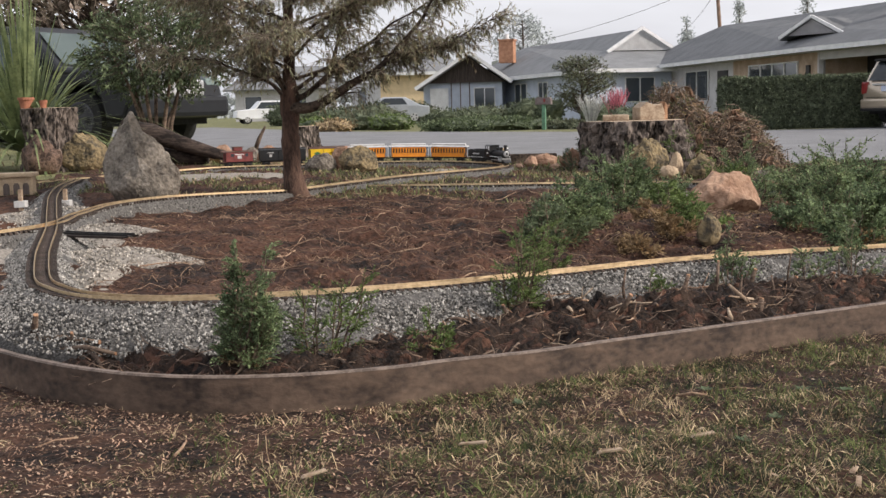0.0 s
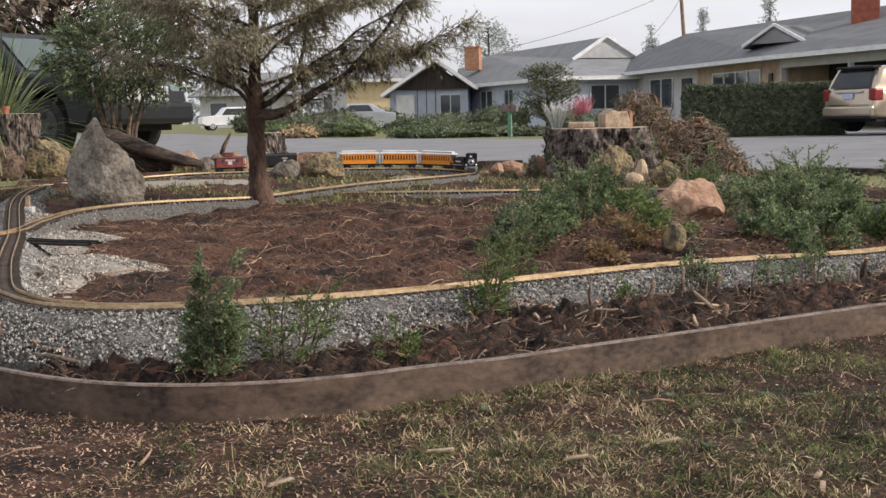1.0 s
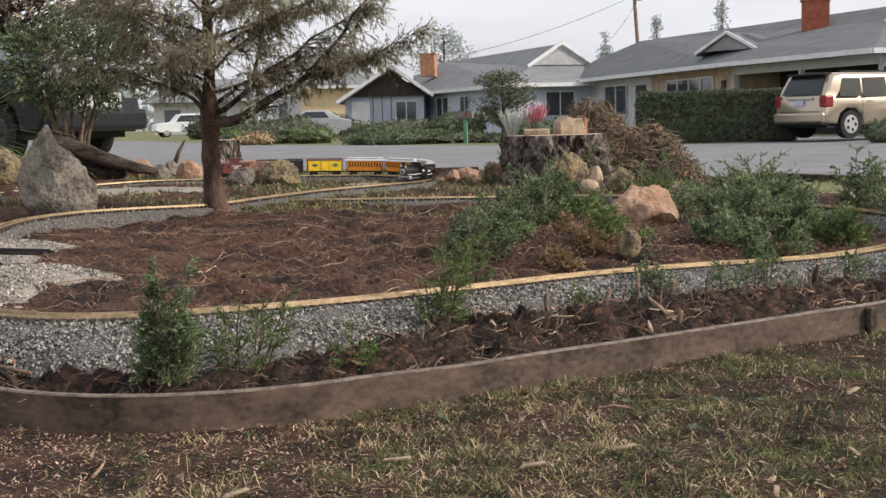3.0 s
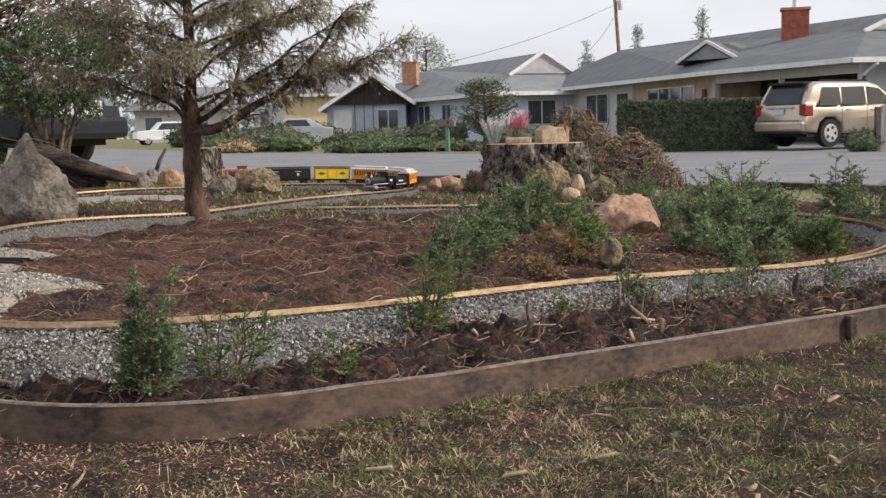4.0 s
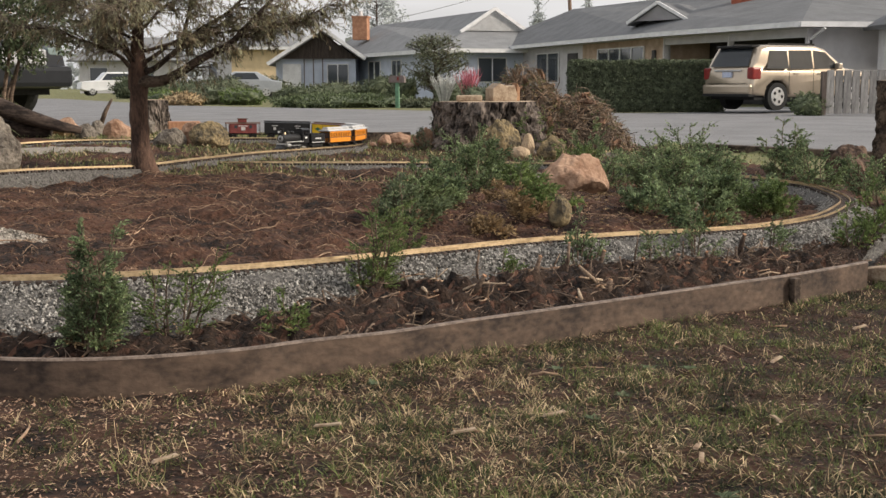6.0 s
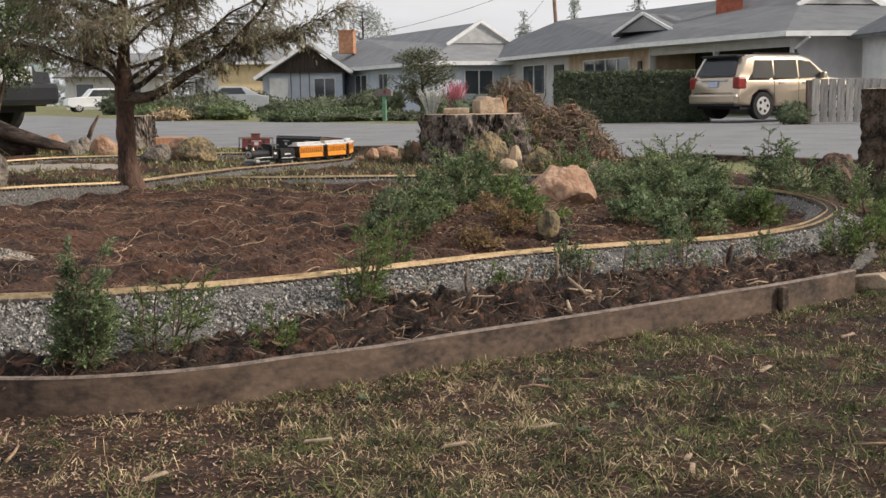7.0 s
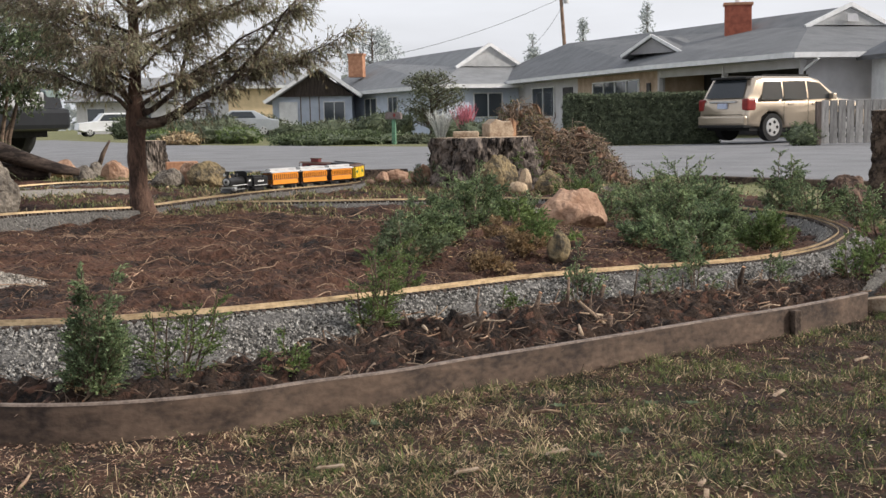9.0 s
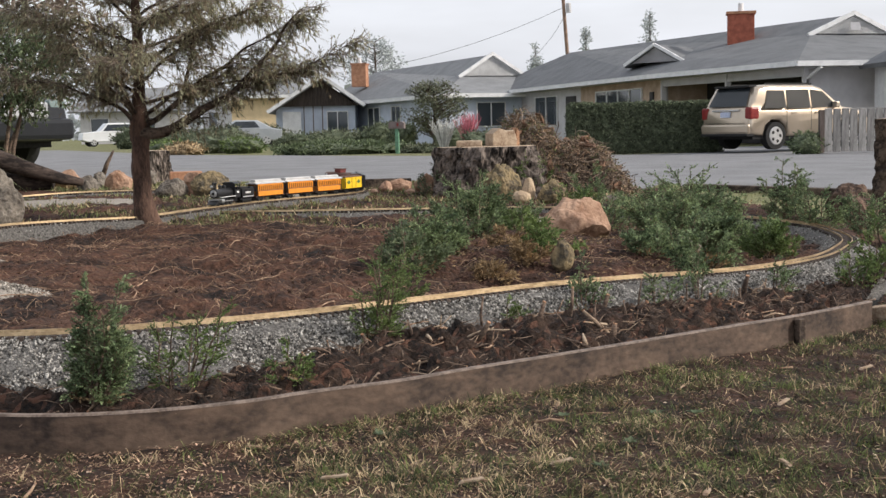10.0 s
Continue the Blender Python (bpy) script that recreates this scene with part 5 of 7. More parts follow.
# flax on the stump, in its pot
def flax():
    random.seed(51)
    t = thing("flax_plant", pose(-4.12, 11.75, 0.36), "tall strap-leaved green flax behind the stump", "plant")
    g = Bag()
    for k in range(230):
        a, up = rnd(0, 6.283), rnd(0.35, 1.28)
        L = rnd(0.9, 2.0)
        p = Vector((0.06 * math.cos(a), 0.06 * math.sin(a), 0.12))
        d = Vector((math.cos(a) * (1.3 - up), math.sin(a) * (1.3 - up), up)).normalized()
        s = d.cross(Vector((0, 0, 1))).normalized()
        prev = None
        vs, fs = [], []
        for j in range(7):
            q = j / 6
            c = p + d * L * q + Vector((0, 0, -0.75 * L * q * q * (1.35 - up)))
            w = 0.020 * (1 - 0.9 * q ** 2) + 0.001
            vs += [c - s * w, c + s * w]
        for j in range(6):
            fs.append((2 * j, 2 * j + 1, 2 * j + 3, 2 * j + 2))
        raw("leaf", [tuple(c) for c in vs], fs, M["strap_leaf"], t)
flax()
for x, y, r_, h_ in ((-3.9, 11.18, 0.07, 0.10), (-3.72, 11.12, 0.035, 0.07)):
    p_ = thing('flower_pot', pose(x, y, 0.895), 'small terracotta flower pot on the stump', 'flower pot', 'flower pots')
    part('pot', cyled((0, 0, 0), (0, 0, h_), r_ * 0.75, r_, 18), M['terracotta'], p_)
    part('rim', cyled((0, 0, h_ - 0.015), (0, 0, h_ + 0.008), r_ * 1.1, r_ * 1.1, 18), M['terracotta'], p_)

# dark many-stemmed small tree by the parked car
def camellia():
    random.seed(61)
    t = thing("small_tree", pose(-3.22, 13.4, 0.30), "dark-leaved small tree with several pale stems", "tree")
    leaves = Bag()
    for s in range(7):
        a = s * 0.9
        end = Vector((0.62 * math.cos(a) * rnd(0.5, 1), 0.5 * math.sin(a), rnd(1.0, 1.45)))
        pts = [Vector((0.12 * math.cos(a), 0.1 * math.sin(a), -0.05)), Vector((0.16 * math.cos(a), 0.12 * math.sin(a), 0.4)), end * 0.65 + Vector((0, 0, 0.1)), end]
        v, f = tube(pts, [0.028, 0.024, 0.016, 0.006], 7)
        raw("stem", [tuple(p) for p in v], f, M["stick"], t, smooth=True)
    wood = Bag()
    for k in range(1300):
        u = unit()
        r = rnd(0.2, 1) ** 0.5
        p = Vector((u.x * 0.92 * r + 0.05, u.y * 0.65 * r, 1.22 + u.z * 0.56 * r + 0.12 * noise.noise(u * 2.5)))
        if noise.noise(p * 2.6) < -0.3:
            continue
        d = (u + unit() * 0.6).normalized()
        wood.tube([p - d * 0.1, p + d * 0.08], [0.004, 0.002], 3)
        sprig(leaves, p - d * 0.05, d, 0.15, 10, 0.06, 0.026)
    wood.ob("branchwork", M["bark_dark"], t)
    leaves.ob("crown", M["leaf_dark"], t)
camellia()

# driftwood log
def log(pts, rad, label, material, category="log"):
    v, f = tube(pts, rad, 14)
    v = [p + Vector((noise.noise(p * 7), noise.noise(p * 7 + Vector((5, 0, 0))), noise.noise(p * 9))) * 0.02 for p in v]
    return tagged(raw("log", [tuple(p) for p in v], f, material, smooth=True), label, category)
log([(-3.25, 12.05, 0.70), (-2.95, 12.0, 0.62), (-2.6, 12.0, 0.50), (-2.3, 12.0, 0.40), (-2.1, 12.0, 0.36)], [0.08, 0.095, 0.08, 0.055, 0.03], "dark weathered driftwood log leaning over stones", M["log_dark"])
log([(-3.05, 12.2, 0.42), (-2.7, 12.15, 0.38), (-2.4, 12.1, 0.36)], [0.09, 0.1, 0.06], "short dark log under the driftwood", M["log_dark"])
log([(-2.1, 12.95, 0.30), (-2.0, 12.95, 0.52), (-1.93, 12.95, 0.66)], [0.03, 0.022, 0.012], "upright grey stick by the stump", M["stick"], "stick")
o = link_mesh("planter_box", boxed(-0.17, 0.17, -0.1, 0.1, 0, 0.13, bevel=0.01), M["brick_pale"])
o.matrix_basis = pose(-1.22, 13.2, 0.28, 0, 0, 8)
tagged(o, "low reddish clay trough beside the stump", "planter")
# small toy station block by the crossing
b = thing("toy_building", pose(-3.08, 8.5, 0.262, 0, 0, 8), "small tan cement toy building beside the crossing", "toy building")
part("wall", boxed(-0.12, 0.13, -0.07, 0.07, 0, 0.13, bevel=0.006), M["tan_block"], b)
part("roof", boxed(-0.14, 0.15, -0.09, 0.09, 0.13, 0.16, bevel=0.008), M["tan_block"], b)
for x in (-0.05, 0.02, 0.085):
    part("doorway", prismed([(x - 0.022, 0.004), (x + 0.022, 0.004), (x + 0.022, 0.07), (x + 0.012, 0.088), (x - 0.012, 0.088), (x - 0.022, 0.07)], -0.074, -0.0705), M["wood_brown"], b)
# switch stands and the buffer rails at the crossing
for x, y in ((-2.36, 7.35), (-2.62, 7.3)):
    b = thing("track_marker", pose(x, y, track_z(x, y) - 0.05), "small pale post beside the railway crossing", "track marker", "track markers")
    part("post", boxed(-0.012, 0.012, -0.012, 0.012, -0.02, 0.11, bevel=0.003), M["stump_top"], b)
    part("block", boxed(-0.035, 0.035, -0.03, 0.03, 0.0, 0.04, bevel=0.004), M["train_grey"], b)
stub = smooth_line([(-1.93, 5.72, 0.262), (-1.72, 5.55, 0.262), (-1.45, 5.42, 0.262)], 0.03)
b = thing("spare_track", Matrix(), "short black piece of loose model track beside the crossing", "railway track")
for s in (-1, 1):
    sweep(stub, [(s * 0.026 - 0.003, -0.014), (s * 0.026 - 0.003, 0.004), (s * 0.026 + 0.003, 0.004), (s * 0.026 + 0.003, -0.014)], "rail", M["train_black"], b)
sweep(stub, [(-0.05, -0.016), (-0.05, -0.006), (0.05, -0.006), (0.05, -0.016)], "base", M["tie"], b)

# pale gravel spilled inside the curve
def gravel_spill(x, y, rx, ry, h, rot):
    bm = bmesh.new()
    bmesh.ops.create_grid(bm, x_segments=30, y_segments=30, size=1)
    c, s = math.cos(radians(rot)), math.sin(radians(rot))
    for v in bm.verts:
        r = min(1, v.co.length * (1 + 0.3 * noise.noise(v.co * 2.5 + Vector((x, y, 0)))))
        px, py = x + v.co.x * rx * c - v.co.y * ry * s, y + v.co.x * rx * s + v.co.y * ry * c
        v.co = Vector((px, py, bed_z(px, py) + h * (1 - r * r) * 1.3 - 0.035 + 0.01 * noise.noise(Vector((px * 12, py * 12, 0)))))
    return tagged(link_mesh("gravel_spill", bm, M["sand_gravel"], smooth=True), "pale sandy gravel spilled beside the track", "gravel", kind="stuff")
gravel_spill(-1.42, 5.05, 0.42, 0.34, 0.065, -20)
gravel_spill(-1.34, 4.5, 0.13, 0.42, 0.055, 15)
gravel_spill(-1.85, 6.1, 0.4, 0.5, 0.06, 0)
gravel_spill(-2.3, 5.2, 0.55, 0.9, 0.06, 0)
gravel_spill(-2.5, 7.2, 0.55, 0.8, 0.05, 0)
gravel_spill(1.45, 8.1, 0.6, 0.5, 0.06, 0)
gravel_spill(0.1, 11.1, 0.6, 0.4, 0.04, 0)
gravel_spill(-1.9, 10.3, 1.0, 0.5, 0.05, 20)
SAND = Bag()
for x, y, rx, ry, n in ((-1.42, 5.05, 0.45, 0.36, 2600), (-1.34, 4.5, 0.13, 0.4, 1100), (-1.85, 6.1, 0.4, 0.5, 1800), (-2.3, 5.0, 0.5, 0.8, 2500), (1.45, 8.1, 0.6, 0.5, 1200), (-2.3, 6.9, 0.5, 0.7, 1800)):
    for _ in range(n):
        a, q = rnd(0, 6.283), math.sqrt(rnd(0, 1))
        p = Vector((x + rx * q * math.cos(a), y + ry * q * math.sin(a), 0))
        p.z = bed_z(p.x, p.y) + 0.080 * (1 - q * q) - 0.028
        r = 0.006 * rnd(0.5, 1.4)
        rot = Euler((rnd(0, 6), rnd(0, 6), rnd(0, 6))).to_matrix()
        SAND.add([p + rot @ (Vector(c) * r) for c in ((1, 0, 0), (-1, 0.2, 0), (0, 1, 0.1), (0.2, -1, 0), (0, 0.1, 0.9))], [(0, 2, 4), (2, 1, 4), (1, 3, 4), (3, 0, 4), (0, 3, 1, 2)])
tagged(SAND.ob("sandy_stones", M["sand_chip"]), "pale sandy gravel stones inside the curve", "gravel", kind="stuff")
tagged(STONES.ob("gravel_stones", M["stone_chip"]), "loose grey and white crushed stones", "gravel", kind="stuff")

# ---- litter on the soil: roots, sticks, clods and chips
random.seed(71)
roots, clods, litter = Bag(), Bag(), Bag()
for k in range(1250):
    x, y = rnd(-1.7, 1.6), rnd(4.1, 8.5)
    if y < front_track_y(x) + 0.3 or not in_bed(x, y):
        continue
    a, L = rnd(0, 6.283), rnd(0.05, 0.3) * (2.2 if k % 9 == 0 else 0.7)
    pts, n = [], 6
    for j in range(n):
        a += rnd(-0.7, 0.7)
        x += L / n * math.cos(a)
        y += L / n * math.sin(a)
        pts.append(Vector((x, y, rough_bed(x, y) + 0.006 + 0.02 * math.sin(j / (n - 1) * 3.14) * rnd(0, 1))))
    r = rnd(0.0006, 0.0016) * (2.0 if k % 9 == 0 else 1)
    roots.tube(pts, [r * (1 - 0.1 * j) for j in range(n)], 4)
tagged(roots.ob("loose_roots", M["root"]), "pale thin roots strewn on the soil", "roots", kind="stuff")
for k in range(6000):
    x, y = rnd(-3.0, 3.6), rnd(3.05, 8.8)
    if not in_bed(x, y):
        continue
    r = rnd(0.003, 0.012) * (1.6 if in_strip(x, y) else 1)
    p = Vector((x, y, rough_bed(x, y) - r * 0.3))
    rot = Euler((rnd(0, 6), rnd(0, 6), rnd(0, 6))).to_matrix()
    clods.add([p + rot @ (Vector(c) * r * rnd(0.6, 1.2)) for c in ((1, 0, 0), (-1, 0.2, 0), (0, 1, 0.1), (0.2, -1, 0), (0, 0.1, 0.9), (0, 0, -0.7))], [(0, 2, 4), (2, 1, 4), (1, 3, 4), (3, 0, 4), (2, 0, 5), (1, 2, 5), (3, 1, 5), (0, 3, 5)])
tagged(clods.ob("soil_clods", M["clod"]), "dark crumbled clods of soil", "soil", kind="stuff")
# fibrous mulch: fine dry strands all over the bed
for k in range(34000):
    x, y = rnd(-2.0, 2.9), rnd(3.05, 8.6)
    if not in_bed(x, y) or (in_strip(x, y) and k % 14):
        continue
    a, L = rnd(0, 6.283), rnd(0.012, 0.05)
    p = Vector((x, y, rough_bed(x, y) + 0.002))
    litter.blade(p, p + Vector((math.cos(a) * L, math.sin(a) * L, rnd(-0.002, 0.016))), rnd(0.0015, 0.0045), 0.2)
tagged(litter.ob("bark_mulch", M["mulch"]), "fine brown fibrous mulch on the soil", "mulch", kind="stuff")

fallen = Bag()
for k in range(4200):
    x, y = rnd(0.6, 2.6), rnd(4.8, 8.0)
    if not in_bed(x, y) or y < front_track_y(x) + 0.2 or fbm(x, y, 31, 2.2, 3) < -0.15:
        continue
    a = rnd(0, 6.283)
    fallen.leaf((x, y, rough_bed(x, y) + rnd(0.004, 0.02)), (rnd(-0.6, 0.6), rnd(-0.6, 0.6), 1), (math.cos(a), math.sin(a), rnd(-0.3, 0.4)), rnd(0.012, 0.032), rnd(0.006, 0.014))
tagged(fallen.ob("leaf_litter", M["leaf_dry"]), "ochre fallen leaves under the shrubs", "leaf litter", kind="stuff")

def stick(p, q, r, label, mt="stick"):
    p, q = Vector(p), Vector(q)
    mid = p.lerp(q, 0.5) + Vector((rnd(-1, 1), rnd(-1, 1), rnd(0, 1))) * (q - p).length * 0.08
    s = thing("stick", Matrix.Translation(p), label, "stick", "loose sticks")
    v, f = tube([p - p, mid - p, q - p], [r, r * 0.9, r * 0.6], 7)
    raw("wood", [tuple(c) for c in v], f, M[mt], s, smooth=True)
    d = (q - p).normalized()
    v, f = tube([q - p, q - p + d * 0.003], [r * 0.62, r * 0.6], 7)
    raw("cut_end", [tuple(c) for c in v], f, M["wood_cut"], s, "pale cut end")
def on_strip(x, f):
    by, fy = y_on(BOARD, x), front_track_y(x)
    return by + (fy - by - 0.16) * f
for k in range(130):
    x = rnd(-0.6, 2.3)
    y = on_strip(x, rnd(0.06, 1.0))
    a, L = rnd(0, 6.283), rnd(0.03, 0.2) * rnd(0.5, 1)
    x2, y2 = x + L * math.cos(a), y + L * math.sin(a)
    y2 = max(y2, y_on(BOARD, x2) + 0.03)
    lift = rnd(0, 0.05) if k % 4 == 0 else rnd(0, 0.012)
    stick((x, y, rough_bed(x, y) + 0.004), (x2, y2, rough_bed(x2, y2) + 0.004 + lift), rnd(0.002, 0.0055) * (1.7 if k % 9 == 0 else 1), "brown broken stick lying on the soil" if k % 3 else "pale peeled stick lying on the soil", "stick" if k % 5 else "root" if k % 2 else "stump_top")
twigs_ = Bag()
for k in range(1300):
    x = rnd(-1.1, 2.4)
    y = on_strip(x, rnd(0.02, 1.02))
    if not in_bed(x, y):
        continue
    a, L = rnd(0, 6.283), rnd(0.015, 0.08)
    p = Vector((x, y, rough_bed(x, y) + 0.004))
    d = Vector((math.cos(a), math.sin(a), rnd(-0.1, 0.7))).normalized()
    twigs_.tube([p, p + d * L * 0.5 + unit() * L * 0.12, p + d * L], [rnd(0.0007, 0.002)] * 2 + [0.0006], 3)
tagged(twigs_.ob("twig_litter", M["stick"]), "fine broken twigs over the dark soil", "twigs", kind="stuff")
# thick cut stems and branching roots left in the dug strip
for x, f, h, r in ((1.12, 0.92, 0.10, 0.013), (1.86, 0.9, 0.09, 0.014), (0.78, 0.55, 0.08, 0.011), (0.95, 0.7, 0.13, 0.008), (1.42, 0.55, 0.045, 0.013), (1.25, 0.75, 0.04, 0.012), (0.55, 0.5, 0.05, 0.012), (1.62, 0.7, 0.05, 0.010), (0.2, 0.75, 0.05, 0.009), (1.05, 0.3, 0.03, 0.013)):
    y = on_strip(x, f)
    z = rough_bed(x, y)
    stick((x, y, z - 0.03), (x + rnd(-0.05, 0.05), y - rnd(0, 0.04), z + h), r, "thick cut stem with a pale sawn end standing in the soil")
for k in range(46):
    x = rnd(0.1, 2.1)
    y = on_strip(x, rnd(0.15, 0.95))
    z = rough_bed(x, y)
    root_ = thing("root", Matrix.Translation((x, y, z)), "crooked pale root sticking out of the dug soil", "root", "loose roots")
    g, a = Bag(), rnd(0, 6.283)
    p, pts = Vector((0, 0, 0)), [Vector((0, 0, -0.01))]
    for j in range(5):
        a += rnd(-0.6, 0.6)
        p = p + Vector((math.cos(a), math.sin(a) * 0.5, rnd(-0.25, 0.75) * (1 - j / 5))) * rnd(0.018, 0.042)
        pts.append(p)
    r = rnd(0.0018, 0.005)
    g.tube(pts, [r * (1 - 0.13 * j) for j in range(6)], 6)
    for j in (2, 3):
        g.tube([pts[j], pts[j] + Vector((rnd(-0.05, 0.05), rnd(-0.03, 0.03), rnd(0.0, 0.05)))], [r * 0.6, r * 0.25], 5)
    g.ob("wood", M[("root", "stump_top", "stick")[k % 3]], root_, smooth=True)
for x, f, h in ((1.02, 0.5, 0.07), (1.30, 0.85, 0.12), (0.62, 0.8, 0.12), (0.08, 0.6, 0.06), (1.55, 0.9, 0.09), (0.35, 0.7, 0.05), (0.85, 0.62, 0.05), (1.18, 0.6, 0.06), (1.75, 0.6, 0.05), (1.95, 0.85, 0.06)):
    y = on_strip(x, f)
    z = rough_bed(x, y)
    stick((x, y, z - 0.02), (x + rnd(-0.02, 0.02), y + rnd(-0.02, 0.02), z + h), rnd(0.003, 0.006), "bare cut stem standing in the soil")
for k in range(26):
    x = rnd(0.3, 2.1)
    y = on_strip(x, rnd(0.1, 0.8))
    c = thing("wood_chip", pose(x, y, rough_bed(x, y) + 0.006, rnd(-25, 25), rnd(-25, 25), rnd(0, 360)), "pale orange cut wood chip on dark soil", "wood chip", "wood chips")
    L = rnd(0.006, 0.018)
    part("chip", prismed([(-L, 0), (L, -0.001), (L * 0.8, 0.005), (-L * 0.7, 0.007)], -L * 0.45, L * 0.4, 0.001), M["wood_cut"], c)
c = thing("wood_chip", pose(1.72, 4.42, rough_bed(1.72, 4.42) + 0.008, 8, 4, 20), "large orange slab of cut wood on dark soil", "wood chip", "wood chips")
part("chip", prismed([(-0.06, 0), (0.055, 0), (0.06, 0.012), (-0.03, 0.02)], -0.02, 0.022, 0.002), M["wood_cut"], c)
# root snags at the left end of the bed
for p, q, r in (((-1.28, 3.62, 0.12), (-1.05, 3.5, 0.13), 0.012), ((-1.3, 3.65, 0.08), (-1.27, 3.6, 0.20), 0.014), ((-1.2, 3.55, 0.10), (-0.98, 3.42, 0.11), 0.009), ((-1.16, 3.6, 0.10), (-1.13, 3.5, 0.16), 0.008), ((-1.34, 3.68, 0.1), (-1.1, 3.62, 0.1), 0.012), ((-1.1, 3.5, 0.12), (-1.0, 3.36, 0.07), 0.008)):
    stick(p, q, r, "gnarled brown root snag behind the board")

# ---- grass
random.seed(81)
lawn_g, lawn_s, yard_g = Bag(), Bag(), Bag()
def lawn_edge(x, y):
    return (y_on(BOARD, x) if x < 2.2 else 4.41 + (x - 2.2) * 1.6) - y

def grassy(x, y):
    """How much grass grows at a place on the lawn."""
    g = 0.8 + 0.8 * fbm(x, y, 7, 1.7, 4)
    g *= 1 - sstep(0.15, -0.75, x + 0.3 * fbm(x, y, 2, 1.6, 3)) * 0.97
    g *= 1 - sstep(0.9, 1.9, x - (y - 3.4) * 0.15) * 0.45
    return g

for k in range(17000):
    cx, cy = rnd(-1.8, 3.4), rnd(1.55, 5.9)
    if lawn_edge(cx, cy) < 0.02 or rnd(0, 1) > grassy(cx, cy):
        continue
    lush = rnd(0, 1) < 0.66 + 0.25 * sstep(0.4, 1.3, cx)
    out = rnd(0, 6.283)
    for j in range(random.randint(10, 30)):
        x, y = cx + random.gauss(0, 0.02), cy + random.gauss(0, 0.02)
        if lawn_edge(x, y) < 0.008:
            continue
        a, L, z = out + rnd(-1.6, 1.6), rnd(0.010, 0.048), lawn_z(x, y)
        up = rnd(0.0, 0.9)
        bag = lawn_g if (lush and rnd(0, 1) < 0.8) or rnd(0, 1) < 0.2 else lawn_s
        bag.blade((x, y, z), (x + math.cos(a) * L, y + math.sin(a) * L, z + L * up * 0.8), rnd(0.0010, 0.0024), rnd(-0.2, 0.9))
for k in range(38000):
    x, y = rnd(-1.8, 3.4), rnd(1.55, 5.9)
    if lawn_edge(x, y) < 0.01 or rnd(0, 1) > (0.25 + 0.85 * grassy(x, y)) * (1 - 0.6 * sstep(0.5, 1.5, x)):
        continue
    a, L, z = rnd(0, 6.283), rnd(0.008, 0.055), lawn_z(x, y)
    lawn_s.blade((x, y, z + 0.004), (x + math.cos(a) * L, y + math.sin(a) * L, z + rnd(-0.003, 0.014)), rnd(0.0012, 0.0034), rnd(-0.2, 0.6))
bits = Bag()
# Dark crumbs thicken to the right, partly painting the shade there.
crumbs = Bag()
for k in range(105000):
    x, y = rnd(-1.8, 3.4), rnd(1.55, 5.4)
    if lawn_edge(x, y) < 0.01 or rnd(0, 1) < 0.55 * grassy(x, y):
        continue
    a, L, z = rnd(0, 6.283), rnd(0.003, 0.017), lawn_z(x, y)
    (crumbs if rnd(0, 1) < sstep(0.2, 1.2, x) * 0.75 + 0.12 else bits).blade((x, y, z + 0.003), (x + math.cos(a) * L, y + math.sin(a) * L, z + rnd(0.002, 0.008)), rnd(0.002, 0.006), 0.3)
for k in range(9000):
    x, y = rnd(-5, 6), rnd(-3.5, 1.6)
    a, L, z = rnd(0, 6.283), rnd(0.03, 0.09), lawn_z(x, y)
    (lawn_g if rnd(0, 1) < 0.6 else lawn_s).blade((x, y, z), (x + math.cos(a) * L, y + math.sin(a) * L, z + L * rnd(0.2, 0.7)), rnd(0.004, 0.008), 0.4)
pale_bits = Bag()
for k in range(9000):
    x, y = rnd(-1.8, 3.4), rnd(1.55, 5.9)
    if lawn_edge(x, y) < 0.02 or rnd(0, 1) > 0.5 + 0.4 * fbm(x, y, 21, 1.3, 3) + 0.5 * sstep(0.3, -0.6, x):
        continue
    a, L, z = rnd(0, 6.283), rnd(0.004, 0.026) * rnd(0.4, 1), lawn_z(x, y) + rnd(0.005, 0.018)
    d = Vector((math.cos(a), math.sin(a), rnd(-0.25, 0.25)))
    pale_bits.leaf((x, y, z), (rnd(-0.5, 0.5), rnd(-0.5, 0.5), 1), d, L, rnd(0.003, 0.007))
tagged(pale_bits.ob("pale_wood_chips", M["stump_top"]), "pale splinters and wood chips strewn over the lawn", "wood chips", kind="stuff")
tagged(crumbs.ob("soil_crumbs", M["clod"]), "dark crumbs of soil and rotted bark, partly painted shade on the lawn", "soil", kind="stuff")
tagged(bits.ob("bark_chips", M["lawn_chip"]), "reddish bark chips and crumbs on bare soil", "bark chips", kind="stuff")
for k in range(26):
    x, y = rnd(-1.1, 2.4), rnd(1.8, 4.0)
    if lawn_edge(x, y) < 0.08:
        continue
    a, L = rnd(0, 6.283), rnd(0.03, 0.11)
    x2, y2 = x + L * math.cos(a), y + L * math.sin(a)
    if lawn_edge(x2, y2) < 0.05:
        continue
    stick((x, y, lawn_z(x, y) + 0.006), (x2, y2, lawn_z(x2, y2) + 0.008), rnd(0.002, 0.0045), "pale dry twig lying on the lawn", "root")
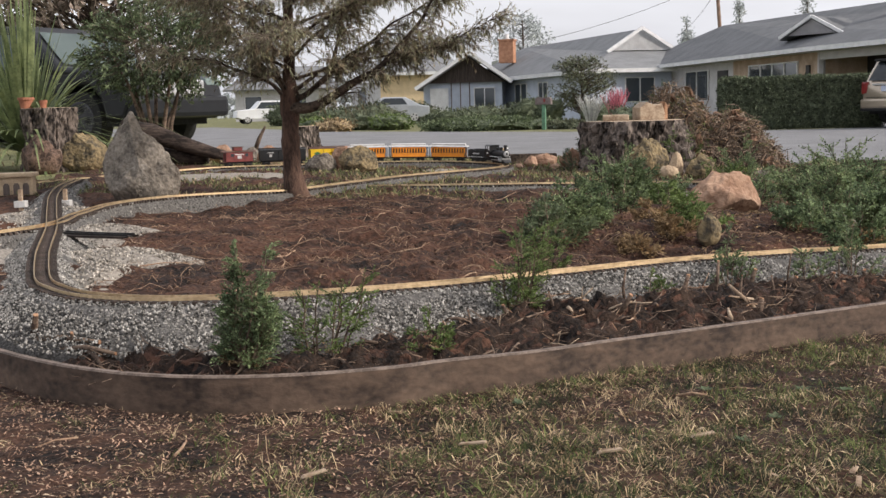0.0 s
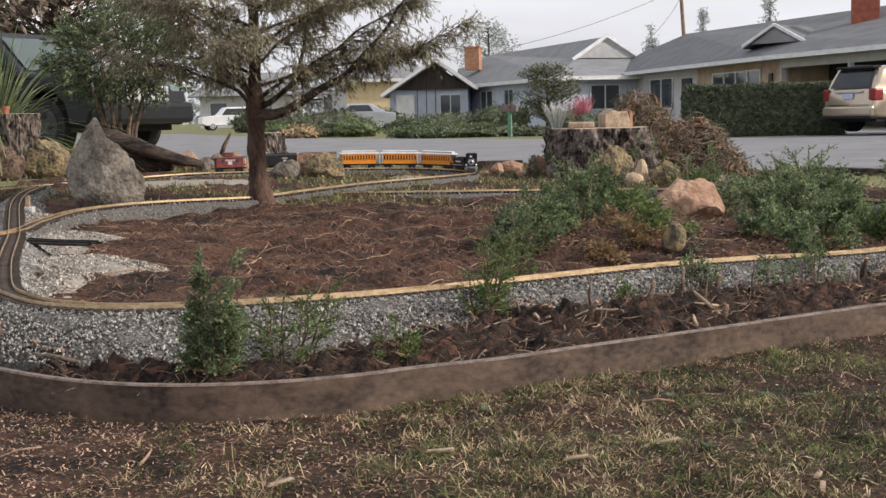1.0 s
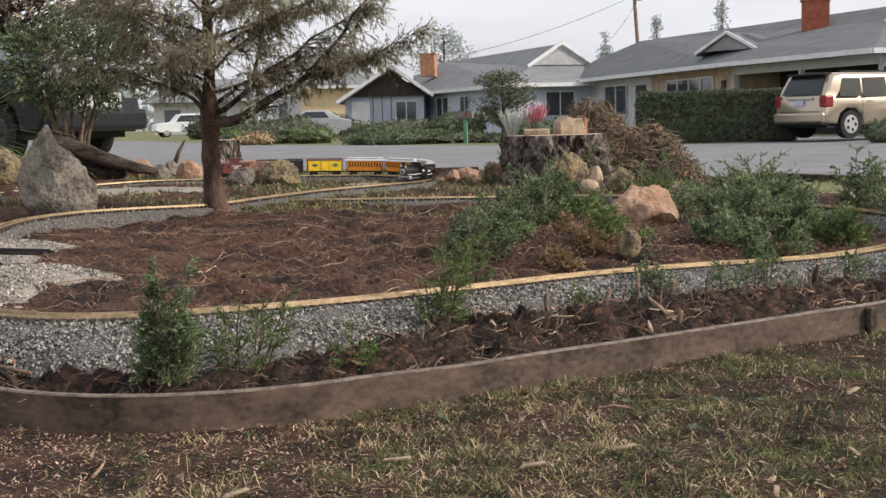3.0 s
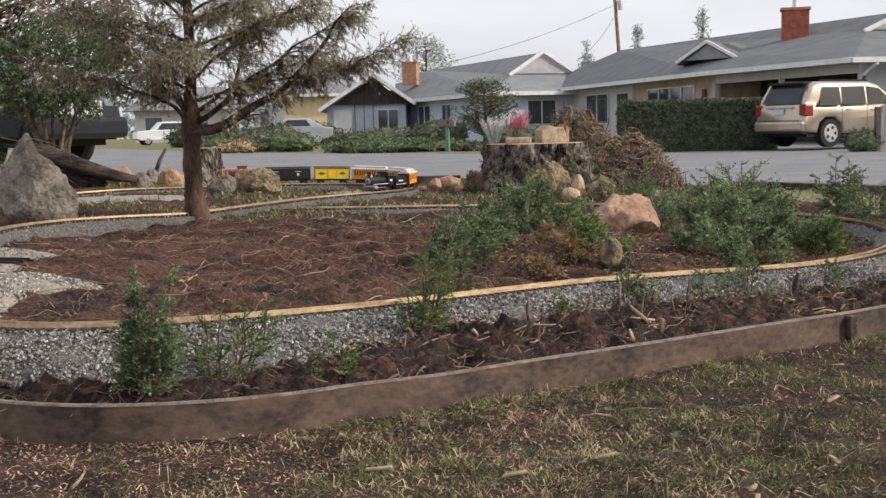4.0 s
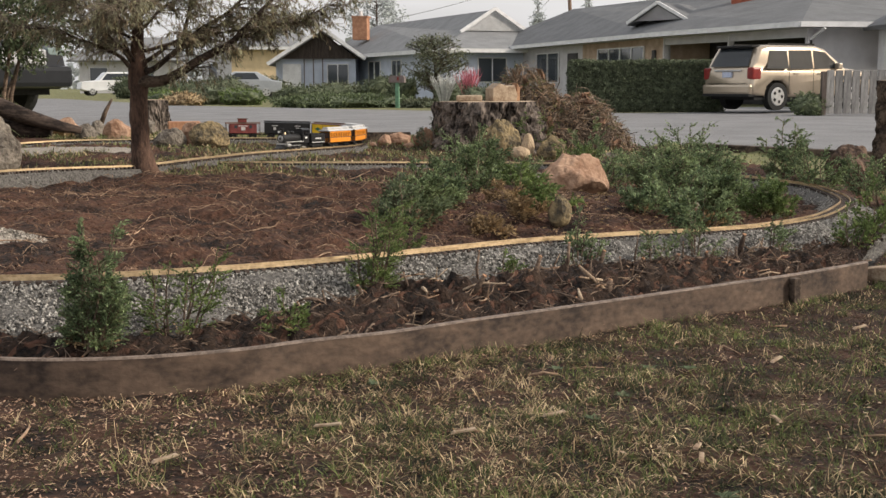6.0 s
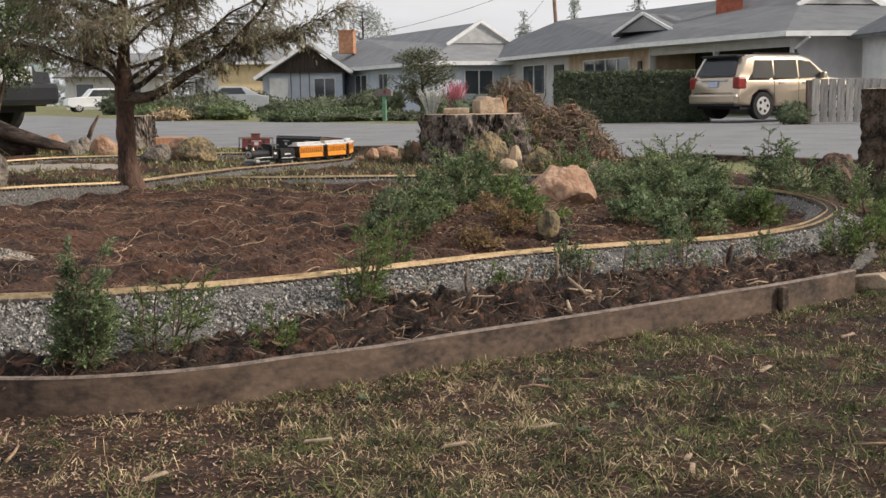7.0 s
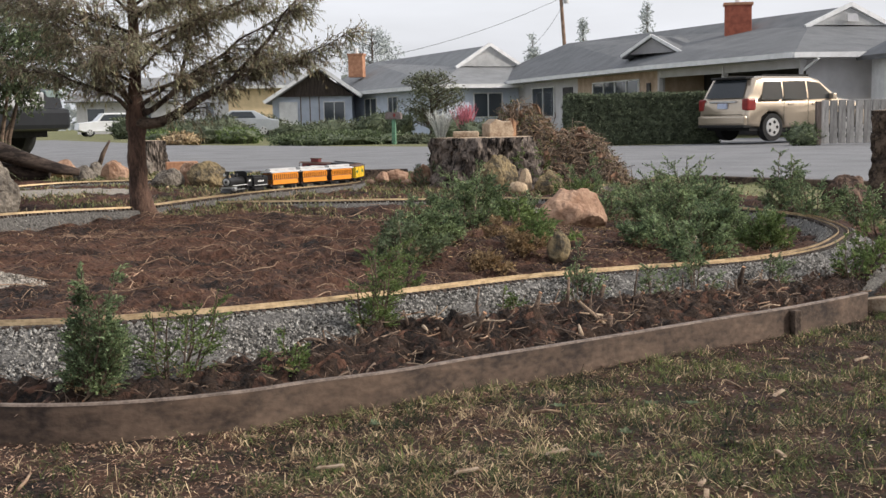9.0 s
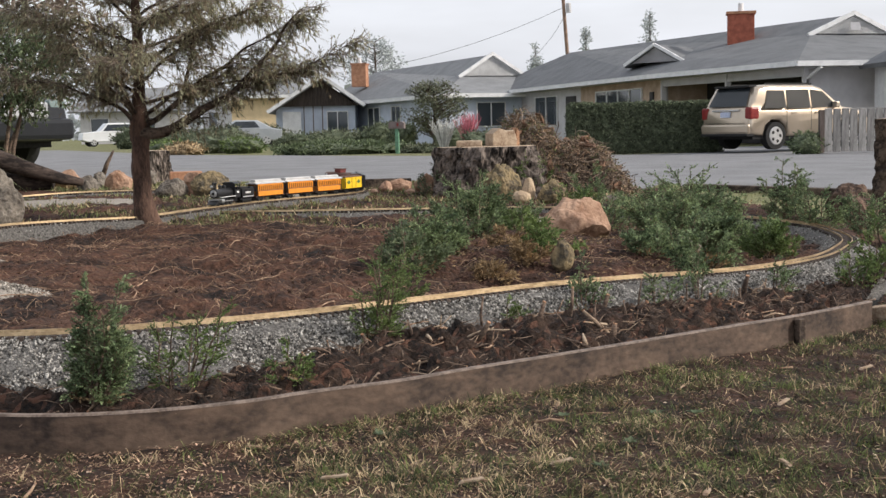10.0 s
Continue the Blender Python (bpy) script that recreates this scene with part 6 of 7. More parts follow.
for x, y, a, L in ((0.83, 2.35, 70, 0.022), (0.845, 2.42, 55, 0.016), (0.36, 2.62, 5, 0.03), (0.60, 2.75, 12, 0.03), (1.35, 3.2, 40, 0.03), (0.05, 2.7, -10, 0.035), (1.8, 3.6, 20, 0.028), (1.1, 2.6, 100, 0.02), (-0.3, 2.5, 30, 0.03)):
    c = thing("wood_chip", pose(x, y, lawn_z(x, y) + 0.014, 6, -5, a), "pale sliver of split wood lying on the grass", "wood chip", "wood chips")
    part("chip", prismed([(-L, 0), (L, 0.001), (L * 0.9, 0.006), (-L * 0.8, 0.005)], -0.006, 0.005, 0.001), M["stump_top"], c)
# broad weed leaves in the lawn
for k in range(16):
    x, y = rnd(0.1, 1.8), rnd(2.0, 3.2)
    if lawn_edge(x, y) < 0.1:
        continue
    w = thing("weed", pose(x, y, lawn_z(x, y)), "low broad-leaved green weed in the lawn", "weed", "lawn weeds")
    g = Bag()
    for j in range(6):
        a = j * 1.05 + rnd(-0.3, 0.3)
        g.leaf((0, 0, 0.008), (0, 0, 1), (math.cos(a), math.sin(a), 0.35), rnd(0.02, 0.038), rnd(0.012, 0.02))
    g.ob("leaf_rosette", M["leaf_dark"], w)
tagged(lawn_g.ob("lawn_grass", M["grass"]), "short patchy trampled green grass", "grass", kind="stuff")
tagged(lawn_s.ob("cut_straw", M["straw"]), "dry cut straw lying over the lawn", "straw", kind="stuff")
yard_s = Bag()
for k in range(42000):
    x, y = rnd(-3.3, 3.5), rnd(7.9, 14.5)
    z = ground_z(x, y) if not in_bed(x, y) else rough_bed(x, y)
    if fbm(x, y, 4, 1.4, 3) < -0.12 and y < 12 or (-0.4 < x < 3 and 8.2 > y):
        continue
    if x < -0.9 and 8.4 > y:
        continue
    a, L = rnd(0, 6.283), rnd(0.02, 0.06)
    (yard_g if rnd(0, 1) < 0.72 else yard_s).blade((x, y, z), (x + math.cos(a) * L * 0.7, y + math.sin(a) * L * 0.7, z + L * rnd(0.3, 0.9)), rnd(0.005, 0.010), 0.4)
for k in range(7000):
    x, y = rnd(-6, 7), rnd(9.5, 22)
    if y > y_on(ROAD_EDGE, x) - 0.1 or in_bed(x, y):
        continue
    a, L, z = rnd(0, 6.283), rnd(0.02, 0.07), ground_z(x, y)
    (yard_g if rnd(0, 1) < 0.75 else yard_s).blade((x, y, z), (x + math.cos(a) * L * 0.7, y + math.sin(a) * L * 0.7, z + L * rnd(0.3, 0.9)), rnd(0.008, 0.018), 0.4)
tagged(yard_g.ob("yard_grass", M["yard_grass"]), "rough green grass between the tracks", "grass", kind="stuff")
tagged(yard_s.ob("yard_dry_grass", M["straw"]), "dry yellow grass between the tracks", "grass", kind="stuff")

# ---- houses across the street
def wall_run(house, a, b, z0, z1, material, name="wall", thick=0.2):
    L = math.dist(a, b)
    o = part(name, boxed(0, L, 0, thick, z0, z1), material, house)
    o.matrix_basis = Matrix.Translation((*a, 0)) @ Matrix.Rotation(math.atan2(b[1] - a[1], b[0] - a[0]), 4, 'Z')
    return o

def window_on(house, a, b, s0, s1, z0, z1, bars=1, frame_mat=None, name="window", side=-1):
    """A framed window on the outer face of the wall from a to b."""
    fm = frame_mat or M["trim_white"]
    base = Matrix.Translation((*a, 0)) @ Matrix.Rotation(math.atan2(b[1] - a[1], b[0] - a[0]), 4, 'Z')
    w = part(name, boxed(s0, s1, side * 0.03 - 0.005, side * 0.03 + 0.005, z0, z1), M["glass"], house)
    w.matrix_basis = base
    t = 0.05
    for x0, x1, q0, q1 in [(s0 - t, s0, z0 - t, z1 + t), (s1, s1 + t, z0 - t, z1 + t), (s0, s1, z1, z1 + t), (s0, s1, z0 - t, z0)] + [(s0 + (s1 - s0) * (k + 1) / (bars + 1) - t / 2, s0 + (s1 - s0) * (k + 1) / (bars + 1) + t / 2, z0, z1) for k in range(bars)]:
        part("frame", boxed(x0, x1, side * 0.05 - 0.03, side * 0.05 + 0.03, q0, q1), fm, w)
    return w

def beam(house, name, p, q, w, h, material):
    p, q = Vector(p), Vector(q)
    d = q - p
    o = part(name, boxed(0, d.length, -w / 2, w / 2, -h / 2, h / 2), material, house)
    o.matrix_basis = Matrix.Translation(p) @ d.to_track_quat('X', 'Z').to_matrix().to_4x4()
    return o

def roof_shell(house, faces, material, thick=0.16, name="roof"):
    bm = bmesh.new()
    cache = {}
    def vert(c):
        key = tuple(round(v, 3) for v in c)
        if key not in cache:
            cache[key] = bm.verts.new(key)
        return cache[key]
    for f in faces:
        bm.faces.new([vert(c) for c in f])
    bmesh.ops.recalc_face_normals(bm, faces=bm.faces)
    if sum(f.normal.z for f in bm.faces) < 0:
        bmesh.ops.reverse_faces(bm, faces=bm.faces)
    bmesh.ops.solidify(bm, geom=bm.faces[:], thickness=thick)
    return part(name, bm, material, house)

def chimney(house, x, y, z0, z1, w, d, material, cap=True, rot=0):
    c = part("chimney", boxed(-w / 2, w / 2, -d / 2, d / 2, z0, z1, bevel=0.02), material, house)
    c.matrix_basis = pose(x, y, 0, 0, 0, rot)
    if cap:
        part("chimney_cap", boxed(-w / 2 - 0.06, w / 2 + 0.06, -d / 2 - 0.06, d / 2 + 0.06, z1, z1 + 0.1), M["brick_pale"], c)
        part("flue", cyled((0, 0, z1 + 0.1), (0, 0, z1 + 0.45), 0.12, 0.1, 12), M["trim_white"], c)
    return c

# the long grey house with the carport
hb = thing("house", Matrix(), "long low grey house with dark shingle roof and brick chimney", "house", "houses")
A, B, C, D = (10.9, 69.3), (14.5, 45.9), (16.7, 37.6), (25.2, 38.2)
EA, EB, EC, ED, EE = (10.2, 69.6, 2.72), (13.85, 45.6, 2.72), (16.15, 37.0, 2.72), (26.2, 37.6, 2.72), (21.5, 71.0, 2.72)
R0, P = (15.0, 64.0, 4.78), (21.2, 43.6, 4.80)
G1, G2 = (19.5, 43.4, 4.06), (22.9, 43.9, 4.06)
roof_shell(hb, [(EA, EB, R0), (EB, EC, G1, P, R0), (EC, ED, G2, G1), (ED, EE, R0, P, G2), (EE, EA, R0)], M["roof"])
gm = bmesh.new()
gm.faces.new([gm.verts.new(c) for c in ((19.6, 43.3, 4.08), (22.8, 43.75, 4.08), (21.2, 43.5, 4.72))])
bmesh.ops.solidify(gm, geom=gm.faces[:], thickness=0.08)
part("gable", gm, M["trim_white"], hb, "white gable end")
part("gable_vent", boxed(21.0, 21.4, 43.3, 43.36, 4.2, 4.5), M["wall_grey"], hb)
beam(hb, "bargeboard", (19.3, 43.25, 4.02), (21.2, 43.45, 4.86), 0.12, 0.16, M["trim_white"])
beam(hb, "bargeboard", (21.2, 43.45, 4.86), (23.1, 43.8, 4.02), 0.12, 0.16, M["trim_white"])
for p, q in ((EA, EB), (EB, EC), (EC, ED)):
    beam(hb, "gutter", Vector(p) + Vector((-0.05, -0.05, -0.06)), Vector(q) + Vector((-0.05, -0.05, -0.06)), 0.14, 0.17, M["trim_white"])
sof = bmesh.new()
sof.faces.new([sof.verts.new((c[0], c[1], 2.56)) for c in (EA, EB, EC, ED, EE)])
part("soffit", sof, M["wall_grey"], hb)
# little dormer gable over the entrance
dx = bmesh.new()
dx.faces.new([dx.verts.new(c) for c in ((13.9, 48.6, 3.32), (15.35, 46.5, 3.32), (14.65, 47.5, 3.95))])
bmesh.ops.solidify(dx, geom=dx.faces[:], thickness=0.1)
part("dormer_gable", dx, M["wall_grey"], hb)
roof_shell(hb, [((13.7, 48.75, 3.26), (14.6, 47.45, 4.05), (16.6, 49.3, 4.05), (16.0, 51.0, 3.3)), ((15.5, 46.3, 3.26), (14.6, 47.45, 4.05), (16.6, 49.3, 4.05), (17.2, 47.2, 3.3))], M["roof"], 0.12, "dormer_roof")
beam(hb, "dormer_trim", (13.7, 48.7, 3.26), (14.58, 47.4, 4.03), 0.08, 0.12, M["trim_white"])
beam(hb, "dormer_trim", (15.5, 46.25, 3.26), (14.6, 47.4, 4.03), 0.08, 0.12, M["trim_white"])
wall_run(hb, A, B, 0, 2.6, M["wall_grey"])
wall_run(hb, (16.9, 37.75), D, 0, 2.6, M["wall_grey"])
wall_run(hb, (21.0, 70.4), A, 0, 2.6, M["wall_grey"])
wall_run(hb, D, (21.0, 70.4), 0, 2.6, M["wall_grey"])
uB = Vector((B[0] - A[0], B[1] - A[1])).normalized()
def onA(s, off=0.0):
    return (A[0] + uB.x * s + uB.y * off, A[1] + uB.y * s - uB.x * off)
wall_run(hb, onA(15.3, 0.06), onA(23.6, 0.06), 0, 2.58, M["wall_tan"], "brick_panel")
window_on(hb, A, B, 3.4, 6.6, 0.95, 2.2, 1)
window_on(hb, A, B, 9.2, 12.2, 0.85, 2.25, 1)
part("entrance_door", boxed(13.4, 14.6, -0.06, -0.01, 0.05, 2.2), M["door_and_shade_dark"], hb).matrix_basis = Matrix.Translation((*A, 0)) @ Matrix.Rotation(math.atan2(uB.y, uB.x), 4, 'Z')
a2, b2 = onA(0, 0.06), onA(23.6, 0.06)
window_on(hb, a2, b2, 17.2, 21.9, 0.9, 2.25, 3)
part("shutter_ornament", boxed(22.7, 23.0, -0.08, -0.02, 1.2, 2.1), M["door_and_shade_dark"], hb).matrix_basis = Matrix.Translation((*a2, 0)) @ Matrix.Rotation(math.atan2(uB.y, uB.x), 4, 'Z')
# carport: recessed back wall painted near-black as its shade, and its posts
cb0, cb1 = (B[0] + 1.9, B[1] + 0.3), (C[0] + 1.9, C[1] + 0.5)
wall_run(hb, cb0, cb1, 0, 2.6, M["door_and_shade_dark"], "carport_back_wall")
wall_run(hb, B, cb0, 0, 2.6, M["wall_tan"], "carport_side_wall")
for p in (B, ((B[0] + C[0]) / 2, (B[1] + C[1]) / 2), C):
    part("carport_post", boxed(p[0] - 0.09, p[0] + 0.09, p[1] - 0.09, p[1] + 0.09, 0, 2.6), M["wall_grey"], hb)
beam(hb, "carport_beam", (B[0], B[1], 2.42), (C[0], C[1], 2.42), 0.16, 0.3, M["wall_grey"])
chimney(hb, 18.25, 47.4, 3.4, 5.2, 1.05, 0.8, M["brick"], rot=-18)
beam(hb, "downpipe", (16.95, 36.95, 2.55), (16.72, 37.5, 2.2), 0.08, 0.08, M["trim_white"])
beam(hb, "downpipe", (16.74, 37.55, 2.2), (16.74, 37.55, 0.1), 0.08, 0.08, M["trim_white"])
# neighbouring gable at the far right
hc = thing("house", Matrix(), "corner of a pale house with grey shingle roof", "house", "houses")
wall_run(hc, (18.9, 34.4), (27, 34.4), 0, 2.5, M["wall_grey"])
wall_run(hc, (18.9, 37.2), (18.9, 34.4), 0, 2.5, M["trim_white"])
roof_shell(hc, [((18.4, 34.0, 2.6), (28, 34.0, 2.6), (28, 36, 3.9), (20.6, 36, 3.9)), ((18.4, 34.0, 2.6), (20.6, 36, 3.9), (18.4, 37.4, 2.6))], M["roof"])
beam(hc, "gutter", (18.4, 33.95, 2.55), (28, 33.95, 2.55), 0.14, 0.16, M["trim_white"])
window_on(hc, (18.9, 34.4), (27, 34.4), 0.3, 1.2, 0.9, 2.0, 0)

# the blue-grey house with the dark front gable
ha = thing("house", Matrix(), "blue-grey house with dark wooden front gable", "house", "houses")
F0, F1, B1, B0 = (1.4, 82.0, 2.55), (7.5, 60.6, 2.55), (16.5, 63.0, 2.55), (10.5, 90.0, 2.55)
K0, K1 = (5.6, 82.5, 4.75), (11.0, 66.0, 4.85)
H1, H2 = (9.2, 65.4, 3.65), (12.9, 66.6, 3.65)
roof_shell(ha, [(F0, F1, H1, K1, K0), (F1, B1, H2, H1), (B1, B0, K0, K1, H2), (B0, F0, K0)], M["roof_light"])
gm = bmesh.new()
gm.faces.new([gm.verts.new(c) for c in ((9.3, 65.3, 3.68), (12.8, 66.45, 3.68), (11.0, 65.9, 4.78))])
bmesh.ops.solidify(gm, geom=gm.faces[:], thickness=0.08)
part("gable", gm, M["trim_white"], ha, "white gable end")
beam(ha, "bargeboard", (9.0, 65.15, 3.6), (11.0, 65.75, 4.9), 0.12, 0.18, M["trim_white"])
beam(ha, "bargeboard", (11.0, 65.75, 4.9), (13.1, 66.45, 3.6), 0.12, 0.18, M["trim_white"])
beam(ha, "gutter", (3.2, 75.5, 2.48), (7.45, 60.5, 2.48), 0.14, 0.2, M["trim_white"])
beam(ha, "gutter", (7.45, 60.5, 2.48), (16.5, 62.9, 2.48), 0.14, 0.2, M["trim_white"])
W0, W1 = (2.5, 79.6), (7.9, 61.2)
wall_run(ha, W0, W1, 0, 2.55, M["wall_blue"])
wall_run(ha, W1, (16, 63.6), 0, 2.55, M["wall_blue"])
window_on(ha, W0, W1, 7.0, 9.0, 0.8, 2.1, 1)
window_on(ha, W0, W1, 11.0, 12.4, 0.8, 2.1, 1)
window_on(ha, W1, (16, 63.6), 1.6, 3.2, 0.9, 2.1, 1)
# front wing, gable towards the street
wall_run(ha, (-1.15, 72.6), (3.6, 72.2), 0, 2.35, M["wall_blue"], "wing_wall")
wall_run(ha, (3.6, 72.2), (4.6, 80), 0, 2.35, M["wall_blue"], "wing_wall")
wall_run(ha, (-0.2, 82), (-1.15, 72.6), 0, 2.35, M["wall_blue"], "wing_wall")
gm = bmesh.new()
gm.faces.new([gm.verts.new(c) for c in ((-0.9, 72.3, 2.3), (3.75, 71.9, 2.3), (1.62, 72.1, 3.85))])
bmesh.ops.solidify(gm, geom=gm.faces[:], thickness=0.1)
part("front_gable", gm, M["wood_brown"], ha, "dark brown wooden gable")
roof_shell(ha, [((-1.6, 71.7, 2.0), (1.62, 71.5, 4.05), (2.8, 84, 4.05), (-0.4, 84, 2.0)), ((4.1, 71.3, 2.3), (1.62, 71.5, 4.05), (2.8, 84, 4.05), (5.6, 83, 2.3))], M["roof_light"], 0.14, "wing_roof")
beam(ha, "bargeboard", (-1.65, 71.6, 1.98), (1.62, 71.4, 4.07), 0.1, 0.2, M["trim_white"])
beam(ha, "bargeboard", (4.15, 71.2, 2.28), (1.62, 71.4, 4.07), 0.1, 0.2, M["trim_white"])
g = part("garage_door", boxed(-0.75, 0.35, 72.28, 72.36, 0.05, 2.0), M["trim_white"], ha)
for k in range(3):
    part("wall_batten", boxed(0.5 + k * 0.55, 0.56 + k * 0.55, 72.16, 72.24, 0.05, 2.3), M["wood_brown"], ha)
window_on(ha, (-1.15, 72.6), (3.6, 72.2), 3.1, 4.3, 0.7, 1.95, 1)
chimney(ha, 4.25, 77.5, 3.6, 5.0, 0.95, 0.9, M["brick_pale"], rot=-15)

# yellow house farther down the street
hy = thing("house", Matrix(), "cream-yellow house with a low grey roof", "house", "houses")
wall_run(hy, (-5.4, 104), (1.2, 104), 0, 4.0, M["wall_cream"])
wall_run(hy, (-8.2, 108), (-5.4, 104), 0, 3.2, M["wall_grey"])
roof_shell(hy, [((-6.0, 103.4, 3.9), (2.4, 103.4, 3.9), (0.2, 108, 5.6), (-4.0, 108, 5.6)), ((-6, 103.4, 3.9), (-4, 108, 5.6), (-9.0, 110, 3.2))], M["roof_light"])
beam(hy, "gutter", (-6.0, 103.3, 3.85), (2.4, 103.3, 3.85), 0.2, 0.25, M["trim_white"])
window_on(hy, (-8.2, 108), (-5.4, 104), 1.2, 2.6, 1.4, 2.6, 0)
hz = thing("house", Matrix(), "distant grey bungalow at the end of the street", "house", "houses")
wall_run(hz, (-20.5, 118), (-11.0, 118), 0, 3.2, M["wall_grey"])
roof_shell(hz, [((-21.5, 117, 3.1), (-10, 117, 3.1), (-12, 121, 5.4), (-19, 121, 5.4))], M["roof_light"])
window_on(hz, (-20.5, 118), (-11.0, 118), 5.0, 7.0, 1.0, 2.4, 1)
window_on(hz, (-20.5, 118), (-11.0, 118), 1.0, 2.6, 1.0, 2.4, 0)

# ---- vehicles
def car_body(outline, w, z_belt, inset=0.13, bevel=0.07):
    """Side outline (x, z) widened to w; the glasshouse leans in above the belt line."""
    bm = bmesh.new()
    prism(bm, outline, -w / 2, w / 2)
    cuts = bmesh.ops.bisect_plane(bm, geom=bm.verts[:] + bm.edges[:] + bm.faces[:], plane_co=(0, 0, z_belt), plane_no=(0, 0, 1))
    top = max(z for _, z in outline)
    for v in bm.verts:
        if v.co.z > z_belt:
            f = (v.co.z - z_belt) / (top - z_belt)
            v.co.y *= 1 - inset * f * 2 / w * 1.0
    es = [e for e in bm.edges if abs(abs(e.verts[0].co.y) - w / 2) < 0.25 and abs(abs(e.verts[1].co.y) - w / 2) < 0.25 and e.verts[0].co.y * e.verts[1].co.y > 0 and e.calc_face_angle(0) > 0.6]
    bmesh.ops.bevel(bm, geom=es, offset=bevel, segments=3, affect='EDGES', profile=0.5)
    bmesh.ops.recalc_face_normals(bm, faces=bm.faces)
    return bm

def car_wheel(v, x, y, r, side, rim="alloy"):
    t = part("wheel", cyled((x, y - side * 0.2, r), (x, y + side * 0.02, r), r, r, 28), M["tyre"], v)
    part("rim", cyled((x, y + side * 0.015, r), (x, y + side * 0.035, r), r * 0.68, r * 0.62, 24), M[rim], t)
    for k in range(5):
        a = k * 1.2566
        part("rim_gap", cyled((x + r * 0.4 * math.cos(a), y + side * 0.034, r + r * 0.4 * math.sin(a)), (x + r * 0.4 * math.cos(a), y + side * 0.038, r + r * 0.4 * math.sin(a)), r * 0.13, r * 0.13, 8), M["tyre"], t)

def side_pane(v, pts, y, side, name="side_window", z_belt=1.0, top=1.7, w=1.82, inset=0.13, glass="glass"):
    bm = bmesh.new()
    vs = []
    for x, z in pts:
        f = max(0, (z - z_belt) / (top - z_belt))
        vs.append(bm.verts.new((x, side * (w / 2 * (1 - inset * f * 2 / w) + 0.008), z)))
    bm.faces.new(vs)
    bmesh.ops.solidify(bm, geom=bm.faces[:], thickness=0.006)
    return part(name, bm, M[glass], v)

def suv():
    v = thing("suv", pose(13.42, 31.35, 0.08, 0, 0, 23), "champagne-coloured suv parked on the driveway", "car", "cars")
    o = [(-2.28, 0.42), (-2.30, 0.62), (-2.26, 1.02), (-2.12, 1.30), (-1.93, 1.64), (-1.6, 1.70), (0.1, 1.70), (0.45, 1.62), (1.15, 1.12), (2.05, 1.0), (2.26, 0.82), (2.30, 0.5), (2.2, 0.36),
         (1.86, 0.36), (1.80, 0.60), (1.62, 0.75), (1.32, 0.78), (1.05, 0.68), (0.94, 0.36), (-0.92, 0.34), (-1.0, 0.62), (-1.2, 0.76), (-1.5, 0.76), (-1.72, 0.62), (-1.80, 0.36)]
    part("body", car_body(o, 1.82, 1.06, bevel=0.10), M["suv_paint"], v, smooth=True)
    part("underbody", boxed(-2.1, 2.1, -0.8, 0.8, 0.28, 0.62), M["tyre"], v)
    for x in (-1.36, 1.38):
        for s in (-1, 1):
            car_wheel(v, x, s * 0.88, 0.36, s)
    for s in (-1, 1):
        for pts in ([(-1.78, 1.08), (-1.0, 1.08), (-1.0, 1.55), (-1.62, 1.55)], [(-0.94, 1.08), (-0.1, 1.08), (-0.1, 1.57), (-0.94, 1.56)], [(-0.04, 1.08), (0.95, 1.10), (0.42, 1.52), (-0.04, 1.57)]):
            side_pane(v, pts, 0, s, z_belt=1.06, top=1.70)
        part("tail_lamp", boxed(-2.29, -1.98, min(s * 0.70, s * 0.922), max(s * 0.70, s * 0.922), 0.80, 1.12, bevel=0.05), M["tail_red"], v, "red tail lamp")
        part("mirror", boxed(0.72, 0.86, min(s * 0.9, s * 1.06), max(s * 0.9, s * 1.06), 1.08, 1.24, bevel=0.03), M["suv_paint"], v)
        part("roof_rail", boxed(-1.5, 0.2, s * 0.62 - 0.02, s * 0.62 + 0.02, 1.70, 1.75), M["tyre"], v)
        for x in (-0.72, 0.16):
            part("door_handle", boxed(x - 0.09, x + 0.09, min(s * 0.91, s * 0.935), max(s * 0.91, s * 0.935), 0.93, 0.97), M["suv_paint"], v)
        for x in (-0.97, -0.07, 1.0):
            part("door_seam", boxed(x - 0.006, x + 0.006, min(s * 0.905, s * 0.913), max(s * 0.905, s * 0.913), 0.42, 1.05), M["tyre"], v)
    bm = bmesh.new()
    vs = [bm.verts.new(c) for c in ((-2.245, -0.70, 1.14), (-2.245, 0.70, 1.14), (-1.985, 0.60, 1.62), (-1.985, -0.60, 1.62))]
    bm.faces.new(vs)
    bmesh.ops.solidify(bm, geom=bm.faces[:], thickness=0.05)
    part("rear_window", bm, M["glass"], v)
    part("spoiler", boxed(-2.10, -1.80, -0.66, 0.66, 1.63, 1.69, bevel=0.025), M["tyre"], v, "dark roof spoiler")
    part("hatch_seam", boxed(-2.315, -2.25, -0.72, 0.72, 0.70, 0.712), M["tyre"], v)
    part("wiper", boxed(-2.215, -2.19, -0.02, 0.3, 1.15, 1.165), M["tyre"], v)
    part("bumper_step", boxed(-2.37, -2.1, -0.86, 0.86, 0.36, 0.43, bevel=0.02), M["tyre"], v, "dark lower bumper lip")
    part("rear_bumper", boxed(-2.36, -2.1, -0.88, 0.88, 0.42, 0.68, bevel=0.06), M["suv_paint"], v)
    part("number_plate", boxed(-2.315, -2.27, -0.17, 0.17, 0.86, 1.0), M["plate"], v, "plain pale plate")
    part("tail_lamp_bar", boxed(-2.30, -2.2, -0.5, 0.5, 1.02, 1.06), M["alloy"], v)
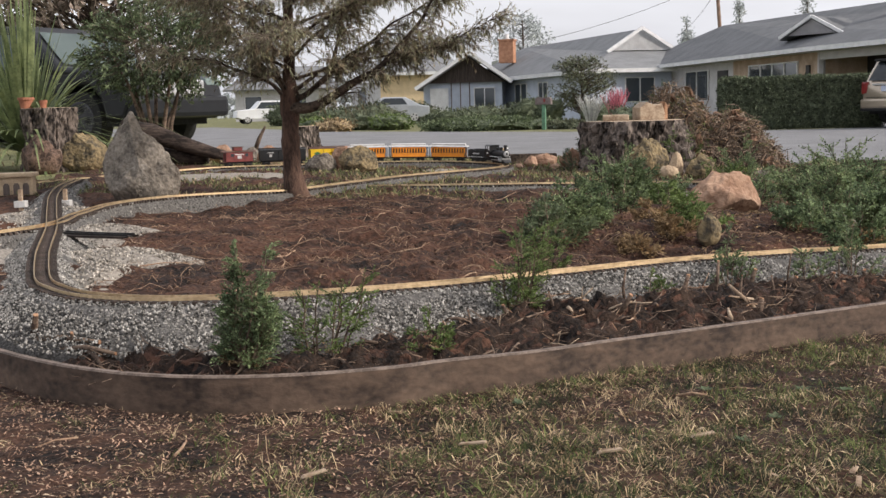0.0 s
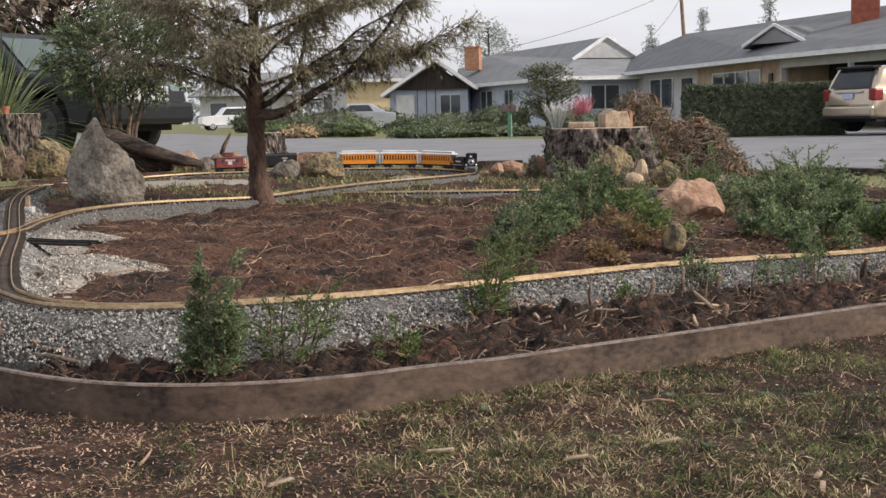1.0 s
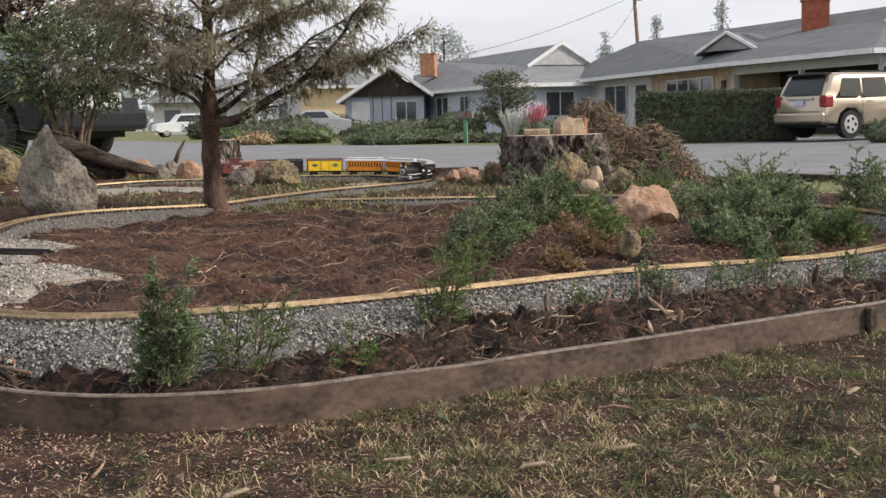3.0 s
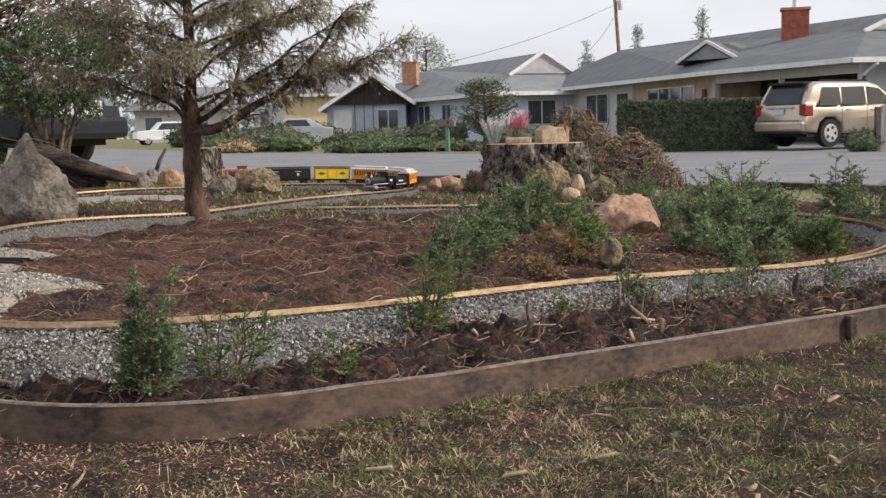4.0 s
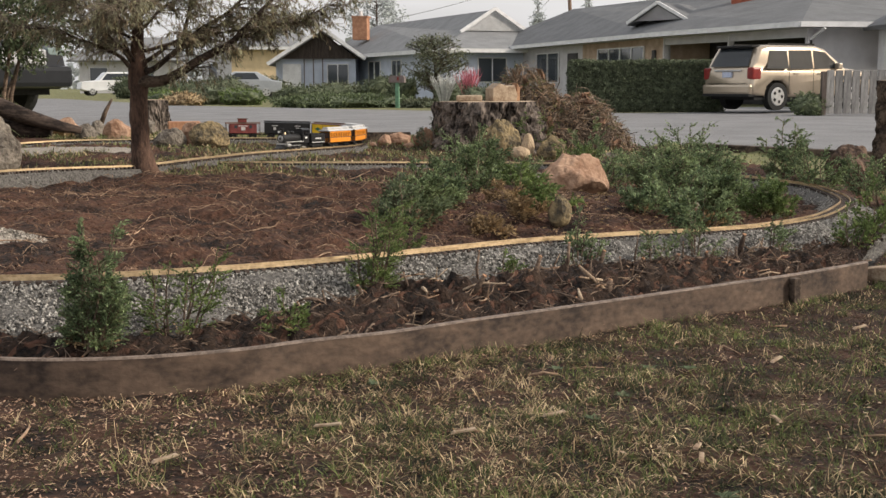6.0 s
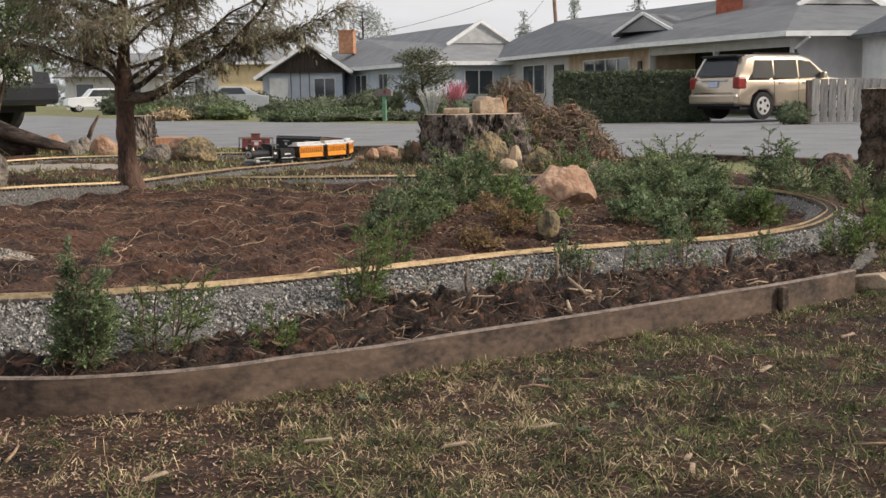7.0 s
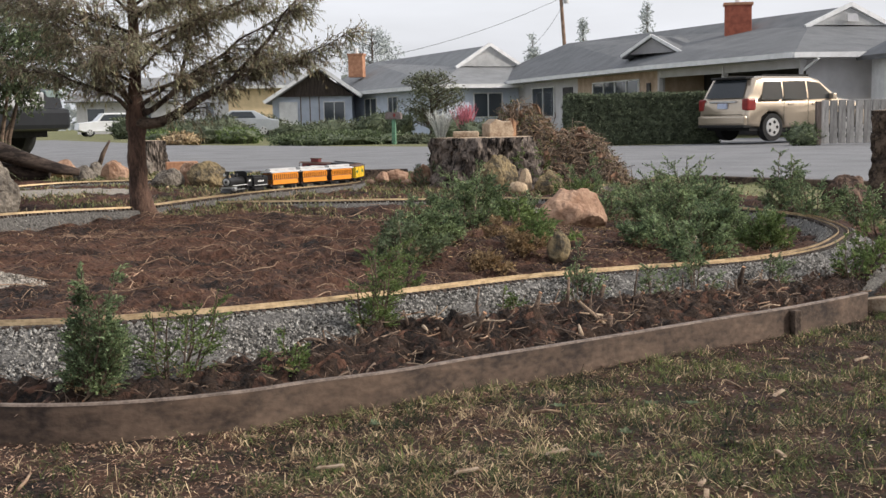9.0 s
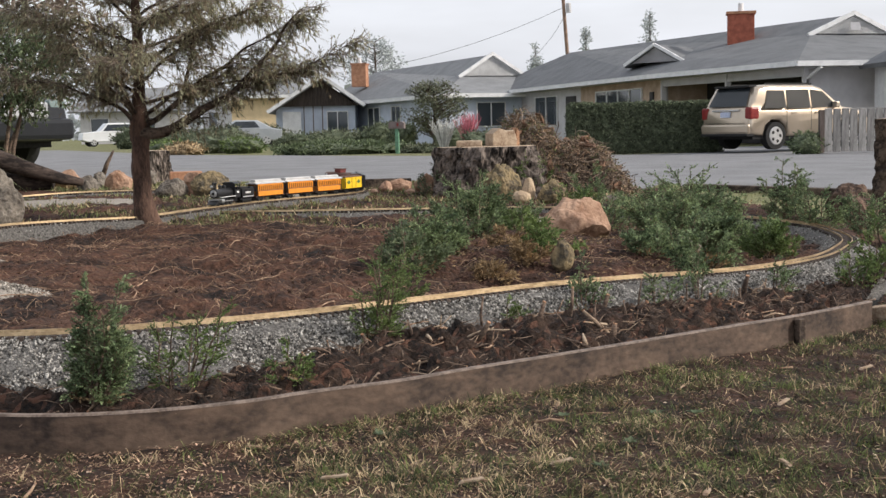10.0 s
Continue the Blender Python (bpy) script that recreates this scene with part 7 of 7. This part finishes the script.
suv()

def black_car():
    v = thing("pickup_truck", pose(-5.9, 17.8, 0.35, 0, 0, -30), "black pickup truck parked behind the garden", "car", "cars")
    o = [(-2.9, 0.5), (-2.9, 1.05), (-1.2, 1.08), (-1.0, 1.66), (-0.6, 1.78), (0.35, 1.76), (0.65, 1.66), (1.28, 1.16), (2.25, 1.05), (2.55, 0.92), (2.62, 0.6), (2.5, 0.40),
         (2.15, 0.40), (2.08, 0.68), (1.88, 0.86), (1.5, 0.88), (1.24, 0.72), (1.14, 0.40), (-1.3, 0.40), (-1.4, 0.72), (-1.64, 0.88), (-2.0, 0.88), (-2.2, 0.72), (-2.3, 0.45)]
    part("body", car_body(o, 1.9, 1.10, 0.14), M["car_black"], v)
    part("underbody", boxed(-2.5, 2.35, -0.85, 0.85, 0.32, 0.7), M["tyre"], v)
    for x in (-1.8, 1.68):
        for s in (-1, 1):
            car_wheel(v, x, s * 0.92, 0.40, s, "rim_dark")
    for s in (-1, 1):
        side_pane(v, [(-0.85, 1.14), (-0.15, 1.14), (-0.15, 1.64), (-0.7, 1.62)], 0, s, z_belt=1.10, top=1.78, w=1.9, inset=0.14, glass="glass_sky_tint")
        side_pane(v, [(-0.08, 1.14), (1.05, 1.16), (0.5, 1.62), (-0.08, 1.65)], 0, s, z_belt=1.10, top=1.78, w=1.9, inset=0.14, glass="glass_sky_tint")
        part("headlamp", boxed(2.2, 2.56, min(s * 0.62, s * 0.93), max(s * 0.62, s * 0.93), 0.84, 0.97, bevel=0.03), M["glass_sky_tint"], v, "clear headlamp")
        part("mirror", boxed(0.85, 1.0, min(s * 0.95, s * 1.14), max(s * 0.95, s * 1.14), 1.12, 1.30, bevel=0.03), M["car_black"], v)
        part("side_trim", boxed(-1.25, 1.1, min(s * 0.94, s * 0.965), max(s * 0.94, s * 0.965), 0.66, 0.72), M["tyre"], v)
    bm = bmesh.new()
    bm.faces.new([bm.verts.new(c) for c in ((1.27, -0.78, 1.19), (1.27, 0.78, 1.19), (0.70, 0.68, 1.66), (0.70, -0.68, 1.66))])
    bmesh.ops.solidify(bm, geom=bm.faces[:], thickness=0.03)
    part("windscreen", bm, M["glass_sky_tint"], v)
    part("front_bumper", boxed(2.35, 2.72, -0.93, 0.93, 0.42, 0.72, bevel=0.07), M["car_black"], v)
    part("grille", boxed(2.5, 2.64, -0.5, 0.5, 0.72, 0.94, bevel=0.03), M["alloy"], v)
black_car()

def far_car(x, y, z, rot, paint, label, tall, L=4.4):
    v = thing("car", pose(x, y, z, 0, 0, rot), label, "car", "cars")
    h = L / 2
    if tall:
        o = [(-h, 0.4), (-h, 1.1), (-h + 0.22, 1.68), (-0.2, 1.74), (0.6, 1.72), (1.15, 1.14), (h - 0.1, 1.0), (h, 0.5), (h - 0.4, 0.35), (-h + 0.4, 0.35)]
    else:
        o = [(-h, 0.4), (-h, 0.9), (-h + 0.5, 0.98), (-0.9, 1.42), (0.3, 1.44), (1.0, 1.0), (h - 0.2, 0.85), (h, 0.5), (h - 0.3, 0.3), (-h + 0.3, 0.3)]
    part("body", car_body(o, 1.75, 1.0, 0.14), paint, v)
    top = max(q for _, q in o)
    for s in (-1, 1):
        side_pane(v, [(-1.6, 1.14), (0.95, 1.14), (0.55, top - 0.12), (-1.6, top - 0.12)] if tall else [(-1.0, 1.02), (0.75, 1.02), (0.25, 1.36), (-0.75, 1.36)], 0, s, z_belt=1.0, top=top, w=1.75, inset=0.14)
        for q in (-h + 0.85, h - 0.85):
            car_wheel(v, q, s * 0.84, 0.34, s)
    return v
far_car(-13.6, 92, 0.0, -160, M["car_white"], "white pickup parked far down the street", True, 5.0)
far_car(-3.0, 66, 0.05, 185, M["car_silver"], "silver car parked behind shrubs", False)

# ---- street things
mb = thing("mailbox", pose(3.29, 38.9, 0.02, 0, 0, -20), "dull red mailbox on a green post at the roadside", "mailbox")
part("post", boxed(-0.06, 0.06, -0.06, 0.06, 0, 0.82, bevel=0.01), M["post_green"], mb)
part("box", prismed([(-0.26, 0.82), (0.26, 0.82), (0.26, 0.99), (0.2, 1.05), (-0.2, 1.05), (-0.26, 0.99)], -0.11, 0.11, 0.01), M["mail_box"], mb)
part("flag", boxed(0.02, 0.08, -0.13, -0.12, 0.9, 1.0), M["tail_red"], mb)

fence = thing("picket_fence", pose(12.75, 27.7, 0.02, 0, 0, -2), "weathered grey picket fence beside the driveway", "fence")
part("end_post", boxed(-0.08, 0.04, -0.03, 0.09, 0, 1.05, bevel=0.01), M["wood_brown"], fence)
for z in (0.3, 0.85):
    part("rail", boxed(0, 6.5, 0.03, 0.07, z, z + 0.08), M["fence"], fence)
pm = boxed(-0.096, 0.096, -0.012, 0.012, 0.03, 1.08, bevel=0.012)
first = part("picket", pm, M["fence"], fence)
first.matrix_basis = pose(0.14, 0, 0)
for k in range(1, 30):
    o = new("picket", first.data)
    o.parent = fence
    o.matrix_basis = pose(0.14 + k * 0.215, 0, rnd(-0.012, 0.012), 0, rnd(-0.8, 0.8), 0)

pole = thing("utility_pole", pose(21.3, 90, 0, 0, -4, 0), "brown wooden utility pole leaning slightly", "utility pole")
part("shaft", cyled((0, 0, 0), (0, 0, 13), 0.17, 0.12, 12), M["pole_wood"], pole)
part("crossarm", boxed(-1.0, 1.0, -0.06, 0.06, 12.2, 12.35), M["pole_wood"], pole)
part("transformer", cyled((0.35, -0.1, 9.4), (0.35, -0.1, 10.1), 0.2, 0.2, 12), M["wall_grey"], pole)
def wire(a, b, sag, label):
    a, b = Vector(a), Vector(b)
    pts = [a.lerp(b, k / 12) - Vector((0, 0, sag * 4 * (k / 12) * (1 - k / 12))) for k in range(13)]
    v, f = tube(pts, [0.014] * 13, 4)
    tagged(raw("power_line", [tuple(p) for p in v], f, M["tyre"]), label, "power line", "power lines")
wire((20.8, 90, 9.4), (13.0, 66.2, 4.4), 0.4, "thin black overhead power line to a house")
wire((20.8, 90, 9.9), (6.5, 78.0, 5.0), 0.4, "thin black overhead power line to a house")

# ---- far planting
def leafy(name, x, y, z, w, d, h, n, leaf, ls, label, category, flat=0.3, core=None, seed=1, group="street planting", stem=0.0):
    """A clipped or natural mass of leaf clumps with an uneven outline."""
    random.seed(seed)
    t = thing(name, pose(x, y, z), label, category, group)
    bm = bmesh.new()
    bmesh.ops.create_icosphere(bm, subdivisions=3, radius=1)
    for v in bm.verts:
        f = 0.86 + 0.2 * noise.fractal(v.co * 2 + Vector((seed, 0, 0)), 1, 2, 3)
        v.co = Vector((v.co.x * w / 2 * f, v.co.y * d / 2 * f, stem + max(0.0, (v.co.z * 0.5 + 0.5) * h * f)))
    part("inner_foliage", bm, core or M["hedge"], t)
    g = Bag()
    for k in range(n):
        u = unit()
        f = 0.84 + 0.24 * noise.fractal(u * 2 + Vector((seed, 0, 0)), 1, 2, 3) + rnd(-0.06, 0.1)
        p = Vector((u.x * w / 2 * f, u.y * d / 2 * f, stem + max(0.02, (u.z * 0.5 + 0.5) * h * f)))
        for j in range(3):
            e = (u + unit() * 0.9).normalized()
            g.leaf(p + unit() * ls * 0.5, unit(), e, ls * rnd(0.6, 1.3), ls * rnd(0.3, 0.55))
    g.ob("leaves", leaf, t)
    if stem:
        part("stem", cyled((0, 0, -0.05), (0, 0, stem + 0.2), 0.09, 0.06, 8), M["bark_dark"], t)
    return t

def hedge(x0, y0, x1, y1, depth, h, n, label):
    random.seed(91)
    L = math.dist((x0, y0), (x1, y1))
    t = thing("hedge", Matrix.Translation((x0, y0, 0)) @ Matrix.Rotation(math.atan2(y1 - y0, x1 - x0), 4, 'Z'), label, "hedge")
    part("inner_foliage", boxed(0.05, L - 0.05, 0.05, depth - 0.05, 0, h - 0.06, bevel=0.12), M["hedge"], t)
    g = Bag()
    for k in range(n):
        f = rnd(0, 1)
        if f < 0.55:
            p = Vector((rnd(0, L), rnd(-0.02, 0.06), rnd(0.02, h)))
        elif f < 0.85:
            p = Vector((rnd(0, L), rnd(0, depth), h - rnd(-0.03, 0.08)))
        else:
            p = Vector((random.choice((0, L)) + rnd(-0.04, 0.04), rnd(0, depth), rnd(0, h)))
        p += Vector((0, 0, 1)) * 0.05 * noise.noise(Vector((p.x * 1.5, 0, 0)))
        for j in range(2):
            g.leaf(p, unit(), unit() + Vector((0, -0.4, 0.3)), rnd(0.05, 0.1), rnd(0.03, 0.05))
    g.ob("leaves", M["hedge"], t)
hedge(7.55, 32.1, 11.7, 31.7, 1.2, 1.38, 9000, "clipped dark green hedge beside the driveway")
leafy("shrub", 12.45, 27.9, 0, 0.9, 0.7, 0.55, 300, M["leaf_dark"], 0.09, "small green shrub at the fence's end", "shrub", seed=2)
leafy("shrub", 16.6, 29.6, 0, 1.8, 1.2, 1.35, 500, M["hedge"], 0.09, "rounded dark green shrub behind the fence", "shrub", seed=3)
leafy("ground_cover", 1.75, 43.6, -0.1, 5.2, 2.6, 0.52, 1600, M["leaf_dark"], 0.14, "spreading green juniper bank beside the street", "shrub", seed=4)
leafy("ground_cover", 4.6, 43.0, -0.1, 2.2, 2.0, 0.32, 600, M["far_shrub"], 0.13, "low mixed ground cover beside the street", "shrub", seed=5)
leafy("shrub", -3.6, 52, -0.1, 2.3, 1.8, 0.9, 500, M["far_shrub"], 0.15, "rounded olive shrub in a front garden", "shrub", seed=6)
leafy("shrub", -2.2, 50, -0.1, 1.8, 1.6, 0.75, 400, M["leaf_thin"], 0.13, "pale green shrub in a front garden", "shrub", seed=7)
leafy("shrub", -3.4, 60, -0.1, 2.8, 2.0, 1.3, 700, M["far_shrub"], 0.16, "olive shrub before a parked car", "shrub", seed=8)
leafy("shrub", 0.4, 58, -0.1, 3.0, 1.6, 0.85, 600, M["hedge"], 0.15, "dark rounded shrub before the blue house", "shrub", seed=9)
leafy("shrub", 2.0, 60, -0.1, 3.0, 1.6, 1.05, 600, M["far_shrub"], 0.15, "green rounded shrub before the blue house", "shrub", seed=10)
leafy("shrub", 4.4, 59, -0.1, 2.6, 1.6, 1.35, 600, M["hedge"], 0.15, "dark rounded shrub before the blue house", "shrub", seed=12)
leafy("shrub", -1.6, 70, -0.1, 2.6, 1.8, 1.4, 500, M["far_shrub"], 0.18, "green shrub beside the blue house", "shrub", seed=13)
leafy("hedge_row", -5.5, 84, -0.1, 12.0, 3.0, 1.2, 1500, M["hedge"], 0.25, "long overgrown hedge row down the street", "hedge", seed=14)
leafy("hedge_row", -9.5, 75, -0.1, 3.6, 2.4, 1.5, 700, M["hedge"], 0.22, "dark clipped hedge beside a driveway", "hedge", seed=15)
leafy("shrub", -4.4, 47.5, -0.1, 1.7, 1.2, 0.6, 300, M["straw"], 0.14, "clump of dry ornamental grass", "shrub", core=M["straw"], seed=16)
leafy("shrub", -5.2, 48.5, -0.1, 1.6, 1.2, 0.7, 300, M["leaf_thin"], 0.13, "yellow-green shrub by the street", "shrub", seed=17)
leafy("shrub", 4.55, 51, 0, 1.3, 1.2, 1.25, 400, M["hedge"], 0.13, "dark shrub beside the mailbox", "shrub", seed=19)
leafy("shrub", 6.4, 40, 0, 1.9, 1.4, 0.8, 400, M["far_shrub"], 0.12, "olive shrub beside the street", "shrub", seed=20)
leafy("shrub", 5.9, 45, 0, 1.4, 1.2, 0.9, 300, M["hedge"], 0.12, "dark shrub below the small tree", "shrub", seed=22)

def twig_plant(x, y, h, w, material, label, n, seed):
    random.seed(seed)
    t = thing("twig_shrub", pose(x, y, 0), label, "shrub", "street planting")
    g = Bag()
    for k in range(n):
        a, q = rnd(0, 6.283), rnd(0.1, 1)
        tip = Vector((w / 2 * q * math.cos(a), w / 2 * q * math.sin(a), h * rnd(0.7, 1)))
        b = tip * 0.15
        b.z = 0
        m_ = b.lerp(tip, 0.5) + Vector((0, 0, h * 0.1))
        g.tube([b, m_, tip], [0.018, 0.014, 0.006], 4)
        for j in range(2):
            s0 = m_.lerp(tip, rnd(0, 0.8))
            g.tube([s0, s0 + Vector((rnd(-0.15, 0.15), rnd(-0.15, 0.15), rnd(0.1, 0.3)))], [0.01, 0.004], 3)
    g.ob("branching", material, t)
twig_plant(5.15, 41.5, 1.15, 1.2, M["white_twig"], "bare whitish twiggy shrub beside the street", 55, 23)
twig_plant(5.95, 41.0, 1.3, 1.1, M["pink"], "shrub of bare bright pink-red twigs", 70, 24)

def far_tree(x, y, z0, h, w, n, leaf, label, seed, spire=0.0, ls=0.35):
    """A distant tree: trunk, limbs and loose clumps with gaps."""
    random.seed(seed)
    t = thing("tree", pose(x, y, z0), label, "tree", "background trees")
    v, f = tube([(0, 0, 0), (0.05, 0, h * 0.5), (0, 0, h * 0.96)], [h * 0.025, h * 0.016, h * 0.004], 8)
    raw("trunk", [tuple(p) for p in v], f, M["bark_dark"], t, smooth=True)
    g, wood = Bag(), Bag()
    for k in range(n):
        q = rnd(0.25, 1)
        r = w / 2 * ((1 - q) * 1.2 + 0.06 if spire else math.sqrt(max(0.03, 1 - ((q - 0.62) / 0.42) ** 2))) * rnd(0.25, 1)
        a = rnd(0, 6.283)
        p = Vector((r * math.cos(a), r * math.sin(a), q * h))
        if noise.noise(p * (2.5 / w)) < -0.12:
            continue
        if k % 6 == 0:
            wood.tube([(0, 0, p.z - r * 0.4), p], [0.03, 0.01], 4)
        for j in range(4):
            g.leaf(p + unit() * ls * 0.7, unit(), (unit() + Vector((0, 0, -0.15))).normalized(), ls * rnd(0.5, 1.2), ls * rnd(0.2, 0.4))
    wood.ob("branchwork", M["bark_dark"], t)
    g.ob("crown", leaf, t)
far_tree(8.0, 118, 0, 9.6, 6.5, 900, M["far_tree"], "bare-topped tree behind the houses, painted haze-pale", 25, ls=0.5)
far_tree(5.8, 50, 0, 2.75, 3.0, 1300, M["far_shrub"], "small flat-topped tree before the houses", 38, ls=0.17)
far_tree(25.5, 125, 0, 9.3, 4.0, 400, M["far_tree"], "conifer behind the roofs, painted haze-pale", 26, 1, ls=0.5)
far_tree(36.5, 120, 0, 12.5, 4.0, 400, M["far_tree"], "conifer behind the roofs, painted haze-pale", 27, 1, ls=0.5)
far_tree(31.0, 125, 0, 11.0, 3.0, 300, M["far_tree"], "conifer behind the roofs, painted haze-pale", 28, 1, ls=0.5)
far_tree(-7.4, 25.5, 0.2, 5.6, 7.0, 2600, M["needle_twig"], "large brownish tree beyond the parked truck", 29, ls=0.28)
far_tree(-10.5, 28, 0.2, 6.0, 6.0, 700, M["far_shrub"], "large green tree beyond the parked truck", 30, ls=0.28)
far_tree(-13.0, 60, 0, 7.0, 6.0, 500, M["far_tree"], "tree down the street, painted haze-pale", 33, ls=0.4)
far_tree(-1.5, 122, 0, 8.0, 7.0, 500, M["far_tree"], "tree behind the yellow house, painted haze-pale", 34, ls=0.5)
leafy("hedge_row", -9.2, 22.6, 0.1, 6.0, 1.6, 1.3, 900, M["leaf_dark"], 0.14, "dark hedge behind the parked truck", "hedge", seed=35)
# far belt of woods, its haze painted by the pale leaf colour
random.seed(36)
g = Bag()
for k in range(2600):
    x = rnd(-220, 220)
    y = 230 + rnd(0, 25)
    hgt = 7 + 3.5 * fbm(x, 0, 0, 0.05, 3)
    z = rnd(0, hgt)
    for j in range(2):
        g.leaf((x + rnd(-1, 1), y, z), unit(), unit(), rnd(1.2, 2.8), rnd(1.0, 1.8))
tagged(g.ob("distant_woods", M["far_tree"]), "belt of distant woods, painted haze-pale", "woods", kind="stuff")

def motions():
    """The train runs round the loop at an even pace."""
    dist = [0.0]
    for a, b in zip(loop_line, loop_line[1:]):
        dist.append(dist[-1] + (b - a).length)

    def at(s):
        k = max(0, min(len(dist) - 2, int(np.searchsorted(dist, s)) - 1))
        return loop_line[k].lerp(loop_line[k + 1], (s - dist[k]) / (dist[k + 1] - dist[k]))

    for car, offset, half in TRAIN:
        rows = []
        for k in range(41):
            t = k * 0.25
            s = 7.05 + 0.249 * t - offset
            a, b = at(s + half), at(s - half)
            d = a - b
            m = Matrix.Translation((a + b) / 2) @ Matrix.Rotation(math.atan2(d.y, d.x), 4, 'Z') @ Matrix.Rotation(-math.atan2(d.z, d.xy.length), 4, 'Y')
            rows.append((t, m))
        walk(car, rows)


motions()
